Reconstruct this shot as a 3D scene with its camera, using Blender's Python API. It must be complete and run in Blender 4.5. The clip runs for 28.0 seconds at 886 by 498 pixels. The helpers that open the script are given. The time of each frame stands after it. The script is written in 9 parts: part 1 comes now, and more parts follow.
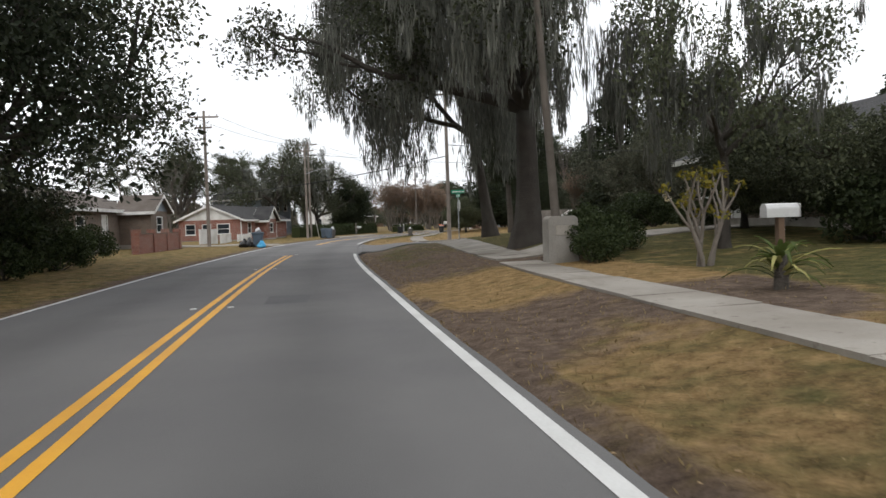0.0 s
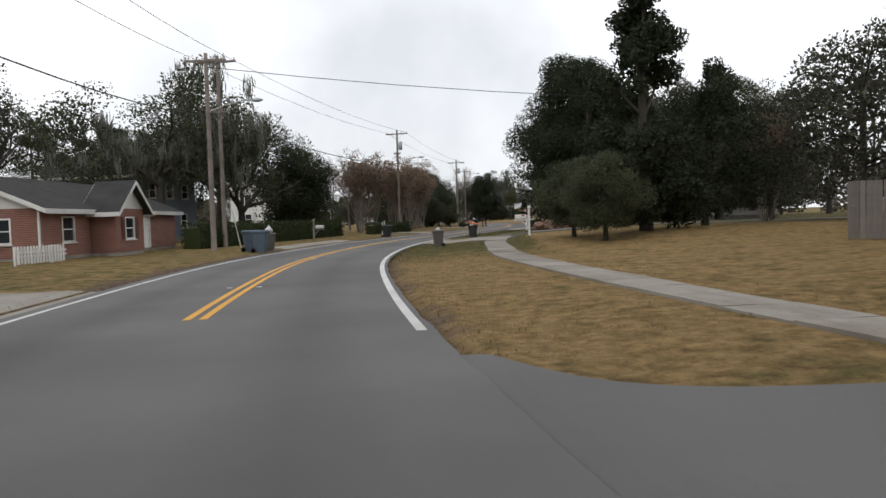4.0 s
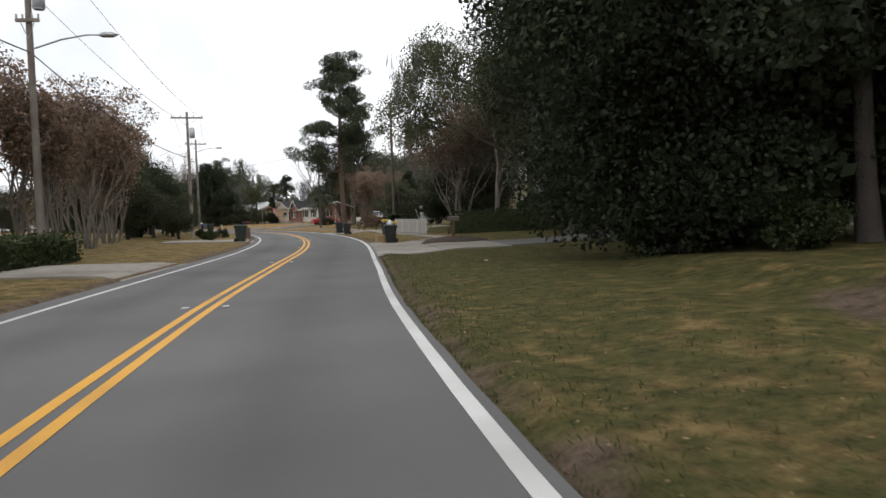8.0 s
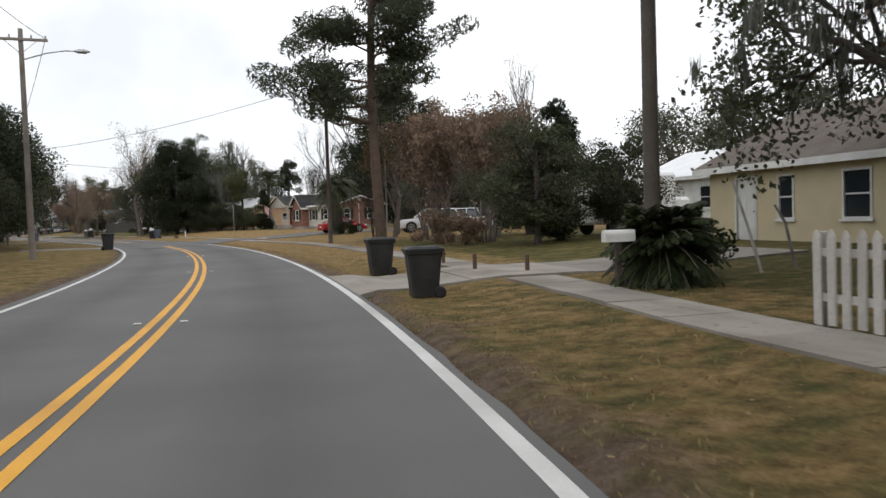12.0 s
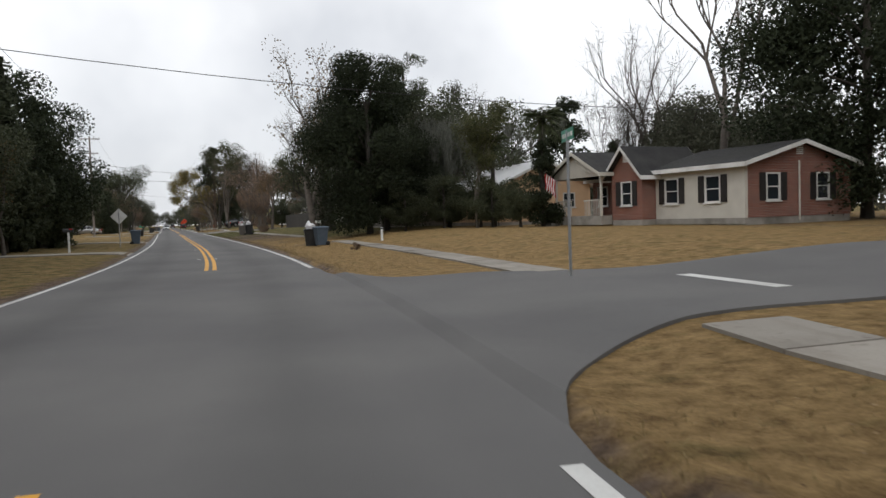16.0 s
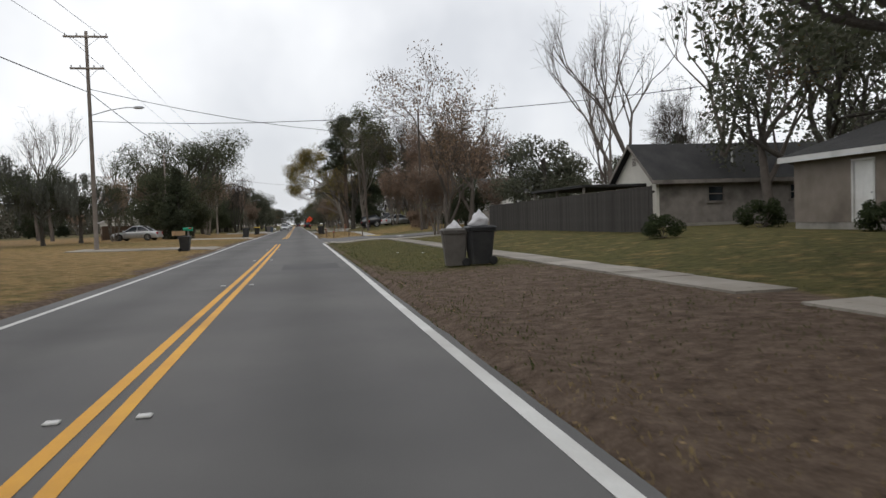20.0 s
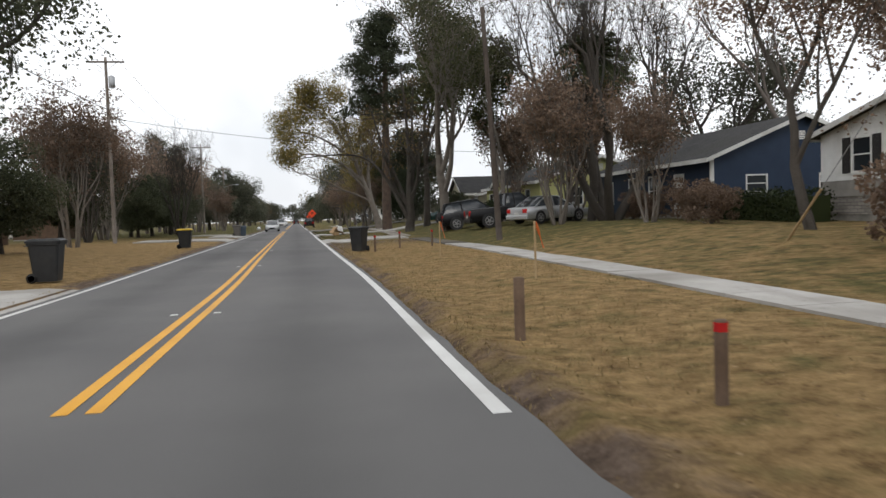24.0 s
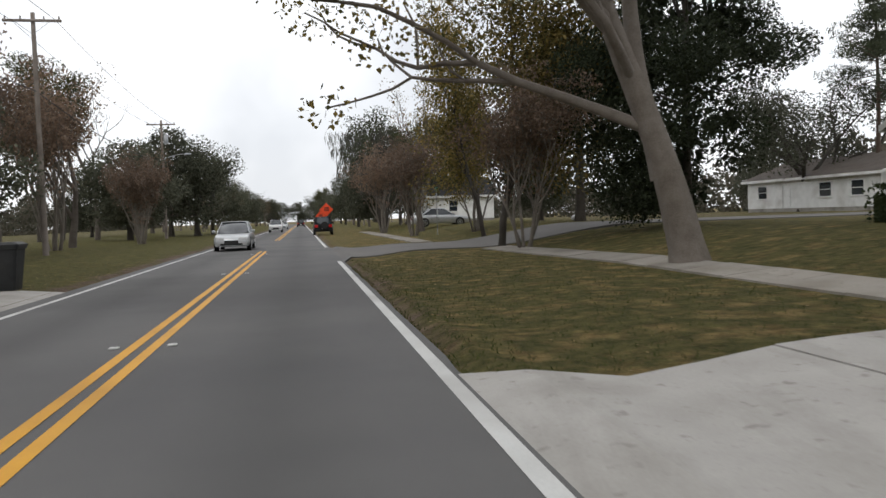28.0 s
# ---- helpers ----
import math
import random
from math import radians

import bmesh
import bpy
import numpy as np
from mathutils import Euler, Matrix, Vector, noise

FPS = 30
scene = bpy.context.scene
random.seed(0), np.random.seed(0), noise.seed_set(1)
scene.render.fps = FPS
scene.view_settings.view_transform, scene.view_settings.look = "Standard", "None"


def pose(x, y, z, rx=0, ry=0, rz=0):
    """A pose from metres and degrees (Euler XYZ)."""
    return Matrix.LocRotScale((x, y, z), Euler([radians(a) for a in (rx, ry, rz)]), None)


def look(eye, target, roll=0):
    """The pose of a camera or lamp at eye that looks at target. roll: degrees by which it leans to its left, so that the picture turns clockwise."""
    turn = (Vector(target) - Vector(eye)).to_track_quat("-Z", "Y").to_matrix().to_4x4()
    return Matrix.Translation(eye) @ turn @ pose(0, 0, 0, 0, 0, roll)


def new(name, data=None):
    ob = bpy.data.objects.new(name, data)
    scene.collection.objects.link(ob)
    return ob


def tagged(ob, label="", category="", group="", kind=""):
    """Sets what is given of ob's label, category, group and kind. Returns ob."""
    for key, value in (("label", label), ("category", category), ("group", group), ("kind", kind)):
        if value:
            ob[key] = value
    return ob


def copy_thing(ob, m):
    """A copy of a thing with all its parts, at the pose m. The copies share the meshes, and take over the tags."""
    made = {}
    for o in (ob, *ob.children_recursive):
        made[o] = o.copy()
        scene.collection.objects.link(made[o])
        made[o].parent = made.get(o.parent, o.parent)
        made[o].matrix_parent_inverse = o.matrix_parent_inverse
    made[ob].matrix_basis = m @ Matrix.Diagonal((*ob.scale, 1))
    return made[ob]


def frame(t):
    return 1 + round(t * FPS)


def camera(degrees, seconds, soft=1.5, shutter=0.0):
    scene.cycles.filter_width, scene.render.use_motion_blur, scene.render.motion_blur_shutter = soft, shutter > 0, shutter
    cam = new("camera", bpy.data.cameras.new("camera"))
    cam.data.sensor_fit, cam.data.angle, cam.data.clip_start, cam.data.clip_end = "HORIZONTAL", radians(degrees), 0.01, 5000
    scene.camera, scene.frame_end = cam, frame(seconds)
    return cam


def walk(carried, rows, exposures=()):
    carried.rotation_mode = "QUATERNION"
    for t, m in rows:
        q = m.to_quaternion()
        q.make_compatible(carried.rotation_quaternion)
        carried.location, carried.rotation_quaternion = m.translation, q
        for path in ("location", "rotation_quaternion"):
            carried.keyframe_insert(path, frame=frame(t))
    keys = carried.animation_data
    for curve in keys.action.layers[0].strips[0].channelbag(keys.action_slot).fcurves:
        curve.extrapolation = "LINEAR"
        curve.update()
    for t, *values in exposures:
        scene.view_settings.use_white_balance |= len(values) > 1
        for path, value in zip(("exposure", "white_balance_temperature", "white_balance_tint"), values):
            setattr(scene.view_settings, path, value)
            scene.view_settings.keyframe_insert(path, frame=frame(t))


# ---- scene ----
cam = camera(61.34, 28.0, soft=1.5, shutter=0.08)
EYE, LEAN = 1.4, -1.87
# seconds, x, y, heading of the lens and its tilt in degrees
PATH = [
    (0.0, 0.00, 0.00, 0.01, -2.05),
    (0.5, -1.00, 5.51, -0.59, -2.18),
    (1.0, -1.93, 11.03, -1.46, -2.42),
    (1.5, -2.87, 16.53, -1.82, -2.47),
    (2.0, -3.72, 22.01, -2.41, -2.52),
    (2.5, -4.55, 27.64, -2.68, -2.39),
    (3.0, -5.29, 33.11, -3.17, -2.28),
    (3.5, -5.95, 38.76, -3.73, -2.04),
    (4.0, -6.62, 44.67, -4.79, -2.31),
    (4.5, -7.18, 50.81, -6.15, -2.51),
    (5.0, -7.59, 57.15, -7.76, -2.73),
    (5.5, -7.80, 63.65, -9.93, -3.10),
    (6.0, -7.73, 70.23, -13.36, -2.94),
    (6.5, -7.28, 76.91, -16.98, -3.05),
    (7.0, -6.32, 83.75, -20.11, -2.81),
    (7.5, -5.00, 90.38, -23.56, -2.77),
    (8.0, -3.43, 96.82, -26.45, -2.67),
    (8.5, -1.54, 103.23, -28.94, -2.57),
    (9.0, 0.60, 109.33, -30.23, -2.46),
    (9.5, 2.86, 115.64, -30.57, -2.42),
    (10.0, 5.17, 121.98, -30.00, -2.48),
    (10.5, 7.32, 127.94, -28.81, -2.94),
    (11.0, 8.98, 133.41, -27.36, -2.64),
    (11.5, 10.54, 138.81, -26.40, -2.50),
    (12.0, 12.11, 144.43, -24.82, -2.39),
    (12.5, 13.46, 150.35, -22.46, -2.37),
    (13.0, 14.73, 156.67, -21.31, -2.42),
    (13.5, 15.90, 163.29, -19.76, -2.45),
    (14.0, 16.86, 170.11, -17.47, -2.48),
    (14.5, 17.54, 177.07, -15.00, -2.52),
    (15.0, 18.01, 184.07, -13.45, -2.07),
    (15.5, 18.30, 191.17, -11.49, -2.28),
    (16.0, 18.22, 198.14, -9.66, -2.50),
    (16.5, 17.94, 205.25, -7.56, -2.50),
    (17.0, 17.38, 212.72, -5.94, -2.59),
    (17.5, 16.60, 220.32, -4.15, -2.35),
    (18.0, 15.56, 227.99, -2.65, -2.18),
    (18.5, 14.34, 235.71, -1.40, -2.33),
    (19.0, 12.99, 243.54, -0.89, -2.49),
    (19.5, 11.65, 251.26, -0.32, -2.55),
    (20.0, 10.15, 259.39, -0.20, -2.28),
    (20.5, 8.64, 267.67, -0.55, -2.31),
    (21.0, 7.19, 275.70, -0.56, -2.05),
    (21.5, 5.76, 283.65, -0.39, -2.27),
    (22.0, 4.29, 291.74, -0.34, -2.35),
    (22.5, 2.78, 299.97, -0.24, -2.37),
    (23.0, 1.22, 308.31, -0.07, -2.36),
    (23.5, -0.38, 316.78, 0.00, -2.29),
    (24.0, -1.98, 325.37, -0.25, -2.56),
    (24.5, -3.47, 333.81, -0.01, -2.46),
    (25.0, -4.92, 342.09, -0.03, -2.57),
    (25.5, -6.51, 350.11, -0.44, -2.38),
    (26.0, -7.90, 357.62, -0.47, -2.49),
    (26.5, -9.31, 364.98, -0.34, -2.40),
    (27.0, -10.74, 372.74, -0.27, -2.22),
    (27.5, -12.22, 380.50, -0.03, -2.26),
    (28.0, -13.63, 388.17, 0.19, -2.49),
]


def eye_pose(x, y, turn, tilt):
    return pose(x, y, EYE, 0, 0, turn) @ pose(0, 0, 0, 90 + tilt) @ pose(0, 0, 0, 0, 0, LEAN)


walk(cam, [(t, eye_pose(*row)) for t, *row in PATH], exposures=[(0.0, 0.33), (1.0, 0.13), (2.0, -0.12), (3.0, -0.07), (3.5, -0.07), (6.0, 0.23), (8.0, 0.23), (9.0, 0.48), (11.0, 0.43), (12.0, 0.18), (13.5, -0.07), (15.0, -0.22), (17.0, -0.02), (19.0, -0.07), (20.0, -0.17), (21.0, -0.29), (22.5, -0.07), (24.0, 0.13), (26.0, 0.23), (28.0, 0.03)])

# ---------------------------------------------------------------- light
world = bpy.data.worlds.new("overcast_sky")
scene.world = world
world.use_nodes = True
nt = world.node_tree
nt.nodes.clear()
sky = nt.nodes.new("ShaderNodeTexSky")
sky.sky_type, sky.sun_disc = "NISHITA", False
sky.sun_elevation, sky.sun_rotation = radians(48), radians(200)
sky.air_density, sky.dust_density = 1.0, 2.0
tint = nt.nodes.new("ShaderNodeMix")
tint.data_type = "RGBA"
tint.inputs[0].default_value = 0.1
cloud = nt.nodes.new("ShaderNodeTexNoise")
cloud.inputs["Scale"].default_value = 2.2
cloud.inputs["Detail"].default_value = 5.0
cloud.inputs["Roughness"].default_value = 0.5
ramp = nt.nodes.new("ShaderNodeValToRGB")
ramp.color_ramp.elements[0].position, ramp.color_ramp.elements[0].color = 0.36, (7.8, 8.0, 8.4, 1)
ramp.color_ramp.elements[1].position, ramp.color_ramp.elements[1].color = 0.58, (11.5, 11.6, 11.8, 1)
back = nt.nodes.new("ShaderNodeBackground")
back.inputs["Strength"].default_value = 0.11
wout = nt.nodes.new("ShaderNodeOutputWorld")
nt.links.new(cloud.outputs["Fac"], ramp.inputs["Fac"])
nt.links.new(ramp.outputs["Color"], tint.inputs[6])
nt.links.new(sky.outputs["Color"], tint.inputs[7])
nt.links.new(tint.outputs[2], back.inputs["Color"])
nt.links.new(back.outputs["Background"], wout.inputs["Surface"])
sun = new("sun", bpy.data.lights.new("sun", "SUN"))
sun.data.energy, sun.data.angle, sun.data.color = 0.5, radians(30), (1.0, 0.96, 0.9)
sun.matrix_world = look((0, 0, 60), (0 + 60 * math.cos(radians(42)) * 0.34, 60 * math.cos(radians(42)) * 0.94, 60 - 60 * math.sin(radians(48))))

# ---------------------------------------------------------------- plan: the road's centre line
ROAD = [(8.58, -59.42), (3.39, -29.88), (-1.80, -0.33), (-3.83, 11.27), (-5.80, 23.43), (-7.42, 35.15), (-8.83, 47.56), (-9.64, 59.69), (-9.66, 71.66), (-8.39, 83.35), (-5.86, 95.36), (-2.18, 107.56), (1.89, 118.86), (5.82, 129.59), (9.29, 140.98), (12.16, 152.59), (14.32, 164.20), (15.83, 176.53), (16.58, 188.39), (16.54, 200.21), (15.86, 211.86), (14.53, 223.95), (12.79, 235.45), (10.79, 247.14), (8.63, 259.11), (6.49, 270.61), (4.29, 282.57), (2.01, 294.73), (-0.18, 306.33), (-2.47, 318.17), (-4.63, 330.12), (-6.66, 341.76), (-8.93, 353.55), (-11.21, 365.43), (-13.45, 377.05), (-15.52, 388.02), (-23.04, 427.31), (-43.69, 535.35), (-94.40, 800.54)]


def spline(points, n=24):
    p = [Vector(q) for q in points]
    p = [2 * p[0] - p[1]] + p + [2 * p[-1] - p[-2]]
    out = []
    for i in range(1, len(p) - 2):
        a, b, c, d = p[i - 1:i + 3]
        span = (c - b).length
        t1 = (c - a) / ((c - b).length + (b - a).length) * span
        t2 = (d - b) / ((d - c).length + (c - b).length) * span
        for k in range(n):
            u = k / n
            out.append((2 * u**3 - 3 * u * u + 1) * b + (u**3 - 2 * u * u + u) * t1 + (-2 * u**3 + 3 * u * u) * c + (u**3 - u * u) * t2)
    out.append(p[-2])
    return np.array([tuple(q) for q in out])


RC = spline(ROAD)
RS = np.r_[0, np.cumsum(np.linalg.norm(np.diff(RC, axis=0), axis=1))] - 60.0
RT = np.gradient(RC, axis=0)
RT /= np.linalg.norm(RT, axis=1)[:, None]


def along(s):
    """Centre point, way and right-hand normal of the road at s metres."""
    x, y = np.interp(s, RS, RC[:, 0]), np.interp(s, RS, RC[:, 1])
    tx, ty = np.interp(s, RS, RT[:, 0]), np.interp(s, RS, RT[:, 1])
    n = math.hypot(tx, ty)
    return x, y, tx / n, ty / n


def smooth(a, b, x):
    u = min(1.0, max(0.0, (x - a) / (b - a)))
    return u * u * (3 - 2 * u)


def gz(s, d):
    """Height of the ground beside the road."""
    if d >= 0:
        bank = 0.25 + 0.5 * smooth(335, 365, s) * (1 - smooth(470, 520, s)) + 0.25 * smooth(205, 240, s) * (1 - smooth(300, 330, s))
        z = 0.04 + 0.06 * smooth(3.6, 6.5, d) + bank * smooth(8.6, 15.5, d)
        rise = smooth(-4, 6, s) * (1 - smooth(40, 47, s))
        z += rise * (0.15 * smooth(4.4, 6.5, d) + 0.08 * smooth(7.4, 9.0, d)) + 0.3 * smooth(8.3, 9.3, d) * smooth(72, 80, s) * (1 - smooth(112, 119, s))
        z += 0.3 * smooth(8.3, 10.2, d) * smooth(16, 25, s) * (1 - smooth(40, 45, s))
        z -= 0.10 * smooth(3.2, 4.4, d) * (1 - smooth(4.4, 6.5, d))
    else:
        z = 0.03 + 0.07 * smooth(-3.4, -7, d) + 0.15 * smooth(-8, -16, d)
    if -3.5 < d < right_line(s) + 0.36:
        z = -0.10
    return z


def P(s, d, z=None, up=0.0):
    x, y, tx, ty = along(s)
    return Vector((x + ty * d, y - tx * d, (gz(s, d) if z is None else z) + up))


def face(s):
    """Turn about z of a thing whose +y runs along the road."""
    _, _, tx, ty = along(s)
    return math.degrees(math.atan2(-tx, ty))


def at(s, d, turn=0.0, up=0.0, z=None):
    p = P(s, d, z, up)
    return pose(p.x, p.y, p.z, 0, 0, face(s) + turn)


def mesh(name, verts, faces, mat, parent=None, label="", shade=False):
    """A mesh object from lists; a part where it has a parent."""
    me = bpy.data.meshes.new(name)
    me.from_pydata([tuple(v) for v in verts], [], [tuple(f) for f in faces])
    if shade:
        me.polygons.foreach_set("use_smooth", [True] * len(me.polygons))
    me.materials.append(mat)
    me.update()
    ob = new(name, me)
    if parent is not None:
        ob.parent = parent
    if label:
        ob["label"] = label
    return ob


def part(name, bm, mat, parent=None, label="", shade=False):
    me = bpy.data.meshes.new(name)
    bmesh.ops.recalc_face_normals(bm, faces=bm.faces)
    bm.to_mesh(me)
    bm.free()
    if shade:
        me.polygons.foreach_set("use_smooth", [True] * len(me.polygons))
    me.materials.append(mat)
    ob = new(name, me)
    if parent is not None:
        ob.parent = parent
    if label:
        ob["label"] = label
    return ob


def thing(name, label, category, m=None, group=""):
    ob = new(name)
    ob.empty_display_size = 0.2
    if m is not None:
        ob.matrix_basis = m
    return tagged(ob, label, category, group)


def box(bm, x0, x1, y0, y1, z0, z1, bevel=0.0):
    m = Matrix.Translation(((x0 + x1) / 2, (y0 + y1) / 2, (z0 + z1) / 2)) @ Matrix.Diagonal((abs(x1 - x0), abs(y1 - y0), abs(z1 - z0), 1))
    v = bmesh.ops.create_cube(bm, size=1, matrix=m)["verts"]
    if bevel:
        e = list({e for q in v for e in q.link_edges})
        bmesh.ops.bevel(bm, geom=e, offset=bevel, segments=1, affect="EDGES", profile=0.5)
    return bm


def bx(x0, x1, y0, y1, z0, z1, bevel=0.0):
    return box(bmesh.new(), x0, x1, y0, y1, z0, z1, bevel)


def tube(path, radii, sides=8, cap=True):
    """Vertices and faces of a tapered tube along a path."""
    path = [Vector(p) for p in path]
    verts, faces = [], []
    ref = Vector((0.31, 0.2, 0.93))
    for i, p in enumerate(path):
        way = (path[min(i + 1, len(path) - 1)] - path[max(i - 1, 0)]).normalized()
        a = way.cross(ref if abs(way.dot(ref)) < 0.97 else Vector((1, 0, 0))).normalized()
        b = way.cross(a)
        for k in range(sides):
            t = 2 * math.pi * k / sides
            verts.append(p + radii[i] * (math.cos(t) * a + math.sin(t) * b))
    for i in range(len(path) - 1):
        for k in range(sides):
            k2 = (k + 1) % sides
            faces.append((i * sides + k, i * sides + k2, (i + 1) * sides + k2, (i + 1) * sides + k))
    if cap:
        faces.append(tuple(range(sides)))
        faces.append(tuple(range((len(path) - 1) * sides, len(path) * sides)))
    return verts, faces


def tubes(name, items, mat, parent=None, label="", sides=8):
    verts, faces = [], []
    for path, radii in items:
        v, f = tube(path, radii, sides)
        n = len(verts)
        verts += v
        faces += [tuple(i + n for i in q) for q in f]
    return mesh(name, verts, faces, mat, parent, label, shade=True)


def strip(name, s0, s1, d0, d1, z, mat, parent=None, step=2.0, thick=0.0, kind=""):
    """A band that follows the road between two offsets (numbers or functions of s)."""
    n = max(1, int(math.ceil((s1 - s0) / step)))
    verts, faces = [], []
    for i in range(n + 1):
        s = s0 + (s1 - s0) * i / n
        a, b = (d0(s) if callable(d0) else d0), (d1(s) if callable(d1) else d1)
        for d in (a, b):
            h = z(s, d) if callable(z) else z
            verts.append(P(s, d, h))
            if thick:
                verts.append(P(s, d, h - thick))
    w = 4 if thick else 2
    for i in range(n):
        a, b = i * w, (i + 1) * w
        if thick:
            faces += [(a, a + 2, b + 2, b), (a + 1, a, b, b + 1), (a + 2, a + 3, b + 3, b + 2)]
        else:
            faces.append((a, a + 1, b + 1, b))
    if thick:
        faces += [(0, 1, 3, 2), (n * w, n * w + 2, n * w + 3, n * w + 1)]
    ob = mesh(name, verts, faces, mat, parent)
    return tagged(ob, kind=kind) if kind else ob

# ---------------------------------------------------------------- materials
def mat(name, a, b=None, rough=0.8, scale=6.0, fine=60.0, bump=0.25, depth=0.01, metal=0.0, spread=0.12, stain=None, spec=0.3, trans=0.0, detail=4.0):
    """Two tones mixed by coarse and fine noise, a change of value from thing to thing, and a fine relief."""
    m = bpy.data.materials.new(name)
    m.use_nodes = True
    n, l = m.node_tree.nodes, m.node_tree.links
    bsdf = n["Principled BSDF"]
    b = b or tuple(c * 0.7 for c in a)
    tex = n.new("ShaderNodeTexCoord")
    big, small = n.new("ShaderNodeTexNoise"), n.new("ShaderNodeTexNoise")
    for t, sc in ((big, scale), (small, fine)):
        t.inputs["Scale"].default_value, t.inputs["Detail"].default_value = sc, detail
        l.new(tex.outputs["Object"], t.inputs["Vector"])
    add = n.new("ShaderNodeMath")
    add.operation = "MULTIPLY_ADD"
    l.new(small.outputs["Fac"], add.inputs[0])
    add.inputs[1].default_value = 0.6
    l.new(big.outputs["Fac"], add.inputs[2])
    r = n.new("ShaderNodeMapRange")
    r.inputs["From Min"].default_value, r.inputs["From Max"].default_value = 0.55, 1.05
    l.new(add.outputs[0], r.inputs["Value"])
    mix = n.new("ShaderNodeMix")
    mix.data_type = "RGBA"
    mix.inputs[6].default_value, mix.inputs[7].default_value = (*a, 1), (*b, 1)
    l.new(r.outputs[0], mix.inputs[0])
    out = mix.outputs[2]
    if stain:
        st = n.new("ShaderNodeTexNoise")
        st.inputs["Scale"].default_value, st.inputs["Detail"].default_value = scale * 0.35, 6.0
        l.new(tex.outputs["Object"], st.inputs["Vector"])
        sr = n.new("ShaderNodeMapRange")
        sr.inputs["From Min"].default_value, sr.inputs["From Max"].default_value = 0.5, 0.7
        l.new(st.outputs["Fac"], sr.inputs["Value"])
        sm = n.new("ShaderNodeMix")
        sm.data_type = "RGBA"
        sm.inputs[7].default_value = (*stain, 1)
        l.new(sr.outputs[0], sm.inputs[0])
        l.new(out, sm.inputs[6])
        out = sm.outputs[2]
    if spread:
        info, hs, mr = n.new("ShaderNodeObjectInfo"), n.new("ShaderNodeHueSaturation"), n.new("ShaderNodeMapRange")
        mr.inputs["To Min"].default_value, mr.inputs["To Max"].default_value = 1 - spread, 1 + spread
        l.new(info.outputs["Random"], mr.inputs["Value"])
        l.new(mr.outputs[0], hs.inputs["Value"])
        l.new(out, hs.inputs["Color"])
        out = hs.outputs["Color"]
    l.new(out, bsdf.inputs["Base Color"])
    bsdf.inputs["Roughness"].default_value, bsdf.inputs["Metallic"].default_value = rough, metal
    bsdf.inputs["Specular IOR Level"].default_value = spec
    if bump:
        bp = n.new("ShaderNodeBump")
        bp.inputs["Strength"].default_value, bp.inputs["Distance"].default_value = bump, depth
        l.new(small.outputs["Fac"], bp.inputs["Height"])
        l.new(bp.outputs["Normal"], bsdf.inputs["Normal"])
    return m


def leaf_mat(name, a, b, spread=0.25, rough=0.55, thin_part=0.3):
    """Leaves: the tone changes from leaf to leaf and from plant to plant."""
    m = bpy.data.materials.new(name)
    m.use_nodes = True
    n, l = m.node_tree.nodes, m.node_tree.links
    bsdf = n["Principled BSDF"]
    geo = n.new("ShaderNodeNewGeometry")
    mix = n.new("ShaderNodeMix")
    mix.data_type = "RGBA"
    mix.inputs[6].default_value, mix.inputs[7].default_value = (*a, 1), (*b, 1)
    l.new(geo.outputs["Random Per Island"], mix.inputs[0])
    info, hs, mr = n.new("ShaderNodeObjectInfo"), n.new("ShaderNodeHueSaturation"), n.new("ShaderNodeMapRange")
    mr.inputs["To Min"].default_value, mr.inputs["To Max"].default_value = 1 - spread, 1 + spread
    l.new(info.outputs["Random"], mr.inputs["Value"])
    l.new(mr.outputs[0], hs.inputs["Value"])
    l.new(mix.outputs[2], hs.inputs["Color"])
    l.new(hs.outputs["Color"], bsdf.inputs["Base Color"])
    bsdf.inputs["Roughness"].default_value = rough
    bsdf.inputs["Specular IOR Level"].default_value = 0.15
    thin, both = n.new("ShaderNodeBsdfTranslucent"), n.new("ShaderNodeMixShader")
    both.inputs[0].default_value = thin_part
    l.new(hs.outputs["Color"], thin.inputs["Color"])
    l.new(bsdf.outputs[0], both.inputs[1])
    l.new(thin.outputs[0], both.inputs[2])
    l.new(both.outputs[0], n["Material Output"].inputs["Surface"])
    return m


def glass_mat(name, tint=(0.02, 0.025, 0.03)):
    m = bpy.data.materials.new(name)
    m.use_nodes = True
    b = m.node_tree.nodes["Principled BSDF"]
    b.inputs["Base Color"].default_value = (*tint, 1)
    b.inputs["Roughness"].default_value = 0.06
    b.inputs["Specular IOR Level"].default_value = 0.6
    return m


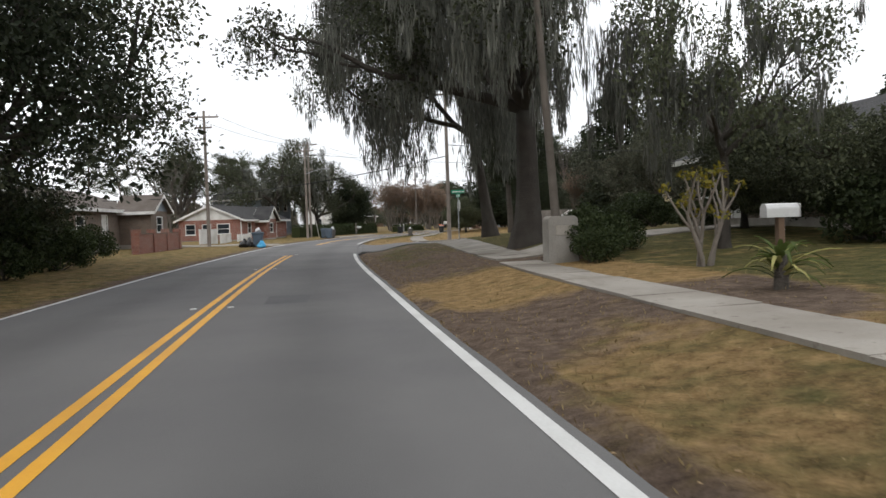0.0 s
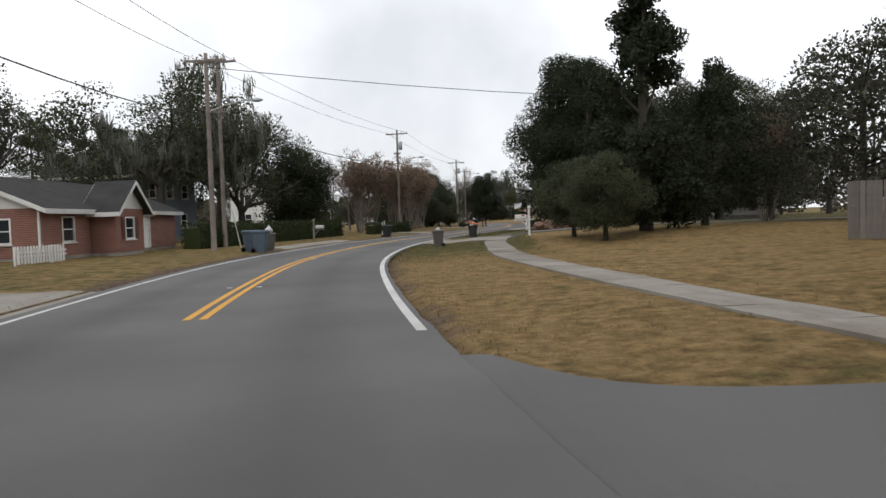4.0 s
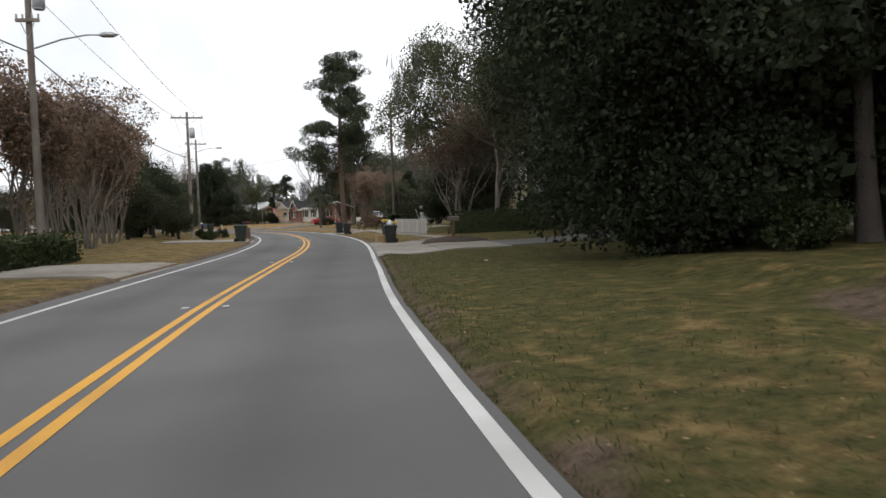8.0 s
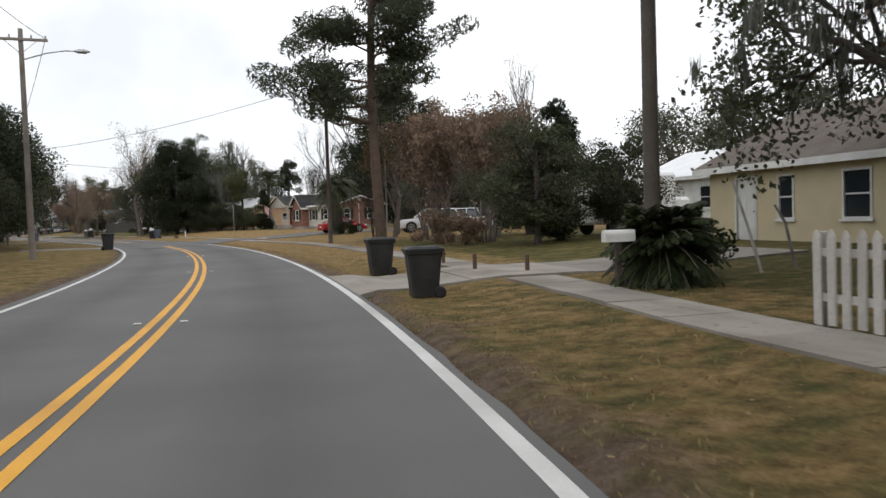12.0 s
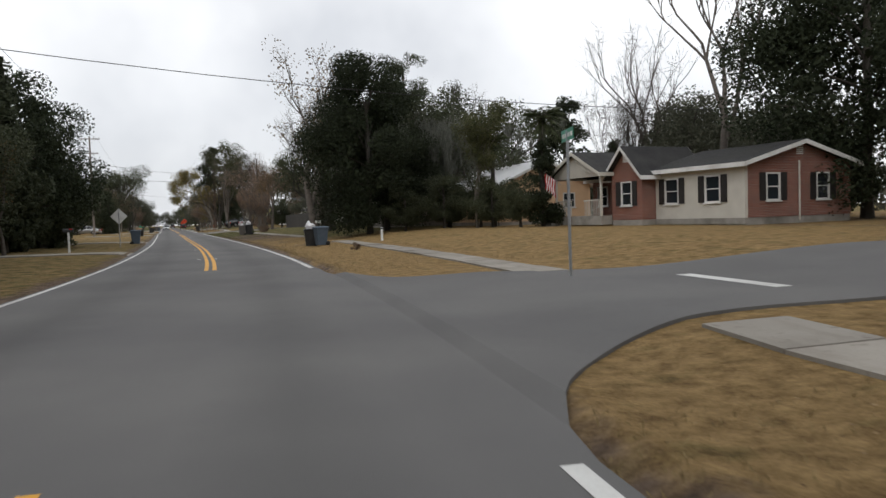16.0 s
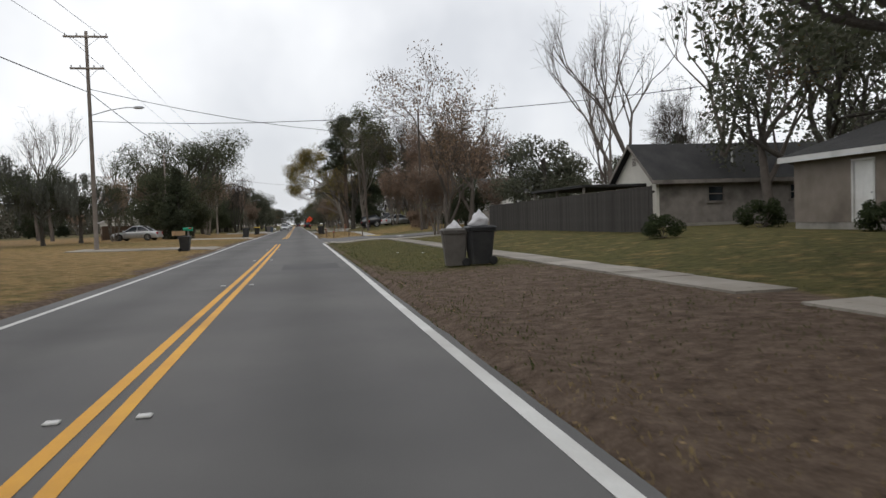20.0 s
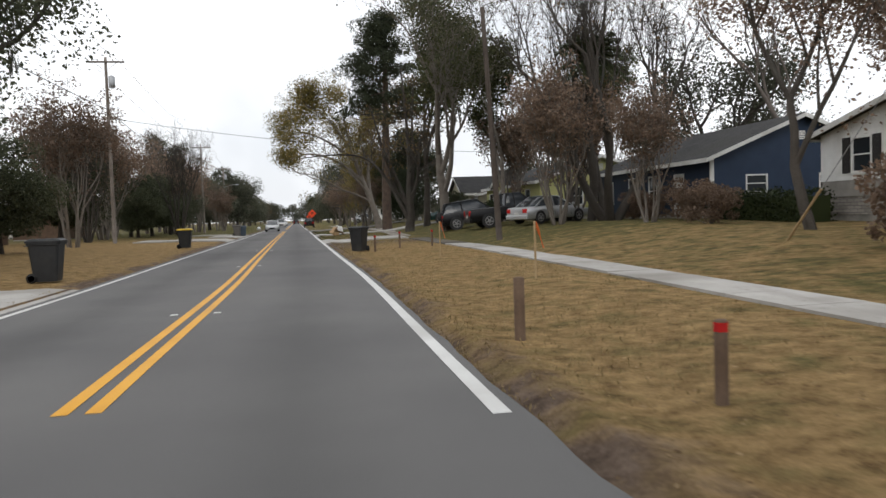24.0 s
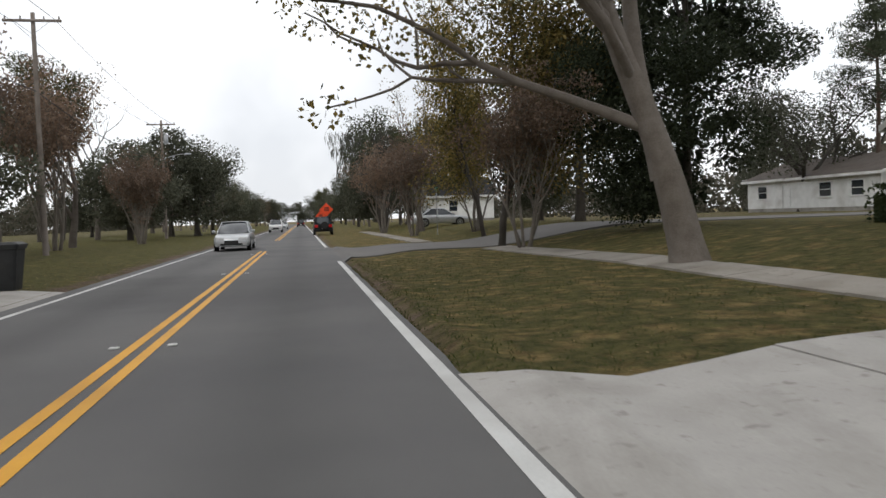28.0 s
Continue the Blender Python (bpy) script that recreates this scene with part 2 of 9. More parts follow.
def ground_mat():
    """Lawn and verge: living grass, dry grass and bare soil, by two attributes and by patches."""
    m = bpy.data.materials.new("lawn")
    m.use_nodes = True
    n, l = m.node_tree.nodes, m.node_tree.links
    bsdf = n["Principled BSDF"]
    tex = n.new("ShaderNodeTexCoord")

    def noise_at(scale, detail=6.0, rough=0.6):
        t = n.new("ShaderNodeTexNoise")
        t.inputs["Scale"].default_value, t.inputs["Detail"].default_value, t.inputs["Roughness"].default_value = scale, detail, rough
        l.new(tex.outputs["Object"], t.inputs["Vector"])
        return t.outputs["Fac"]

    def blend(fac, a, b):
        x = n.new("ShaderNodeMix")
        x.data_type = "RGBA"
        if isinstance(fac, float):
            x.inputs[0].default_value = fac
        else:
            l.new(fac, x.inputs[0])
        for i, c in ((6, a), (7, b)):
            if isinstance(c, tuple):
                x.inputs[i].default_value = (*c, 1)
            else:
                l.new(c, x.inputs[i])
        return x.outputs[2]

    def gate(attr, noise_out, lo, hi, weight=1.0):
        at_ = n.new("ShaderNodeAttribute")
        at_.attribute_name = attr
        s = n.new("ShaderNodeMath")
        s.operation = "MULTIPLY_ADD"
        l.new(noise_out, s.inputs[0])
        s.inputs[1].default_value = weight
        l.new(at_.outputs["Fac"], s.inputs[2])
        r = n.new("ShaderNodeMapRange")
        r.inputs["From Min"].default_value, r.inputs["From Max"].default_value = lo, hi
        l.new(s.outputs[0], r.inputs["Value"])
        return r.outputs[0]

    def stretch(x, lo, hi):
        r = n.new("ShaderNodeMapRange")
        r.inputs["From Min"].default_value, r.inputs["From Max"].default_value = lo, hi
        l.new(x, r.inputs["Value"])
        return r.outputs[0]

    def half(x, y):
        s = n.new("ShaderNodeMath")
        s.operation = "MULTIPLY_ADD"
        l.new(x, s.inputs[0])
        s.inputs[1].default_value = 0.8
        l.new(y, s.inputs[2])
        return s.outputs[0]

    fine = stretch(half(noise_at(26.0, 8.0, 0.75), noise_at(4.0, 6.0, 0.65)), 0.66, 1.14)
    mid = noise_at(1.6, 6.0)
    patch = noise_at(0.35, 5.0)
    green = blend(fine, (0.034, 0.036, 0.012), (0.135, 0.122, 0.045))
    dry = blend(fine, (0.115, 0.070, 0.028), (0.40, 0.272, 0.125))
    soil = blend(fine, (0.054, 0.037, 0.027), (0.20, 0.148, 0.110))
    c = blend(gate("dry", mid, 0.80, 1.10, 1.0), green, dry)
    c = blend(gate("bare", half(mid, patch), 1.22, 1.48, 1.0), c, soil)
    l.new(c, bsdf.inputs["Base Color"])
    bsdf.inputs["Roughness"].default_value = 0.95
    bsdf.inputs["Specular IOR Level"].default_value = 0.1
    bp = n.new("ShaderNodeBump")
    bp.inputs["Strength"].default_value, bp.inputs["Distance"].default_value = 0.8, 0.04
    l.new(fine, bp.inputs["Height"])
    l.new(bp.outputs["Normal"], bsdf.inputs["Normal"])
    return m


def asphalt_mat():
    """Worn asphalt: a darker oily band in the middle of each lane, patches and aggregate."""
    m = mat("asphalt", (0.100, 0.098, 0.098), (0.142, 0.139, 0.134), 0.85, 0.3, 110.0, 0.7, 0.008, spread=0, stain=(0.090, 0.088, 0.087), spec=0.25)
    n, l = m.node_tree.nodes, m.node_tree.links
    bsdf = n["Principled BSDF"]
    base = bsdf.inputs["Base Color"].links[0].from_socket
    a = n.new("ShaderNodeAttribute")
    a.attribute_name = "across"

    def op(kind, x, y=None):
        o = n.new("ShaderNodeMath")
        o.operation = kind
        l.new(x, o.inputs[0])
        if y is not None:
            if isinstance(y, float):
                o.inputs[1].default_value = y
            else:
                l.new(y, o.inputs[1])
        return o.outputs[0]

    off = op("ABSOLUTE", op("SUBTRACT", op("ABSOLUTE", a.outputs["Fac"]), 1.65))
    tex = n.new("ShaderNodeTexCoord")
    nz = n.new("ShaderNodeTexNoise")
    nz.inputs["Scale"].default_value, nz.inputs["Detail"].default_value = 1.3, 5.0
    l.new(tex.outputs["Object"], nz.inputs["Vector"])
    off = op("ADD", off, op("MULTIPLY", nz.outputs["Fac"], 0.5))
    r = n.new("ShaderNodeMapRange")
    r.inputs["From Min"].default_value, r.inputs["From Max"].default_value = 0.3, 1.0
    r.inputs["To Min"].default_value, r.inputs["To Max"].default_value = 0.86, 1.05
    l.new(off, r.inputs["Value"])
    hs = n.new("ShaderNodeHueSaturation")
    l.new(r.outputs[0], hs.inputs["Value"])
    l.new(base, hs.inputs["Color"])
    l.new(hs.outputs["Color"], bsdf.inputs["Base Color"])
    return m


ASPHALT = asphalt_mat()
DARK_PATCH = mat("fresh_asphalt_patch", (0.068, 0.068, 0.070), (0.092, 0.091, 0.091), 0.85, 0.6, 90.0, 0.6, 0.006, spread=0.1, spec=0.25)
ASPHALT_OLD = mat("old_asphalt", (0.12, 0.115, 0.11), (0.16, 0.152, 0.143), 0.9, 0.3, 70.0, 0.5, 0.006, spread=0, stain=(0.10, 0.095, 0.09))
YELLOW = mat("yellow_road_paint", (0.70, 0.36, 0.03), (0.60, 0.29, 0.025), 0.6, 1.2, 40.0, 0.3, 0.004, spread=0, stain=(0.50, 0.25, 0.03))
WHITE_LINE = mat("white_road_paint", (0.62, 0.62, 0.60), (0.50, 0.50, 0.48), 0.6, 1.2, 40.0, 0.3, 0.004, spread=0, stain=(0.42, 0.41, 0.39))
CONCRETE = mat("concrete", (0.31, 0.287, 0.250), (0.225, 0.203, 0.175), 0.9, 0.9, 50.0, 0.35, 0.006, spread=0.12, stain=(0.145, 0.126, 0.10))
DIRTY_CONCRETE = mat("soil_stained_concrete", (0.13, 0.115, 0.095), (0.085, 0.075, 0.06), 0.95, 1.5, 30.0, 0.4, 0.006, spread=0.2, stain=(0.065, 0.055, 0.042))
PALE_CONCRETE = mat("pale_concrete", (0.42, 0.405, 0.38), (0.33, 0.315, 0.29), 0.9, 1.1, 50.0, 0.3, 0.005, spread=0.06, stain=(0.25, 0.235, 0.21))


def weather(m, tone, strength=0.7):
    """Dark spots, leaf stains and drawn-out streaks worn into a paved surface."""
    n, l = m.node_tree.nodes, m.node_tree.links
    base = n["Principled BSDF"].inputs["Base Color"]
    out = base.links[0].from_socket
    tex = n.new("ShaderNodeTexCoord")
    for scale, lo, hi, k, squeeze in ((6.0, 0.60, 0.70, strength, (1, 1, 1)), (1.3, 0.52, 0.68, strength * 0.6, (1, 0.25, 1)), (22.0, 0.60, 0.72, strength * 0.5, (1, 1, 1))):
        mp, t, r, mx = n.new("ShaderNodeMapping"), n.new("ShaderNodeTexNoise"), n.new("ShaderNodeMapRange"), n.new("ShaderNodeMix")
        mp.inputs["Scale"].default_value = squeeze
        t.inputs["Scale"].default_value, t.inputs["Detail"].default_value, t.inputs["Roughness"].default_value = scale, 5.0, 0.62
        r.inputs["From Min"].default_value, r.inputs["From Max"].default_value, r.inputs["To Max"].default_value = lo, hi, k
        mx.data_type = "RGBA"
        mx.inputs[7].default_value = (*tone, 1)
        l.new(tex.outputs["Object"], mp.inputs["Vector"])
        l.new(mp.outputs[0], t.inputs["Vector"])
        l.new(t.outputs["Fac"], r.inputs["Value"])
        l.new(r.outputs[0], mx.inputs[0])
        l.new(out, mx.inputs[6])
        out = mx.outputs[2]
    l.new(out, base)


weather(CONCRETE, (0.12, 0.10, 0.08))
weather(PALE_CONCRETE, (0.18, 0.165, 0.145), 0.6)
LAWN = ground_mat()

# ---------------------------------------------------------------- ground, road, lines
DRY = ((-60, .35), (0, .42), (7, .55), (12, .62), (17, .72), (19, .4), (24, .25), (32, .2), (48, .30), (52, .62), (70, .55), (80, .22), (92, .2), (97, .42), (101, .36), (112, .26), (118, .22), (130, .26), (142, .42), (160, .45), (172, .5), (186, .62), (222, .66), (244, .66), (258, .62), (264, .5), (270, .35), (280, .25), (300, .22), (322, .35), (334, .58), (366, .6), (376, .40), (384, .40), (392, .38), (402, .36), (430, .42), (760, .35))
BARE = ((-60, .2), (4, .2), (7.5, .25), (8.5, .75), (11.5, .7), (12.5, .12), (17.8, .1), (19, .7), (26, .6), (30, .45), (44, .42), (46, .3), (50, .05), (130, .05), (145, .1), (170, .2), (186, .05), (235, .1), (244, .3), (262, .35), (266, .75), (281, .72), (285, .3), (290, .05), (318, .05), (366, .1), (369, .4), (373, .45), (376, .3), (384, .05), (760, .05))


def table(rows, s):
    return float(np.interp(s, [r[0] for r in rows], [r[1] for r in rows]))


def dryness(s, d):
    v = table(DRY, s) - 0.05 * smooth(396, 404, s)
    if d < 0:
        v = 0.45 + 0.2 * smooth(330, 350, s) * (1 - smooth(380, 400, s)) - 0.2 * smooth(395, 420, s) + 0.1 * smooth(270, 300, s) * (1 - smooth(315, 330, s))
    elif d > 9:
        lawn = 0.30 + 0.28 * smooth(50, 56, s) * (1 - smooth(86, 94, s)) + 0.3 * smooth(186, 196, s) * (1 - smooth(250, 262, s)) + 0.18 * smooth(335, 345, s) * (1 - smooth(352, 366, s))
        v = v + (lawn - v) * smooth(8.5, 9.5, d)
    return v


def bareness(s, d):
    v = table(BARE, s) if d > 0 else 0.12
    if 92 < s < 108 and 7.6 < d < 15:
        v = 0.62
    edge = (1 - smooth(3.3, 4.5, abs(d))) * 0.46
    if abs(d) > 9 and not (92 < s < 108 and 9 < d < 15):
        v = 0.06 + 0.5 * smooth(16, 26, abs(d)) * 0.6
    return v + edge


def make_ground():
    ds = [-95, -60, -40, -30, -24, -19, -15, -12, -9.5, -8, -6.5, -5.5, -4.7, -4.1, -3.7, -3.5, -3.3, 3.35, 3.5, 3.75, 4.1, 4.7, 5.4, 6.2, 7.2, 8.2, 8.8, 9.5, 11, 13, 15.5, 19, 24, 30, 40, 60, 95]
    ss = list(np.arange(-58, 480, 1.5)) + list(np.arange(480, 778, 8.0))
    verts, faces, dry, bare = [], [], [], []
    for s in ss:
        for d in ds:
            n = noise.noise(Vector((s * 0.35, d * 0.5, 0))) * 0.014 if abs(d) > 3.6 else 0
            edge = -0.5 if abs(d) > 90 else 0
            wob = 0.10 * noise.noise(Vector((s * 0.8, d, 3))) if 3.6 < abs(d) < 4.5 else 0
            p = P(s, d + wob + (right_line(s) - 3.17 if 3.3 < d < 3.9 else 0))
            verts.append((p.x, p.y, p.z + n + edge))
            dry.append(dryness(s, d))
            bare.append(bareness(s, d))
    w = len(ds)
    for i in range(len(ss) - 1):
        for k in range(w - 1):
            a = i * w + k
            faces.append((a, a + 1, a + w + 1, a + w))
    n = len(verts)
    for x, y in ((-1800, -1500), (1800, -1500), (1800, 2600), (-1800, 2600)):
        verts.append((x, y, -0.35))
        dry.append(0.4)
        bare.append(0.2)
    faces.append((n, n + 1, n + 2, n + 3))
    ob = mesh("ground", verts, faces, LAWN, shade=True)
    for name, vals in (("dry", dry), ("bare", bare)):
        a = ob.data.attributes.new(name, "FLOAT", "POINT")
        a.data.foreach_set("value", vals)
    return tagged(ob, "patchy winter lawn of dry and green grass with bare soil", "ground", kind="structure")


def right_line(s):
    """Offset of the white line at the right edge; the lane is wider at the start."""
    return float(np.interp(s, (-60, 18, 30, 77, 91, 118, 131, 143, 190, 760), (3.36, 3.36, 3.24, 3.18, 3.07, 3.08, 2.97, 3.12, 3.09, 3.06)))


def left_line(s):
    return float(np.interp(s, (-60, 14, 46, 124, 160, 218, 240, 260, 280, 344, 392, 760), (-3.42, -3.42, -3.02, -2.72, -2.95, -3.3, -3.0, -2.82, -2.86, -3.08, -2.88, -2.95)))


make_ground()
road = tagged(new("road"), "grey asphalt two-lane road with double yellow line", "road", kind="structure")
sheet = strip("asphalt", -58, 778, lambda s: min(-3.3, left_line(s) - 0.16), lambda s: right_line(s) + 0.17 + 0.05 * noise.noise(Vector((s * 0.9, 0, 7))), lambda s, d: 0.0 if abs(d) > 3 else 0.0, ASPHALT, road, 0.7, 0.12)
a = sheet.data.attributes.new("across", "FLOAT", "POINT")
a.data.foreach_set("value", [-3.3 if i % 4 < 2 else 3.28 for i in range(len(sheet.data.vertices))])
for s0, s1, d0, d1 in ((287.3, 290.2, 0.9, 2.7), (199.5, 203.0, -1.9, -0.6), (14.0, 15.6, 0.9, 1.7)):
    strip("asphalt_patch", s0, s1, d0, lambda s: d1 + 0.05 * math.sin(s * 3), 0.004, DARK_PATCH, road, 0.8)


def middle(s):
    return float(np.interp(s, (-60, 200, 220, 245, 270, 760), (0.03, 0.03, 0.22, 0.2, 0.03, 0.03)))


# the double yellow line breaks at the side streets
for s0, s1 in ((-58, 37.6), (57, 206.7), (225.8, 318), (337.1, 432), (452, 760)):
    for k in (-0.12, 0.12):
        strip("yellow_line", s0, s1, lambda s: middle(s) + k - 0.062, lambda s: middle(s) + k + 0.062, 0.005, YELLOW, road)
for s0, s1 in ((-58, 36.9),):
    strip("edge_line", s0, s1, lambda s: right_line(s) - 0.07, lambda s: right_line(s) + 0.07, 0.005, WHITE_LINE, road)
for s0, s1 in ((54.7, 206.3), (224.6, 316), (336.2, 420.5), (434, 760)):
    strip("edge_line", s0, s1, lambda s: right_line(s) - 0.07, lambda s: right_line(s) + 0.07, 0.005, WHITE_LINE, road)
strip("edge_line", -58, 760, lambda s: left_line(s) - 0.06, lambda s: left_line(s) + 0.06, 0.005, WHITE_LINE, road)

# raised reflectors in pairs beside the yellow line
for k in range(48):
    s = 1.5 + 12.2 * k
    if any(a - 0.5 < s < b + 0.5 for a, b in ((-58, 37.6), (57, 206.7), (225.8, 318), (337.1, 432), (452, 760))):
        for d in (-0.31, 0.33):
            ob = part("reflector", bx(-0.055, 0.055, -0.05, 0.05, 0.0, 0.02, 0.008), WHITE_LINE, road)
            ob.matrix_basis = at(s, d + middle(s) * 0.6, 0, z=0.002)

# ---------------------------------------------------------------- plants
BARK = mat("grey_brown_bark", (0.050, 0.043, 0.036), (0.075, 0.065, 0.055), 0.95, 2.0, 25.0, 1.0, 0.05, spread=0.2, stain=(0.082, 0.080, 0.070))
PALE_BARK = mat("pale_bark", (0.19, 0.168, 0.145), (0.125, 0.108, 0.09), 0.9, 3.0, 25.0, 0.6, 0.02, spread=0.15)
PINE_BARK = mat("pine_bark", (0.12, 0.085, 0.065), (0.065, 0.048, 0.038), 0.95, 3.0, 18.0, 0.9, 0.03, spread=0.15)
TWIG = mat("twig_bark", (0.085, 0.072, 0.062), (0.14, 0.12, 0.104), 0.95, 3.0, 30.0, 0, spread=0.2)
OAK_LEAF = leaf_mat("oak_leaf", (0.037, 0.043, 0.025), (0.083, 0.092, 0.051))
DARK_LEAF = leaf_mat("evergreen_leaf", (0.018, 0.024, 0.013), (0.042, 0.052, 0.027), rough=0.7, thin_part=0.15)
LIVE_LEAF = leaf_mat("mid_green_leaf", (0.045, 0.054, 0.027), (0.11, 0.12, 0.06))
# paler leaf for far trees: the haze of distance is put into its colour
HAZED_LEAF = leaf_mat("haze_paled_leaf", (0.056, 0.061, 0.042), (0.115, 0.118, 0.082), rough=0.7)
PINE_LEAF = leaf_mat("pine_needle", (0.036, 0.044, 0.026), (0.078, 0.090, 0.052))
SPARSE_LEAF = leaf_mat("thin_green_leaf", (0.040, 0.048, 0.022), (0.098, 0.098, 0.042))
RUSSET = leaf_mat("russet_leaf", (0.135, 0.094, 0.068), (0.25, 0.175, 0.125))
BROWN_LEAF = leaf_mat("brown_leaf", (0.075, 0.055, 0.030), (0.20, 0.13, 0.055))
AUTUMN_LEAF = leaf_mat("yellowing_leaf", (0.062, 0.068, 0.025), (0.27, 0.195, 0.060))
TRUNK_PALE = mat("pale_grey_trunk", (0.26, 0.23, 0.20), (0.17, 0.145, 0.12), 0.9, 3.0, 25.0, 0.6, 0.02, spread=0.15)
WOODS_LEAF = leaf_mat("distant_wood", (0.060, 0.062, 0.042), (0.125, 0.110, 0.084), 0.0)
PALM_LEAF = leaf_mat("palm_leaf", (0.035, 0.046, 0.022), (0.10, 0.115, 0.055))
MOSS = leaf_mat("hanging_moss", (0.085, 0.088, 0.074), (0.165, 0.168, 0.142))
HEDGE_LEAF = leaf_mat("hedge_leaf", (0.020, 0.030, 0.012), (0.055, 0.070, 0.028))
STRAP = leaf_mat("strap_leaf", (0.05, 0.075, 0.02), (0.10, 0.13, 0.035))
STRAP_PALE = leaf_mat("pale_strap_leaf", (0.30, 0.29, 0.10), (0.40, 0.37, 0.15))
FLOWER = leaf_mat("yellow_leaf", (0.30, 0.24, 0.03), (0.14, 0.14, 0.03))


def quads(name, v, material, parent, label=""):
    """A mesh of loose four-cornered leaves; v is an array of n x 4 corners."""
    n = len(v)
    me = bpy.data.meshes.new(name)
    me.vertices.add(4 * n)
    me.vertices.foreach_set("co", v.reshape(-1).astype(np.float32))
    me.loops.add(4 * n)
    me.loops.foreach_set("vertex_index", np.arange(4 * n, dtype=np.int32))
    me.polygons.add(n)
    me.polygons.foreach_set("loop_start", np.arange(0, 4 * n, 4, dtype=np.int32))
    me.materials.append(material)
    me.update(calc_edges=True)
    me.validate()
    ob = new(name, me)
    ob.parent = parent
    if label:
        ob["label"] = label
    return ob


def leaf_cloud(rng, centres, radii, count, length, width, squash=0.75, hang=0.0):
    """Leaves scattered through clumps, thicker towards the outside of each."""
    c = np.asarray(centres, float)
    r = np.asarray(radii, float)
    pick = rng.choice(len(c), count, p=r**2 / (r**2).sum())
    u = rng.normal(size=(count, 3))
    u /= np.linalg.norm(u, axis=1)[:, None]
    rad = r[pick] * rng.uniform(0.25, 1.0, count) ** 0.5
    p = c[pick] + u * rad[:, None] * [1, 1, squash]
    a = rng.normal(size=(count, 3)) + [0, 0, -hang]
    a /= np.linalg.norm(a, axis=1)[:, None]
    b = np.cross(a, rng.normal(size=(count, 3)))
    b /= np.linalg.norm(b, axis=1)[:, None] + 1e-9
    f = rng.uniform(0.6, 1.4, count)[:, None]
    a, b = a * f * length / 2, b * f * width / 2
    return np.stack([p - a, p + b, p + a, p - b], 1)


def limbs(rng, start, way, length, radius, levels, spread=0.6, forks=3, lift=0.15, bend=0.15, shrink=0.68):
    """Recursive branches: a list of (path, radii) and the tips."""
    out, tips = [], []

    def grow(p, w, ln, r, lev):
        pts, rad = [p], [r]
        n = 4
        for i in range(n):
            w = (w + Vector(rng.normal(0, bend, 3)) + Vector((0, 0, lift * 0.25))).normalized()
            p = p + w * ln / n
            pts.append(p)
            rad.append(r * (1 - 0.45 * (i + 1) / n))
        out.append((pts, rad))
        if lev <= 0:
            tips.append(p)
            return
        for k in range(forks):
            side = Vector(rng.normal(0, 1, 3))
            side = (side - side.dot(w) * w).normalized()
            q = pts[rng.integers(2, n + 1)] if k else p
            grow(q, (w + side * spread * rng.uniform(0.6, 1.3)).normalized(), ln * shrink * rng.uniform(0.75, 1.2), r * 0.52, lev - 1)

    grow(Vector(start), Vector(way).normalized(), length, radius, levels)
    return out, tips


def wood(name, items, material, parent, sides=7):
    v, f = [], []
    for path, radii in items:
        k = sides if radii[0] > 0.09 else (5 if radii[0] > 0.03 else 3)
        a, b = tube(path, radii, k, cap=False)
        n = len(v)
        v += a
        f += [tuple(i + n for i in q) for q in b]
    return mesh(name, v, f, material, parent, shade=True)


def trunk_path(rng, height, r, lean=0.0, flare=1.5):
    pts, rad = [], []
    dx, dy = rng.normal(0, 0.02, 2)
    for i in range(8):
        u = i / 7
        pts.append(Vector((lean * u * height + dx * height * math.sin(3 * u), dy * height * math.sin(2.4 * u), u * height - 0.15)))
        rad.append(r * (1 - 0.35 * u) * (1 + (flare - 1) * math.exp(-u * 9)))
    return pts, rad


def moss_strands(rng, tips, count, longest=2.6):
    """Beards of moss: thin wisps packed in tapering bunches, several bunches to a curtain, that hang from the boughs."""
    t = np.array([tuple(p) for p in tips])
    n = max(1, count // 70)
    curtains = max(1, n // 8)
    root = t[rng.integers(0, len(t), curtains)] + rng.normal(0, 0.5, (curtains, 3))
    reach = longest * rng.uniform(0.12, 1.0, curtains) ** 1.1
    own = rng.integers(0, curtains, n)
    bunch = root[own] + rng.normal(0, 1, (n, 3)) * [0.7, 0.7, 0.35]
    size = reach[own] * rng.uniform(0.45, 1.1, n)
    k = rng.choice(n, count, p=size / size.sum())
    u = rng.uniform(0, 1, count) ** 0.85
    wide = (0.11 + 0.085 * size[k]) * (1 - 0.82 * u)
    sway = rng.normal(0, 0.08, (n, 2))[k] * u[:, None] * size[k][:, None]
    p = bunch[k] + np.stack([rng.normal(0, 1, count) * wide + sway[:, 0], rng.normal(0, 1, count) * wide + sway[:, 1], -u * size[k]], 1)
    ln = rng.uniform(0.25, 0.8, count)
    tip = p + np.stack([rng.normal(0, 0.06, count), rng.normal(0, 0.06, count), -ln], 1)
    ang = rng.uniform(0, math.pi, count)
    w = rng.uniform(0.012, 0.034, count)
    side = np.stack([np.cos(ang) * w, np.sin(ang) * w, 0 * w], 1)
    mid = p * 0.5 + tip * 0.5 + rng.normal(0, 0.03, (count, 3))
    return np.stack([p, mid + side, tip, mid - side], 1)


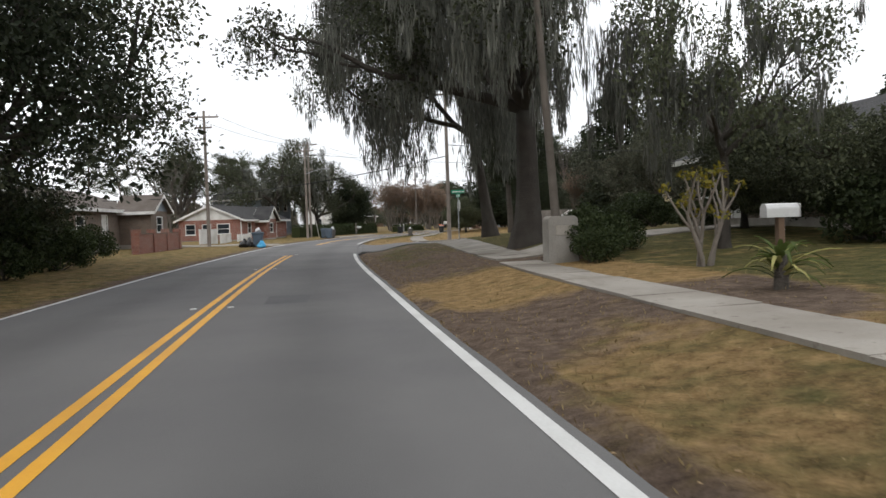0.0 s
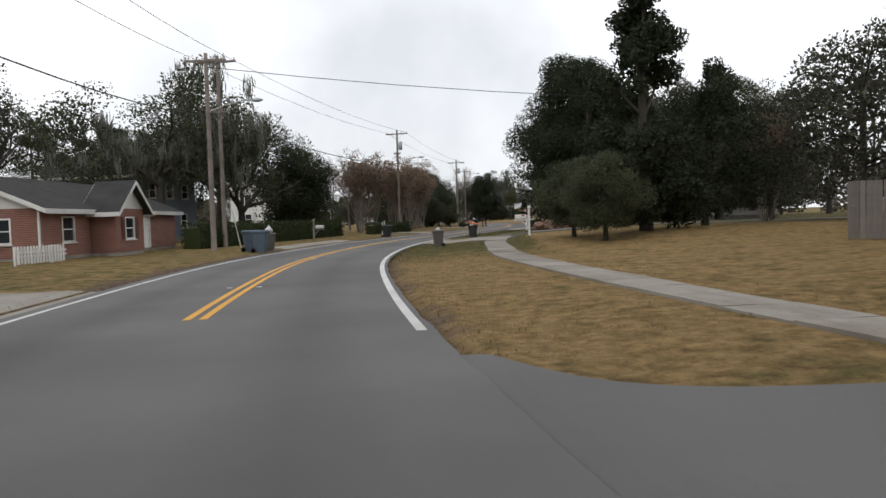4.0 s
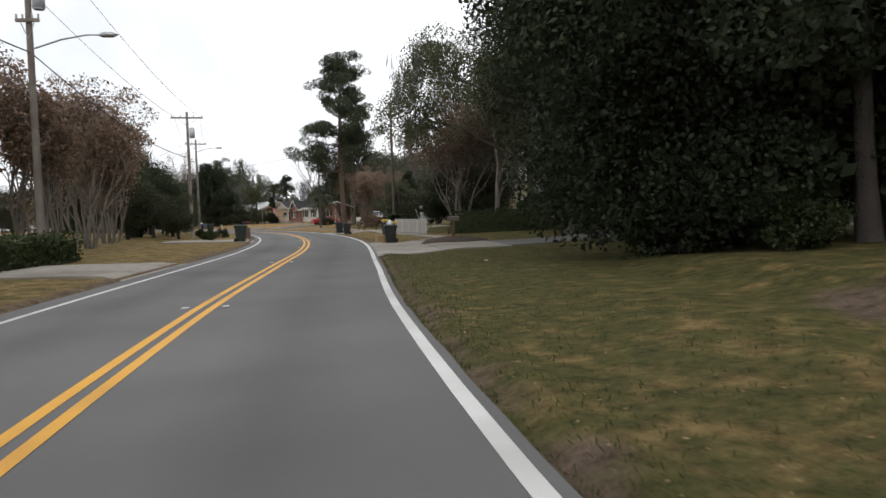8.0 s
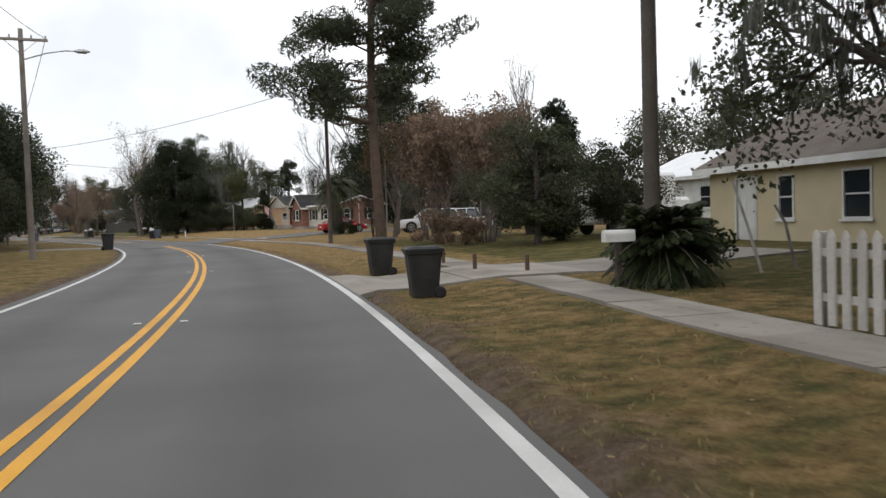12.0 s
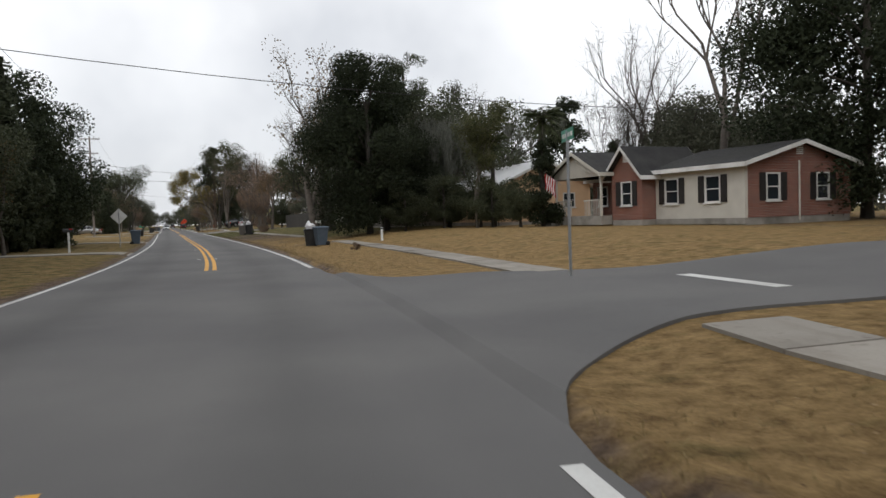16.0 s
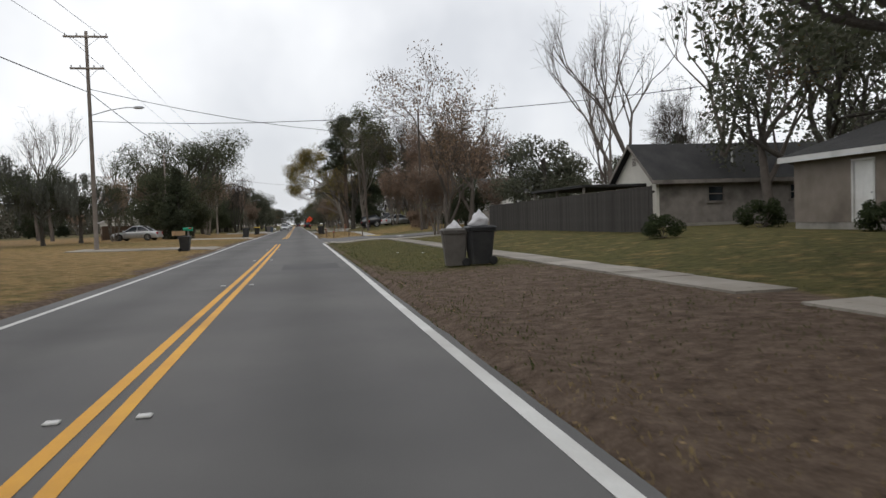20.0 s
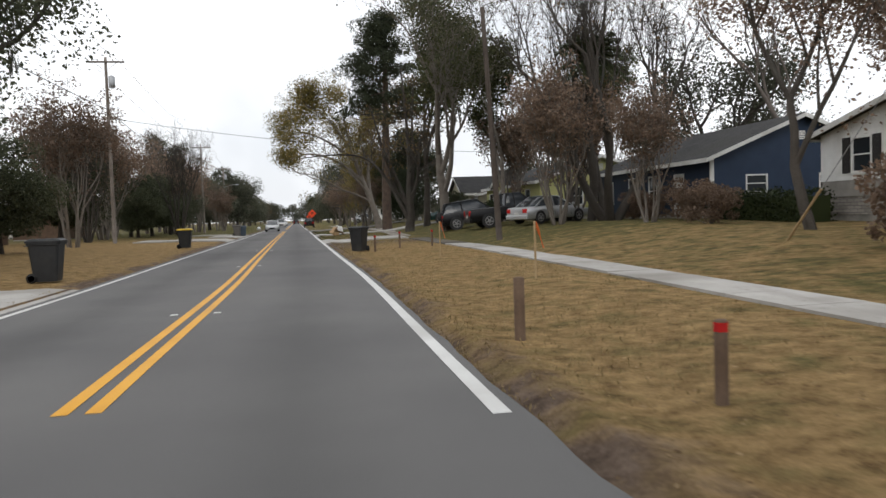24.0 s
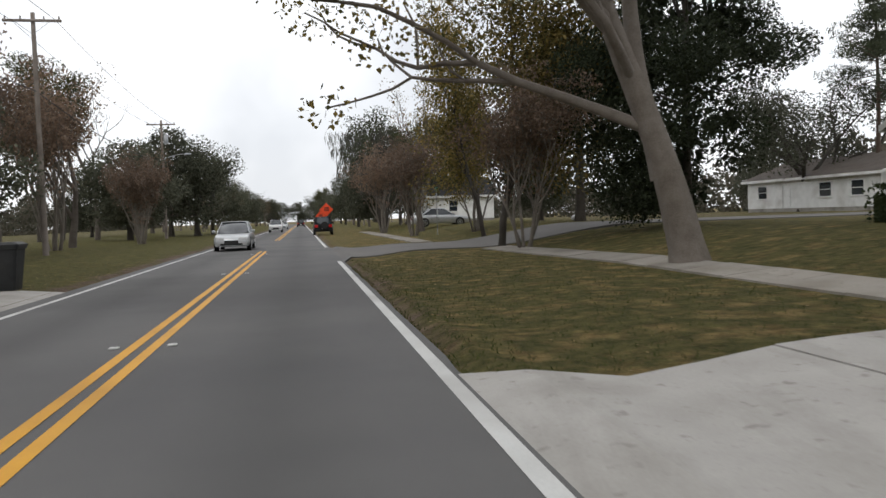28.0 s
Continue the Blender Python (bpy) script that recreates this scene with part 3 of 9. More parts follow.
def make_oak(seed, height, spread, trunk_h, r, leaves, moss, label, leaf=OAK_LEAF, lean=0.0, bark=BARK, fat=1.0, size=(0.16, 0.09), toward=None, flare=1.5, beard=3.4):
    rng = np.random.default_rng(seed)
    ob = thing("oak_tree" if leaf is OAK_LEAF else "tree", label, "tree")
    items = [trunk_path(rng, trunk_h, r, lean, flare)]
    top = items[0][0][-1]
    tips, boughs = [], []
    n = 6
    for k in range(n):
        a = 2 * math.pi * k / n + rng.uniform(-0.4, 0.4)
        if toward is not None:
            a = math.radians(toward - 85 + 170 * k / (n - 1)) + rng.uniform(-0.2, 0.2)
        up = rng.uniform(0.35, 1.3)
        w = Vector((math.cos(a), math.sin(a), up))
        q = items[0][0][rng.integers(5, 8)]
        o, t = limbs(rng, q, w, spread * 0.62, r * 0.5, 2, 0.65, 3, 0.3)
        items += o
        tips += t
        boughs += [p[-1] for p, _ in o]
    z0 = trunk_h
    fit = (height - z0) / max(0.1, max(p.z for p in tips) - z0 + 1.0)
    wood("trunk", items, bark, ob)
    c = [tuple(p) for p in tips] + [tuple(p) for p in boughs[::2]] + [(p.x * 1.05, p.y * 1.05, p.z - 0.13 * spread) for p in boughs[1::3]]
    rad = [rng.uniform(0.8, 1.5) * spread / 5 * fat for _ in c]
    cloud = leaf_cloud(rng, c, rad, leaves, *size)
    quads("crown", cloud, leaf, ob, "small dark green leaves in uneven clumps")
    if moss:
        tagged(quads("moss", moss_strands(rng, tips + boughs, moss, beard), MOSS, ob, "grey strands of hanging moss"), kind="stuff")
    return ob


def make_evergreen(seed, height, radius, leaves, label, leaf=DARK_LEAF, low=0.12, point=0.0, size=(0.16, 0.092), r=0.22, inner_n=900):
    """A dense crown from near the ground up; point: how far it tapers to a tip."""
    rng = np.random.default_rng(seed)
    ob = thing("evergreen_tree", label, "tree")
    items = [trunk_path(rng, height * 0.75, r)]
    c, rad = [], []
    for k in range(90 if point > 0.8 else 46):
        u = rng.uniform(0, 1)
        z = height * (low + (0.93 - low) * u)
        prof = math.sin(math.pi * min(1, 0.18 + u * 0.75)) * (1 - point * u) + 0.12
        a = rng.uniform(0, 2 * math.pi)
        d = radius * prof * rng.uniform(0.35, 0.9)
        q = (d * math.cos(a), d * math.sin(a), z + rng.normal(0, 0.2))
        c.append(q)
        rad.append(radius * rng.uniform(0.22, 0.42) * (1 - 0.5 * point * u))
        if k % 3 == 0:
            items.append(([Vector((0, 0, z * 0.75)), Vector(q) * 0.6 + Vector((0, 0, z * 0.35)), Vector(q)], [0.07, 0.05, 0.02]))
    wood("trunk", items, BARK, ob)
    quads("crown", leaf_cloud(rng, c, rad, leaves, *size), leaf, ob)
    inner = leaf_cloud(rng, [tuple(0.7 * np.array(q) + [0, 0, 0.3 * q[2]]) for q in c], [x * 0.8 for x in rad], 3 * inner_n, 0.36, 0.22)
    quads("inner_crown", inner, leaf, ob)
    return ob


def make_pine(seed, height, r, label, plates=26, bare=0.42, needles=9000, reach=0.22):
    rng = np.random.default_rng(seed)
    ob = thing("pine_tree", label, "tree")
    pts, rad = [], []
    for i in range(10):
        u = i / 9
        pts.append(Vector((0.35 * math.sin(u * 3 + seed), 0.25 * math.sin(u * 4), u * height - 0.15)))
        rad.append(r * (1 - 0.72 * u) + 0.03)
    items, c, cr = [(pts, rad)], [], []
    for k in range(plates):
        u = bare + (1 - bare) * (k + rng.uniform(0, 1)) / plates
        z = height * u
        a = rng.uniform(0, 2 * math.pi)
        ln = height * reach * (1.15 - 0.75 * (u - bare) / (1 - bare)) * rng.uniform(0.55, 1.15)
        base = Vector((0.35 * math.sin(u * 3 + seed), 0.25 * math.sin(u * 4), z))
        tip = base + Vector((math.cos(a) * ln, math.sin(a) * ln, ln * rng.uniform(0.0, 0.45)))
        items.append(([base, base.lerp(tip, 0.5) + Vector((0, 0, -0.12 * ln)), tip], [0.09 * (1.3 - u), 0.06 * (1.3 - u), 0.015]))
        for w in (0.4, 0.55, 0.7, 0.85, 1.0):
            c.append(tuple(base.lerp(tip, w) + Vector(rng.normal(0, 0.25, 3))))
            cr.append(rng.uniform(0.5, 1.05) * (0.6 + 0.5 * w))
    wood("trunk", items, PINE_BARK, ob)
    quads("crown", leaf_cloud(rng, c, cr, needles, 0.34, 0.07, 0.68), PINE_LEAF, ob, "tufts of long needles on bare boughs")
    return ob


def make_bare(seed, height, r, label, leaf=None, leaves=0, stems=1, levels=4, bark=TWIG, spread=0.45, forks=3, size=(0.22, 0.13), trunk=0.3, name="bare_tree", lean=0.0, open_=0.28, low_leaf=0.35, drop=0.0):
    """A leafless or thinly leaved tree with one or several stems and fine twigs."""
    rng = np.random.default_rng(seed)
    ob = thing(name, label, "tree")
    items, tips = [], []
    for k in range(stems):
        a = 2 * math.pi * k / stems + rng.uniform(-0.4, 0.4)
        out = 0.0 if stems == 1 else open_
        base = Vector((out * math.cos(a) * 0.5, out * math.sin(a) * 0.5, -0.15))
        w = Vector((lean + out * math.cos(a), out * math.sin(a), 1.0))
        o, t = limbs(rng, base, w, height * trunk, r, levels, spread, forks, 0.55, 0.09, 0.74)
        items += o
        tips += t
    top = max(p.z for p in tips)
    k = height / top
    items = [([q * k for q in path], radii) for path, radii in items]
    tips = [q * k for q in tips]
    wood("trunk", items, bark, ob)
    # fine twigs at the ends
    t = np.array([tuple(q) for q in tips])
    n = len(t) * 5
    p = t[rng.integers(0, len(t), n)]
    w = rng.normal(0, 1, (n, 3)) + [0, 0, 0.7]
    w = w / np.linalg.norm(w, axis=1)[:, None] * rng.uniform(0.3, 0.9, n)[:, None] * height / 10
    side = np.cross(w, rng.normal(size=(n, 3)))
    side = side / np.linalg.norm(side, axis=1)[:, None] * 0.011
    tagged(quads("twig", np.stack([p, p + w * 0.5 + side, p + w, p + w * 0.5 - side], 1), bark, ob), kind="stuff")
    if leaves:
        ends = [tuple(q) for q in tips] + [tuple(path[-1]) for path, radii in items[stems:] if path[-1].z > height * low_leaf]
        if drop:
            ends += [(x, y, z - drop * rng.uniform(0.3, 1.0)) for x, y, z in ends if z > height * 0.4]
        quads("crown", leaf_cloud(rng, ends, [height * 0.08] * len(ends), leaves, *size), leaf, ob)
    return ob


def make_stems(seed, label, stems, leaf, leaves, bark, size=(0.14, 0.09), clump=1.0, levels=2, side=0.34, name="tree", droop=0.0, from_=0.45):
    """A tree whose main stems follow given ways (points, foot radius, tip radius); boughs and twigs spring from their outer parts."""
    rng = np.random.default_rng(seed)
    ob = thing(name, label, "tree")
    items, tips = [], []
    for pts, r0, r1 in stems:
        way = spline([tuple(p) for p in pts], 6)
        n = len(way)
        length = sum((Vector(way[i + 1]) - Vector(way[i])).length for i in range(n - 1))
        path = [Vector(p) for p in way]
        items.append((path, [float(r0 + (r1 - r0) * (i / (n - 1)) ** 0.8) for i in range(n)]))
        tips.append(path[-1])
        for u in np.arange(from_, 1.0, 0.075):
            i = min(n - 2, int(u * (n - 1)))
            w = (path[i + 1] - path[i]).normalized()
            out = Vector(rng.normal(0, 1, 3))
            out = (out - out.dot(w) * w).normalized()
            out.z = max(out.z, -0.15)
            r = float(r0 + (r1 - r0) * u) * 0.45
            o, t = limbs(rng, path[i], (w * 0.6 + out + Vector((0, 0, 0.5 - droop))), float(length * side * rng.uniform(0.5, 1.1) * (1.25 - u)), max(0.025, r), levels, 0.7, 3, 0.4 - droop, 0.16, 0.72)
            items += o
            tips += t
    wood("trunk", items, bark, ob)
    t = np.array([tuple(q) for q in tips])
    n = len(t) * 5
    p = t[rng.integers(0, len(t), n)]
    w = rng.normal(0, 1, (n, 3)) + [0, 0, 0.3 - 2 * droop]
    w = w / np.linalg.norm(w, axis=1)[:, None] * rng.uniform(0.3, 1.0, n)[:, None]
    sd = np.cross(w, rng.normal(size=(n, 3)))
    sd = sd / np.linalg.norm(sd, axis=1)[:, None] * 0.010
    tagged(quads("twig", np.stack([p, p + w * 0.5 + sd, p + w, p + w * 0.5 - sd], 1), bark, ob), kind="stuff")
    if leaves:
        quads("crown", leaf_cloud(rng, [tuple(q) for q in tips], [clump * rng.uniform(0.6, 1.3) for _ in tips], leaves, *size), leaf, ob)
    return ob


def frond(rng, way, length, droop, leaflet, n=22):
    """One feathered palm frond: a rib path and leaflet quads."""
    way = Vector(way).normalized()
    flat = Vector((way.x, way.y, 0)).normalized()
    pts = []
    for i in range(n):
        u = i / (n - 1)
        pts.append(way * length * u + Vector((0, 0, -droop * length * u * u)))
    v = []
    for i in range(2, n):
        u = i / (n - 1)
        t = (pts[i] - pts[i - 1]).normalized()
        side = t.cross(Vector((0, 0, 1))).normalized()
        ln = leaflet * (0.35 + math.sin(math.pi * min(1, u * 0.9 + 0.08)) * 0.8)
        for sgn in (-1, 1):
            e = pts[i] + (side * sgn * 0.85 + t * 0.55 + Vector((0, 0, -0.35 + rng.uniform(-0.15, 0.1)))).normalized() * ln
            m = (pts[i] + e) / 2
            w = t * 0.028 * (1 + length * 0.25)
            v.append([pts[i], m + w, e, m - w])
    return pts, v


def make_palm(seed, height, length, label, fronds=30, r=0.2, leaflet=0.55, name="palm_tree", droop=0.42, leaf=None):
    rng = np.random.default_rng(seed)
    ob = thing(name, label, "palm")
    path = [Vector((0.1 * math.sin(i), 0.08 * math.cos(i * 1.3), height * i / 8 - 0.1)) for i in range(9)]
    mesh("trunk", *tube(path, [r * (1.15 - 0.02 * i) * (1.0 if i < 7 else 1.35) for i in range(9)], 10), BARK, ob, shade=True)
    ribs, v = [], []
    for k in range(fronds):
        a = k * 2.4 + rng.uniform(-0.2, 0.2)
        up = 1.35 - 2.0 * (k / fronds) + rng.uniform(-0.15, 0.15)
        pts, q = frond(rng, (math.cos(a), math.sin(a), up), length * rng.uniform(0.85, 1.1), droop, leaflet)
        off = path[-1]
        ribs.append(([p + off for p in pts[::4]], [0.03, 0.024, 0.018, 0.014, 0.009, 0.006][:len(pts[::4])]))
        v += [[p + off for p in c] for c in q]
    wood("rib", ribs, PALE_BARK, ob)
    quads("frond", np.array([[tuple(p) for p in c] for c in v]), leaf or PALM_LEAF, ob)
    return ob


def make_yucca(seed, label):
    """A tuft of long arching strap leaves with pale edges."""
    rng = np.random.default_rng(seed)
    ob = thing("yucca_plant", label, "plant")
    mesh("stem", *tube([Vector((0, 0, -0.1)), Vector((0.02, 0, 0.2)), Vector((0, 0.02, 0.42))], [0.09, 0.08, 0.05], 8), BARK, ob, shade=True)
    for k in range(46):
        a = k * 2.4 + rng.uniform(-0.2, 0.2)
        up = rng.uniform(0.5, 2.2)
        way = Vector((math.cos(a), math.sin(a), up)).normalized()
        side = Vector((-math.sin(a), math.cos(a), 0))
        ln, drop = rng.uniform(0.55, 0.85), rng.uniform(0.35, 0.8)
        v, f = [], []
        for i in range(6):
            u = i / 5
            p = Vector((0, 0, 0.1 + 0.3 * (k % 7) / 7)) + way * ln * u + Vector((0, 0, -drop * ln * u * u))
            w = 0.034 * (1 - 0.9 * u ** 3)
            v += [p - side * w + Vector((0, 0, 0.012)), p, p + side * w + Vector((0, 0, 0.012))]
        for i in range(5):
            b = i * 3
            f += [(b, b + 1, b + 4, b + 3), (b + 1, b + 2, b + 5, b + 4)]
        mesh("leaf", v, f, STRAP_PALE if k % 3 == 0 else STRAP, ob, shade=True)
    return ob


def make_bush(seed, radius, height, leaves, label, leaf=HEDGE_LEAF, size=(0.14, 0.08)):
    rng = np.random.default_rng(seed)
    ob = thing("bush", label, "bush")
    c, rad = [], []
    for k in range(20):
        a, d = rng.uniform(0, 2 * math.pi), radius * math.sqrt(rng.uniform(0, 1)) * 0.75
        z = height * rng.uniform(0.15, 0.82) * (1 - 0.35 * (d / radius) ** 2)
        c.append((d * math.cos(a), d * math.sin(a), z))
        rad.append(min(radius, height) * rng.uniform(0.22, 0.4))
    stems = [([Vector((0, 0, -0.05)), Vector(q) * 0.5, Vector(q)], [0.03, 0.02, 0.008]) for q in c[:10]]
    wood("stem", stems, TWIG, ob)
    quads("foliage", leaf_cloud(rng, c, rad, leaves, *size), leaf, ob)
    return ob


def make_hedge(s0, s1, d0, d1, height, width, label, seed=5, leaf=HEDGE_LEAF, per=420):
    """A clipped hedge from (s0, d0) to (s1, d1)."""
    rng = np.random.default_rng(seed)
    a, b = P(s0, d0), P(s1, d1)
    ob = thing("hedge", label, "hedge", Matrix.Translation(a))
    run, ln = (b - a), (b - a).length
    u = run / ln
    side = Vector((-u.y, u.x, 0))
    n = int(ln * per)
    x = rng.uniform(0, ln, n)
    face_ = rng.integers(0, 3, n)
    y = np.where(face_ == 0, -width / 2, np.where(face_ == 1, width / 2, rng.uniform(-width / 2, width / 2, n)))
    z = np.where(face_ == 2, height, rng.uniform(0.02, height, n))
    bulge = 0.10 * np.sin(x * 2.1) + 0.07 * np.sin(x * 5.3 + 1)
    p = np.stack([x * u.x + (y + rng.normal(0, 0.08, n)) * side.x, x * u.y + (y + rng.normal(0, 0.08, n)) * side.y, z + bulge * z / height + rng.normal(0, 0.05, n) + x / ln * run.z], 1)
    q = leaf_cloud(rng, [(0, 0, 0)], [0.001], n, 0.13, 0.08) + p[:, None, :]
    quads("foliage", q, leaf, ob)
    core = bmesh.new()
    m = Matrix(((u.x, side.x, 0, 0), (u.y, side.y, 0, 0), (run.z / ln, 0, 1, 0), (0, 0, 0, 1)))
    box(core, 0.1, ln - 0.1, -width / 2 + 0.14, width / 2 - 0.14, -0.1, height - 0.14)
    bmesh.ops.transform(core, matrix=m, verts=core.verts)
    part("core", core, leaf, ob)
    return ob


LIB = {}


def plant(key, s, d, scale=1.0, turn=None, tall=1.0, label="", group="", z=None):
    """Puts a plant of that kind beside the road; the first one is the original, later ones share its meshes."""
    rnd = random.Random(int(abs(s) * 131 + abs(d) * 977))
    # far kinds have fewer leaves, four of them with haze painted into the colour
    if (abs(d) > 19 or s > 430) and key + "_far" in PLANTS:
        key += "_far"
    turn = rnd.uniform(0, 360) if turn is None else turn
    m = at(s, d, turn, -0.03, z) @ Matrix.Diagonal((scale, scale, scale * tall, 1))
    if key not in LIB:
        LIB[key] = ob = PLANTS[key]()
        ob.matrix_basis = m
    else:
        src = LIB[key]
        sc = tuple(src.scale)
        ob = copy_thing(src, m @ Matrix.Diagonal((1 / sc[0], 1 / sc[1], 1 / sc[2], 1)))
    if label:
        ob["label"] = label
    if group:
        ob["group"] = group
    return ob


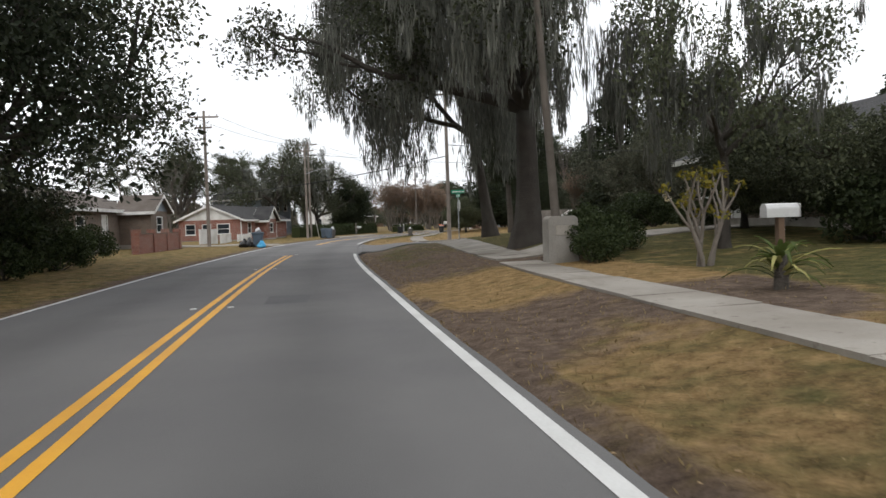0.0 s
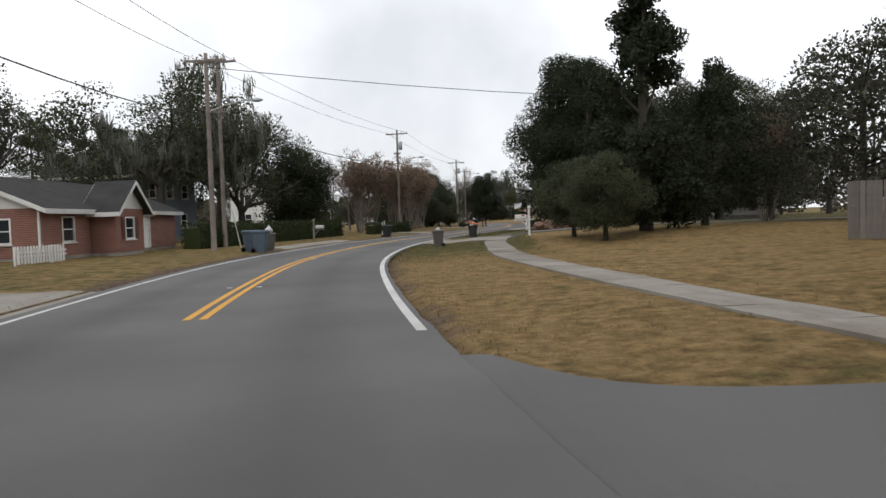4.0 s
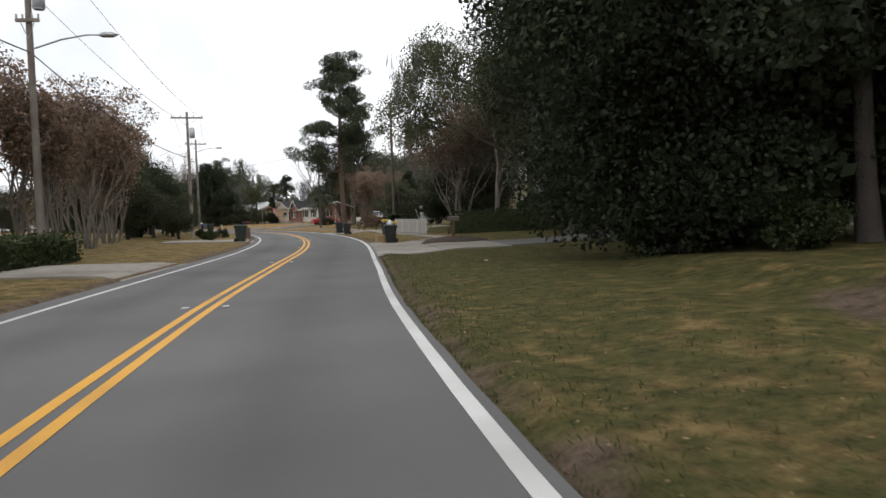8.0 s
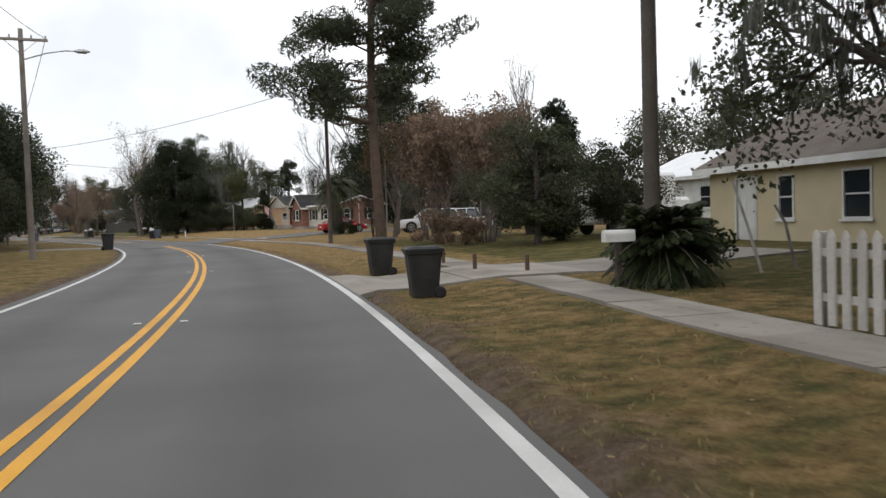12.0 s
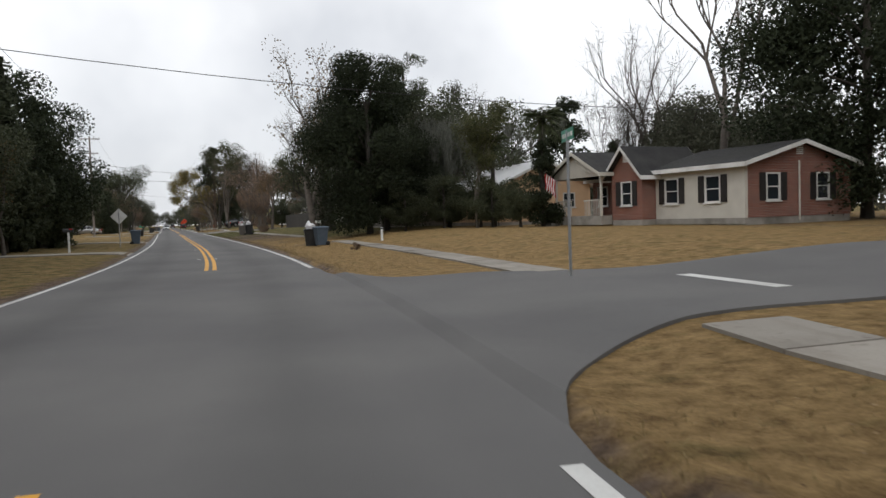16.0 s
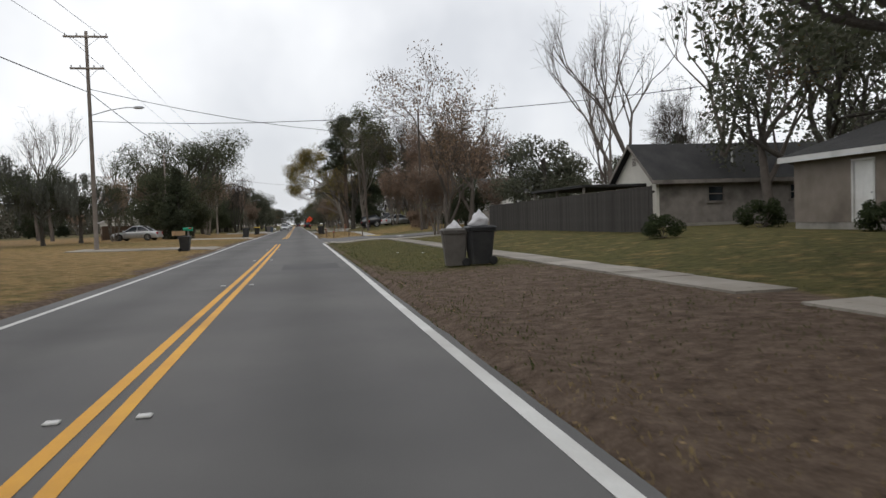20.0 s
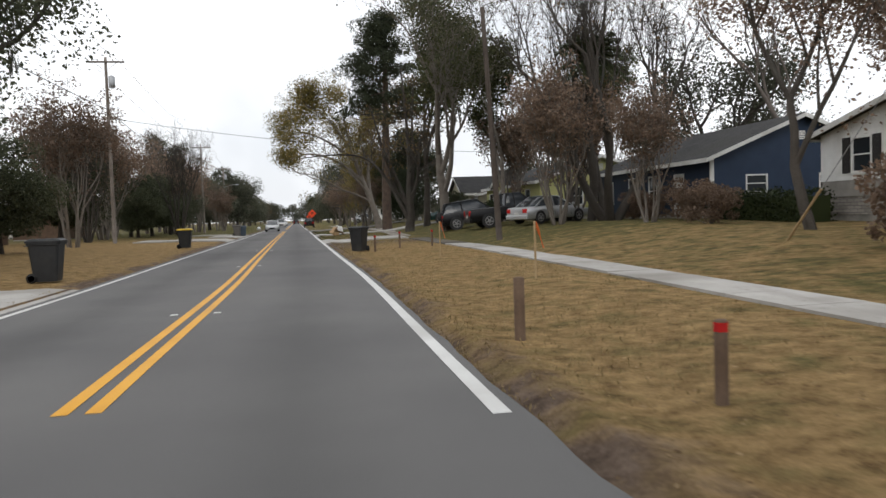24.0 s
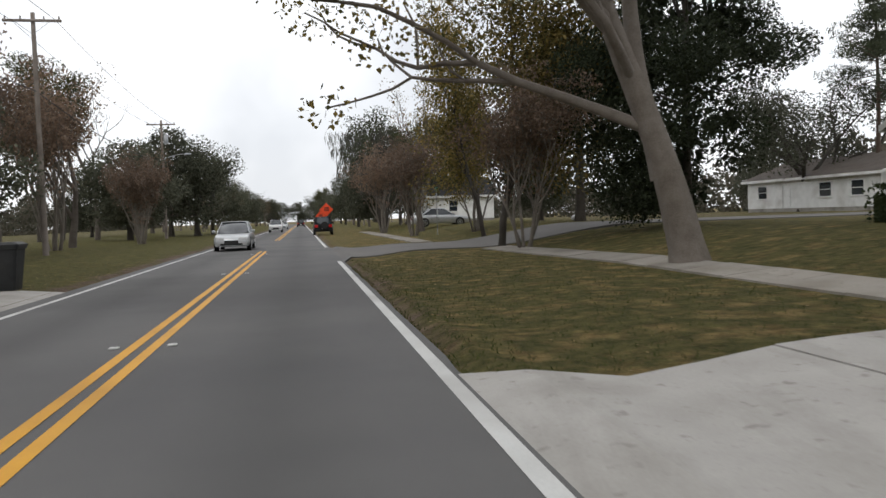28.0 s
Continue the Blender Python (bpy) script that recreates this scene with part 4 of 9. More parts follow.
PLANTS = {
    "oak_moss": lambda: make_oak(3, 15, 9.5, 5.5, 0.55, 56000, 30000, "large live oak hung with grey moss", fat=1.15),
    "oak_lean": lambda: make_oak(8, 15, 8.6, 8.0, 0.31, 24000, 42000, "leaning live oak hung with long grey moss", lean=0.2, fat=0.7, toward=0, flare=1.9, beard=5.2),
    "oak_side": lambda: make_oak(5, 15, 7.4, 7.4, 0.48, 27000, 38000, "huge live oak with flared trunk and grey moss", fat=0.72, toward=0, flare=1.8, beard=4.4),
    "oak_plain": lambda: make_oak(15, 12, 7.0, 3.6, 0.42, 33000, 900, "spreading dark green oak tree"),
    "oak_dense": lambda: make_oak(21, 11, 6.0, 3.0, 0.38, 36000, 0, "dense dark evergreen oak with low boughs", DARK_LEAF, fat=1.15),
    "ever_a": lambda: make_evergreen(31, 10, 4.6, 34000, "dense dark evergreen tree with a low crown"),
    "ever_b": lambda: make_evergreen(32, 9, 4.0, 23000, "dark rounded evergreen tree beside a yard", OAK_LEAF, 0.2),
    "ever_c": lambda: make_evergreen(33, 11, 3.4, 24000, "pointed dark magnolia tree with glossy leaves", DARK_LEAF, 0.08, 0.75),
    "conifer": lambda: make_evergreen(34, 8, 2.2, 10000, "slender green conifer beside the road", PINE_LEAF, 0.05, 0.9, (0.20, 0.08), 0.14),
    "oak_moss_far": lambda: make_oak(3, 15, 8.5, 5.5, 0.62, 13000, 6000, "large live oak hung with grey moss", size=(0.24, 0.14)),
    # the next four take the leaf that has haze mixed into its colour
    "oak_plain_far": lambda: make_oak(15, 12, 7.0, 3.6, 0.42, 13000, 200, "spreading oak tree with haze-toned leaves", HAZED_LEAF, size=(0.23, 0.135)),
    "oak_dense_far": lambda: make_oak(21, 11, 6.0, 3.0, 0.38, 14000, 0, "dense evergreen oak with low boughs and haze-toned leaves", HAZED_LEAF, fat=1.15, size=(0.23, 0.135)),
    "ever_a_far": lambda: make_evergreen(31, 10, 4.6, 13000, "dense evergreen tree with a low crown and haze-toned leaves", HAZED_LEAF, size=(0.23, 0.135), inner_n=400),
    "ever_b_far": lambda: make_evergreen(32, 9, 4.0, 11000, "rounded evergreen tree beside a yard with haze-toned leaves", HAZED_LEAF, 0.2, size=(0.23, 0.135), inner_n=400),
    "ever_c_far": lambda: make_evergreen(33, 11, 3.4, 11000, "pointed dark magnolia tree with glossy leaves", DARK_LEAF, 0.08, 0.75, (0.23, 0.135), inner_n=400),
    "pine_a": lambda: make_pine(41, 20, 0.30, "tall pine with a bare trunk", 56, 0.30, 48000, 0.24),
    "pine_big": lambda: make_pine(45, 20, 0.46, "tall pine with a thick red-brown trunk", 60, 0.5, 30000, 0.2),
    "ever_high": lambda: make_evergreen(37, 12, 3.0, 20000, "tall dark magnolia with a bare lower trunk", DARK_LEAF, 0.36),
    "ever_tall": lambda: make_evergreen(36, 15.5, 5.6, 62000, "tall dense evergreen reaching over the verge", DARK_LEAF, 0.1, inner_n=1800),
    "oak_open": lambda: make_oak(25, 15.5, 8.0, 6.5, 0.26, 24000, 2500, "tall open-crowned tree with dark limbs", LIVE_LEAF, fat=0.62),
    "arch": lambda: make_bare(75, 18, 0.40, "big grey tree with arching limbs and few leaves", SPARSE_LEAF, 9000, 1, 5, PALE_BARK, 0.62, 3, (0.16, 0.10), 0.36, "bare_tree"),
    "pine_b": lambda: make_pine(42, 17, 0.22, "pine with a rounded crown", 26, 0.50, 11000),
    "bare_a": lambda: make_bare(51, 13, 0.22, "leafless grey tree with fine twigs", levels=5),
    "bare_a_far": lambda: make_bare(51, 13, 0.22, "leafless grey tree with fine twigs", levels=4),
    "bare_b": lambda: make_bare(52, 10, 0.10, "leafless tree with several grey stems", stems=6, levels=4, bark=BARK, spread=0.32, trunk=0.33),
    "bare_c": lambda: make_bare(53, 11, 0.26, "tree with few last brown leaves", BROWN_LEAF, 2600, levels=4, spread=0.55, size=(0.15, 0.09)),
    "pruned": lambda: make_bare(54, 8.6, 0.15, "spreading tree with bare twigs and few russet leaves", RUSSET, 4200, levels=5, bark=TWIG, spread=0.72, trunk=0.24, size=(0.11, 0.065)),
    "pollard": lambda: make_bare(55, 3.2, 0.10, "small pruned tree with cut stems and yellow leaves", FLOWER, 420, 5, 1, PALE_BARK, 0.5, 3, (0.16, 0.09), 0.5, "pruned_tree"),
    "myrtle_a": lambda: make_bare(61, 5.5, 0.06, "russet crape myrtle with many stems", RUSSET, 11000, 7, 3, PALE_BARK, 0.45, 3, (0.12, 0.065), 0.30, "crape_myrtle", low_leaf=0.22),
    "myrtle_b": lambda: make_bare(62, 6.5, 0.07, "brown-leaved crape myrtle with pale stems", RUSSET, 9000, 6, 3, PALE_BARK, 0.48, 3, (0.12, 0.065), 0.32, "crape_myrtle", low_leaf=0.28),
    "yellow": lambda: make_bare(76, 13, 0.17, "tall tree with hanging yellow and green leaves", AUTUMN_LEAF, 24000, levels=4, bark=BARK, spread=0.62, size=(0.15, 0.10), trunk=0.32, drop=4.0, name="tree"),
    "russet": lambda: make_bare(77, 12.5, 0.19, "tall russet tree with a slim dark trunk", RUSSET, 22000, levels=4, bark=BARK, spread=0.6, size=(0.13, 0.075), trunk=0.32, drop=1.8, name="tree"),
    "mixed_a": lambda: make_bare(71, 15, 0.24, "tall tree with thin green foliage", SPARSE_LEAF, 19000, levels=4, bark=BARK, spread=0.42, size=(0.18, 0.11), trunk=0.34, name="tree"),
    "mixed_b": lambda: make_bare(72, 13, 0.20, "tall slender tree with thin yellow-green leaves", SPARSE_LEAF, 14000, levels=4, bark=PALE_BARK, spread=0.38, size=(0.17, 0.11), trunk=0.36, name="tree"),
    "autumn": lambda: make_stems(73, "large leaning tree with yellow and green leaves", (
        (((0, 0, -0.2), (-0.1, 0, 0.4), (-0.65, 0, 2.4), (-1.8, 0.2, 5.6), (-2.9, 0, 9.0), (-3.6, 0.3, 13.5)), 0.54, 0.06),
        (((-1.7, 0.2, 5.2), (-4.4, -0.8, 7.2), (-7.4, -1.6, 7.9), (-9.6, -2.0, 6.8)), 0.20, 0.03),
        (((-2.35, 0.1, 7.2), (-5.0, 1.6, 9.4), (-8.0, 2.6, 10.6), (-10.0, 3.0, 9.8)), 0.17, 0.03),
        (((-0.55, 0.1, 1.9), (-1.0, 0.5, 4.8), (-0.7, 1.2, 8.6), (0.6, 1.6, 12.5)), 0.30, 0.05),
        (((-2.8, 0, 8.6), (-5.2, -1.8, 11.4), (-7.8, -2.4, 13.0)), 0.15, 0.03)), AUTUMN_LEAF, 38000, TRUNK_PALE, (0.15, 0.10), 1.1, 2, 0.34),
    "vase": lambda: make_stems(75, "big dark tree forking low with one limb arched over the road", (
        (((0, 0, -0.2), (0.0, 0, 0.35), (0.05, 0, 1.4), (0.0, 0, 2.9), (0.1, 0.1, 5.5), (0.0, 0.2, 9.0), (-0.3, 0.2, 13.0)), 0.50, 0.05),
        (((-0.15, 0, 1.1), (-0.9, 0, 2.6), (-2.0, 0.1, 4.6), (-3.4, 0.3, 5.9), (-5.6, 0.6, 6.2), (-8.2, 0.8, 6.0)), 0.19, 0.03),
        (((-0.1, 0.1, 1.9), (-0.9, 0.3, 4.2), (-1.9, 0.5, 6.8), (-2.8, 0.6, 10.0)), 0.19, 0.04),
        (((0.1, 0, 2.3), (0.75, 0, 4.4), (1.0, 0.2, 6.6), (1.9, 0.2, 9.6)), 0.19, 0.04),
        (((0.05, 0, 2.6), (0.5, 0.5, 5.2), (0.6, 1.2, 8.8), (0.9, 1.6, 12.0)), 0.17, 0.04)), BROWN_LEAF, 2600, BARK, (0.15, 0.10), 0.7, 2, 0.26, "bare_tree", 0.16, 0.4),
    "multi": lambda: make_bare(74, 14, 0.24, "big bare tree with arching dark stems", BROWN_LEAF, 1200, 4, 5, BARK, 0.5, 3, (0.15, 0.09), 0.4, "bare_tree", open_=0.6),
    "pindo": lambda: make_palm(85, 3.5, 1.95, "shaggy palm with drooping grey-green fronds", 80, 0.38, 0.36, droop=0.7),
    "palm": lambda: make_palm(81, 8.0, 2.0, "tall cabbage palm with a slim trunk", 34, 0.19, 0.7),
    "date_palm": lambda: make_palm(82, 2.4, 3.0, "low palm with drooping feathered fronds", 44, 0.36, 0.5),
    "sago": lambda: make_palm(83, 0.6, 1.1, "dark sago palm beside the mailbox", 110, 0.2, 0.3, "sago_palm", 0.38, HEDGE_LEAF),
    "yucca": lambda: make_yucca(84, "green and yellow strap-leaved plant around a mailbox"),
    "bush": lambda: make_bush(91, 1.2, 1.5, 4200, "rounded dark green bush", size=(0.11, 0.06)),
    "red_bush": lambda: make_bush(92, 1.4, 2.2, 4600, "russet leafy bush beside a yard", RUSSET, size=(0.11, 0.06)),
    "mossy": lambda: make_oak(93, 9, 4.5, 3.5, 0.24, 12000, 8000, "small tree thickly hung with moss", size=(0.16, 0.09)),
}

# ---------------------------------------------------------------- materials of things
WOOD_POLE = mat("weathered_pole_wood", (0.16, 0.135, 0.115), (0.23, 0.20, 0.175), 0.95, 2.0, 30.0, 0.6, 0.01, spread=0.15, stain=(0.11, 0.09, 0.075))
DARK_POLE = mat("dark_creosote_wood", (0.060, 0.048, 0.040), (0.095, 0.078, 0.066), 0.95, 2.0, 30.0, 0.6, 0.01)
GALV = mat("galvanised_steel", (0.40, 0.41, 0.42), (0.32, 0.33, 0.34), 0.45, 6.0, 80.0, 0.1, 0.002, metal=0.7, spread=0.05)
CABLE = mat("black_cable", (0.02, 0.02, 0.02), (0.03, 0.03, 0.03), 0.7, 4.0, 40.0, 0)
PORCELAIN = mat("grey_porcelain", (0.35, 0.33, 0.31), (0.25, 0.23, 0.22), 0.3, 6, 40, 0)
BLACK_PLASTIC = mat("black_plastic", (0.018, 0.019, 0.020), (0.030, 0.031, 0.032), 0.55, 4.0, 60.0, 0.15, 0.003, stain=(0.045, 0.043, 0.04))
GREEN_PLASTIC = mat("dark_green_plastic", (0.020, 0.032, 0.028), (0.032, 0.046, 0.040), 0.55, 4.0, 60.0, 0.15, 0.003)
BLUE_PLASTIC = mat("slate_blue_plastic", (0.060, 0.085, 0.115), (0.085, 0.11, 0.14), 0.55, 4.0, 60.0, 0.15, 0.003)
GREY_PLASTIC = mat("grey_brown_plastic", (0.085, 0.078, 0.070), (0.12, 0.11, 0.10), 0.6, 4.0, 60.0, 0.15, 0.003)
YELLOW_PLASTIC = mat("yellow_plastic", (0.55, 0.38, 0.03), (0.45, 0.30, 0.03), 0.5, 4.0, 60.0, 0.1, 0.003)
ORANGE_PLASTIC = mat("orange_plastic", (0.75, 0.17, 0.03), (0.62, 0.13, 0.03), 0.5, 4.0, 60.0, 0.1, 0.003)
WHITE_BAG = mat("white_plastic_bag", (0.62, 0.62, 0.63), (0.48, 0.48, 0.50), 0.35, 4.0, 30.0, 0.4, 0.02)
BLACK_BAG = mat("black_plastic_bag", (0.012, 0.012, 0.013), (0.03, 0.03, 0.03), 0.25, 4.0, 30.0, 0.4, 0.02)
BLUE_BAG = mat("bright_blue_bag", (0.05, 0.30, 0.55), (0.08, 0.38, 0.62), 0.4, 4.0, 30.0, 0.4, 0.02)
CARDBOARD = mat("cardboard", (0.34, 0.22, 0.12), (0.42, 0.29, 0.17), 0.9, 3.0, 40.0, 0.2, 0.003)
WHITE_PAINT = mat("white_paint", (0.72, 0.72, 0.70), (0.60, 0.60, 0.58), 0.6, 2.0, 30.0, 0.15, 0.003, stain=(0.50, 0.49, 0.46))
AGED_WHITE = mat("aged_white_paint", (0.52, 0.50, 0.47), (0.36, 0.34, 0.31), 0.75, 5.0, 30.0, 0.2, 0.004, spread=0.18, stain=(0.26, 0.24, 0.21))
CREAM = mat("cream_siding", (0.58, 0.50, 0.33), (0.50, 0.43, 0.28), 0.7, 1.5, 30.0, 0.1, 0.003, spread=0.05)
PEACH = mat("peach_stucco", (0.62, 0.42, 0.26), (0.54, 0.37, 0.23), 0.8, 1.5, 40.0, 0.3, 0.004)
TAN = mat("tan_stucco", (0.42, 0.39, 0.29), (0.36, 0.335, 0.25), 0.8, 1.5, 40.0, 0.3, 0.004)
YELLOW_GREEN = mat("yellow_green_siding", (0.46, 0.45, 0.20), (0.40, 0.39, 0.17), 0.7, 1.5, 30.0, 0.1, 0.003)
BLUE_PAINT = mat("deep_blue_paint", (0.014, 0.026, 0.052), (0.019, 0.034, 0.064), 0.6, 1.5, 30.0, 0.1, 0.003)
GREY_BLOCK = mat("grey_brown_masonry", (0.17, 0.145, 0.12), (0.22, 0.19, 0.16), 0.9, 2.0, 25.0, 0.5, 0.01, stain=(0.13, 0.11, 0.09))
OFF_WHITE = mat("off_white_siding", (0.56, 0.54, 0.48), (0.48, 0.46, 0.41), 0.7, 1.5, 30.0, 0.1, 0.003, spread=0.05)
BLUE_GREY = mat("blue_grey_siding", (0.22, 0.26, 0.30), (0.18, 0.21, 0.25), 0.7, 1.5, 30.0, 0.1, 0.003, spread=0.05)
SHINGLE = mat("dark_roof_shingle", (0.022, 0.022, 0.023), (0.045, 0.044, 0.043), 0.95, 1.2, 28.0, 0.7, 0.02, spread=0.15, stain=(0.034, 0.034, 0.031))
BROWN_SHINGLE = mat("brown_roof_shingle", (0.085, 0.070, 0.058), (0.13, 0.11, 0.095), 0.95, 1.2, 28.0, 0.7, 0.02, spread=0.15)
METAL_ROOF = mat("white_metal_roof", (0.70, 0.71, 0.72), (0.60, 0.61, 0.62), 0.4, 1.2, 28.0, 0.1, 0.004, metal=0.2)
DARK_SHUTTER = mat("dark_shutter_paint", (0.022, 0.020, 0.020), (0.035, 0.032, 0.03), 0.6, 3.0, 40.0, 0.1)
BROWN_SHUTTER = mat("red_brown_shutter_paint", (0.13, 0.05, 0.035), (0.10, 0.04, 0.03), 0.6, 3.0, 40.0, 0.1)
BROWN_WOOD = mat("brown_wood", (0.13, 0.085, 0.055), (0.085, 0.055, 0.038), 0.85, 2.5, 30.0, 0.4, 0.006, spread=0.2)
# darker copy of the silvered wood: tree shade is put into its tone
DARK_FENCE = mat("weathered_boards_with_shade", (0.066, 0.062, 0.057), (0.042, 0.038, 0.035), 0.95, 2.5, 30.0, 0.5, 0.006, spread=0.25, stain=(0.045, 0.042, 0.038))
GREY_WOOD = mat("silvered_wood", (0.22, 0.20, 0.18), (0.15, 0.135, 0.12), 0.95, 2.5, 30.0, 0.5, 0.006, spread=0.2, stain=(0.10, 0.09, 0.08))
POST_WOOD = mat("new_post_wood", (0.36, 0.26, 0.14), (0.27, 0.19, 0.10), 0.9, 2.5, 30.0, 0.3, 0.005, spread=0.15)
MULCH = mat("brown_mulch", (0.075, 0.052, 0.036), (0.040, 0.029, 0.021), 0.98, 3.0, 40.0, 0.9, 0.03, spread=0.1)
STONE = mat("grey_stone", (0.33, 0.31, 0.28), (0.24, 0.225, 0.20), 0.95, 2.2, 24.0, 0.6, 0.015, spread=0.15, stain=(0.16, 0.15, 0.13))
ROCK = mat("orange_brown_rock", (0.25, 0.155, 0.105), (0.14, 0.095, 0.07), 0.95, 2.2, 14.0, 0.8, 0.03, spread=0.3)
RUBBER = mat("tyre_rubber", (0.016, 0.016, 0.016), (0.026, 0.026, 0.026), 0.8, 6.0, 40.0, 0.2)
ALLOY = mat("alloy_wheel", (0.55, 0.55, 0.56), (0.45, 0.45, 0.46), 0.3, 6.0, 40.0, 0, metal=0.9)
SILVER = mat("silver_car_paint", (0.50, 0.51, 0.52), (0.46, 0.47, 0.48), 0.28, 2.0, 60.0, 0, metal=0.55, spread=0, spec=0.6)
BLACK_CAR = mat("black_car_paint", (0.006, 0.006, 0.007), (0.010, 0.010, 0.011), 0.3, 2.0, 60.0, 0, spread=0, spec=0.25)
WHITE_CAR = mat("white_car_paint", (0.70, 0.70, 0.70), (0.62, 0.62, 0.62), 0.25, 2.0, 60.0, 0, spread=0, spec=0.6)
RED_CAR = mat("red_car_paint", (0.42, 0.022, 0.020), (0.34, 0.018, 0.016), 0.25, 2.0, 60.0, 0, spread=0, spec=0.6)
GREEN_CAR = mat("dark_green_car_paint", (0.010, 0.045, 0.045), (0.012, 0.038, 0.038), 0.2, 2.0, 60.0, 0, spread=0, spec=0.6)
TAIL_LIGHT = mat("red_lens", (0.45, 0.02, 0.02), (0.35, 0.015, 0.015), 0.2, 4.0, 30.0, 0)
HEAD_LIGHT = mat("clear_lens", (0.62, 0.63, 0.62), (0.5, 0.5, 0.5), 0.1, 4.0, 30.0, 0)
SIGN_GREEN = mat("green_sign_sheet", (0.015, 0.26, 0.15), (0.015, 0.22, 0.13), 0.4, 4.0, 30.0, 0)
SIGN_ORANGE = mat("orange_sign_sheet", (0.95, 0.10, 0.03), (0.85, 0.09, 0.03), 0.45, 4.0, 30.0, 0)
SIGN_BACK = mat("aluminium_sign_back", (0.50, 0.50, 0.49), (0.42, 0.42, 0.41), 0.4, 4.0, 30.0, 0, metal=0.4)
FLAG_RED = mat("red_flag_cloth", (0.45, 0.03, 0.035), (0.38, 0.025, 0.03), 0.9, 4.0, 40.0, 0.1)
FLAG_WHITE = mat("white_flag_cloth", (0.66, 0.66, 0.66), (0.58, 0.58, 0.58), 0.9, 4.0, 40.0, 0.1)
TACTILE = mat("yellow_tactile_pad", (0.55, 0.40, 0.08), (0.46, 0.33, 0.07), 0.8, 2.0, 40.0, 0.3)
GLASS = glass_mat("window_glass")
CAR_GLASS = glass_mat("car_glass", (0.03, 0.035, 0.04))


def brick_mat(name, a, b, mortar, scale=1.0):
    m = bpy.data.materials.new(name)
    m.use_nodes = True
    n, l = m.node_tree.nodes, m.node_tree.links
    bsdf = n["Principled BSDF"]
    tex, sep, add, comb, br = (n.new("ShaderNode" + k) for k in ("TexCoord", "SeparateXYZ", "Math", "CombineXYZ", "TexBrick"))
    l.new(tex.outputs["Object"], sep.inputs[0])
    add.operation = "ADD"
    l.new(sep.outputs[0], add.inputs[0])
    l.new(sep.outputs[1], add.inputs[1])
    l.new(add.outputs[0], comb.inputs[0])
    l.new(sep.outputs[2], comb.inputs[1])
    l.new(comb.outputs[0], br.inputs["Vector"])
    br.inputs["Color1"].default_value, br.inputs["Color2"].default_value, br.inputs["Mortar"].default_value = (*a, 1), (*b, 1), (*mortar, 1)
    br.inputs["Scale"].default_value = scale
    br.inputs["Brick Width"].default_value, br.inputs["Row Height"].default_value, br.inputs["Mortar Size"].default_value = 0.21, 0.075, 0.008
    ns = n.new("ShaderNodeTexNoise")
    ns.inputs["Scale"].default_value, ns.inputs["Detail"].default_value = 1.3, 6.0
    l.new(tex.outputs["Object"], ns.inputs["Vector"])
    hs, mr = n.new("ShaderNodeHueSaturation"), n.new("ShaderNodeMapRange")
    mr.inputs["To Min"].default_value, mr.inputs["To Max"].default_value = 0.7, 1.3
    l.new(ns.outputs["Fac"], mr.inputs["Value"])
    l.new(mr.outputs[0], hs.inputs["Value"])
    l.new(br.outputs["Color"], hs.inputs["Color"])
    l.new(hs.outputs["Color"], bsdf.inputs["Base Color"])
    bsdf.inputs["Roughness"].default_value = 0.9
    bp = n.new("ShaderNodeBump")
    bp.invert = True
    bp.inputs["Strength"].default_value, bp.inputs["Distance"].default_value = 0.6, 0.008
    l.new(br.outputs["Fac"], bp.inputs["Height"])
    l.new(bp.outputs["Normal"], bsdf.inputs["Normal"])
    return m


RED_BRICK = brick_mat("red_brick", (0.24, 0.075, 0.045), (0.17, 0.055, 0.038), (0.30, 0.26, 0.23))
BROWN_BRICK = brick_mat("brown_brick", (0.15, 0.105, 0.075), (0.10, 0.072, 0.055), (0.20, 0.18, 0.16))
STONE_VENEER = brick_mat("stacked_stone", (0.30, 0.275, 0.24), (0.20, 0.18, 0.155), (0.14, 0.13, 0.12), 0.6)


# ---------------------------------------------------------------- street things
def sag(a, b, drop, n=10):
    return [a.lerp(b, i / n) + Vector((0, 0, -4 * drop * (i / n) * (1 - i / n))) for i in range(n + 1)]


def cable(a, b, drop=0.6, r=0.016, label="black overhead cable between poles"):
    a, b = Vector(a), Vector(b)
    v, f = tube([p - a for p in sag(a, b, drop)], [r] * 11, 4)
    ob = mesh("overhead_cable", v, f, CABLE, shade=True)
    ob.location = a
    return tagged(ob, label, "cable", "overhead cables")


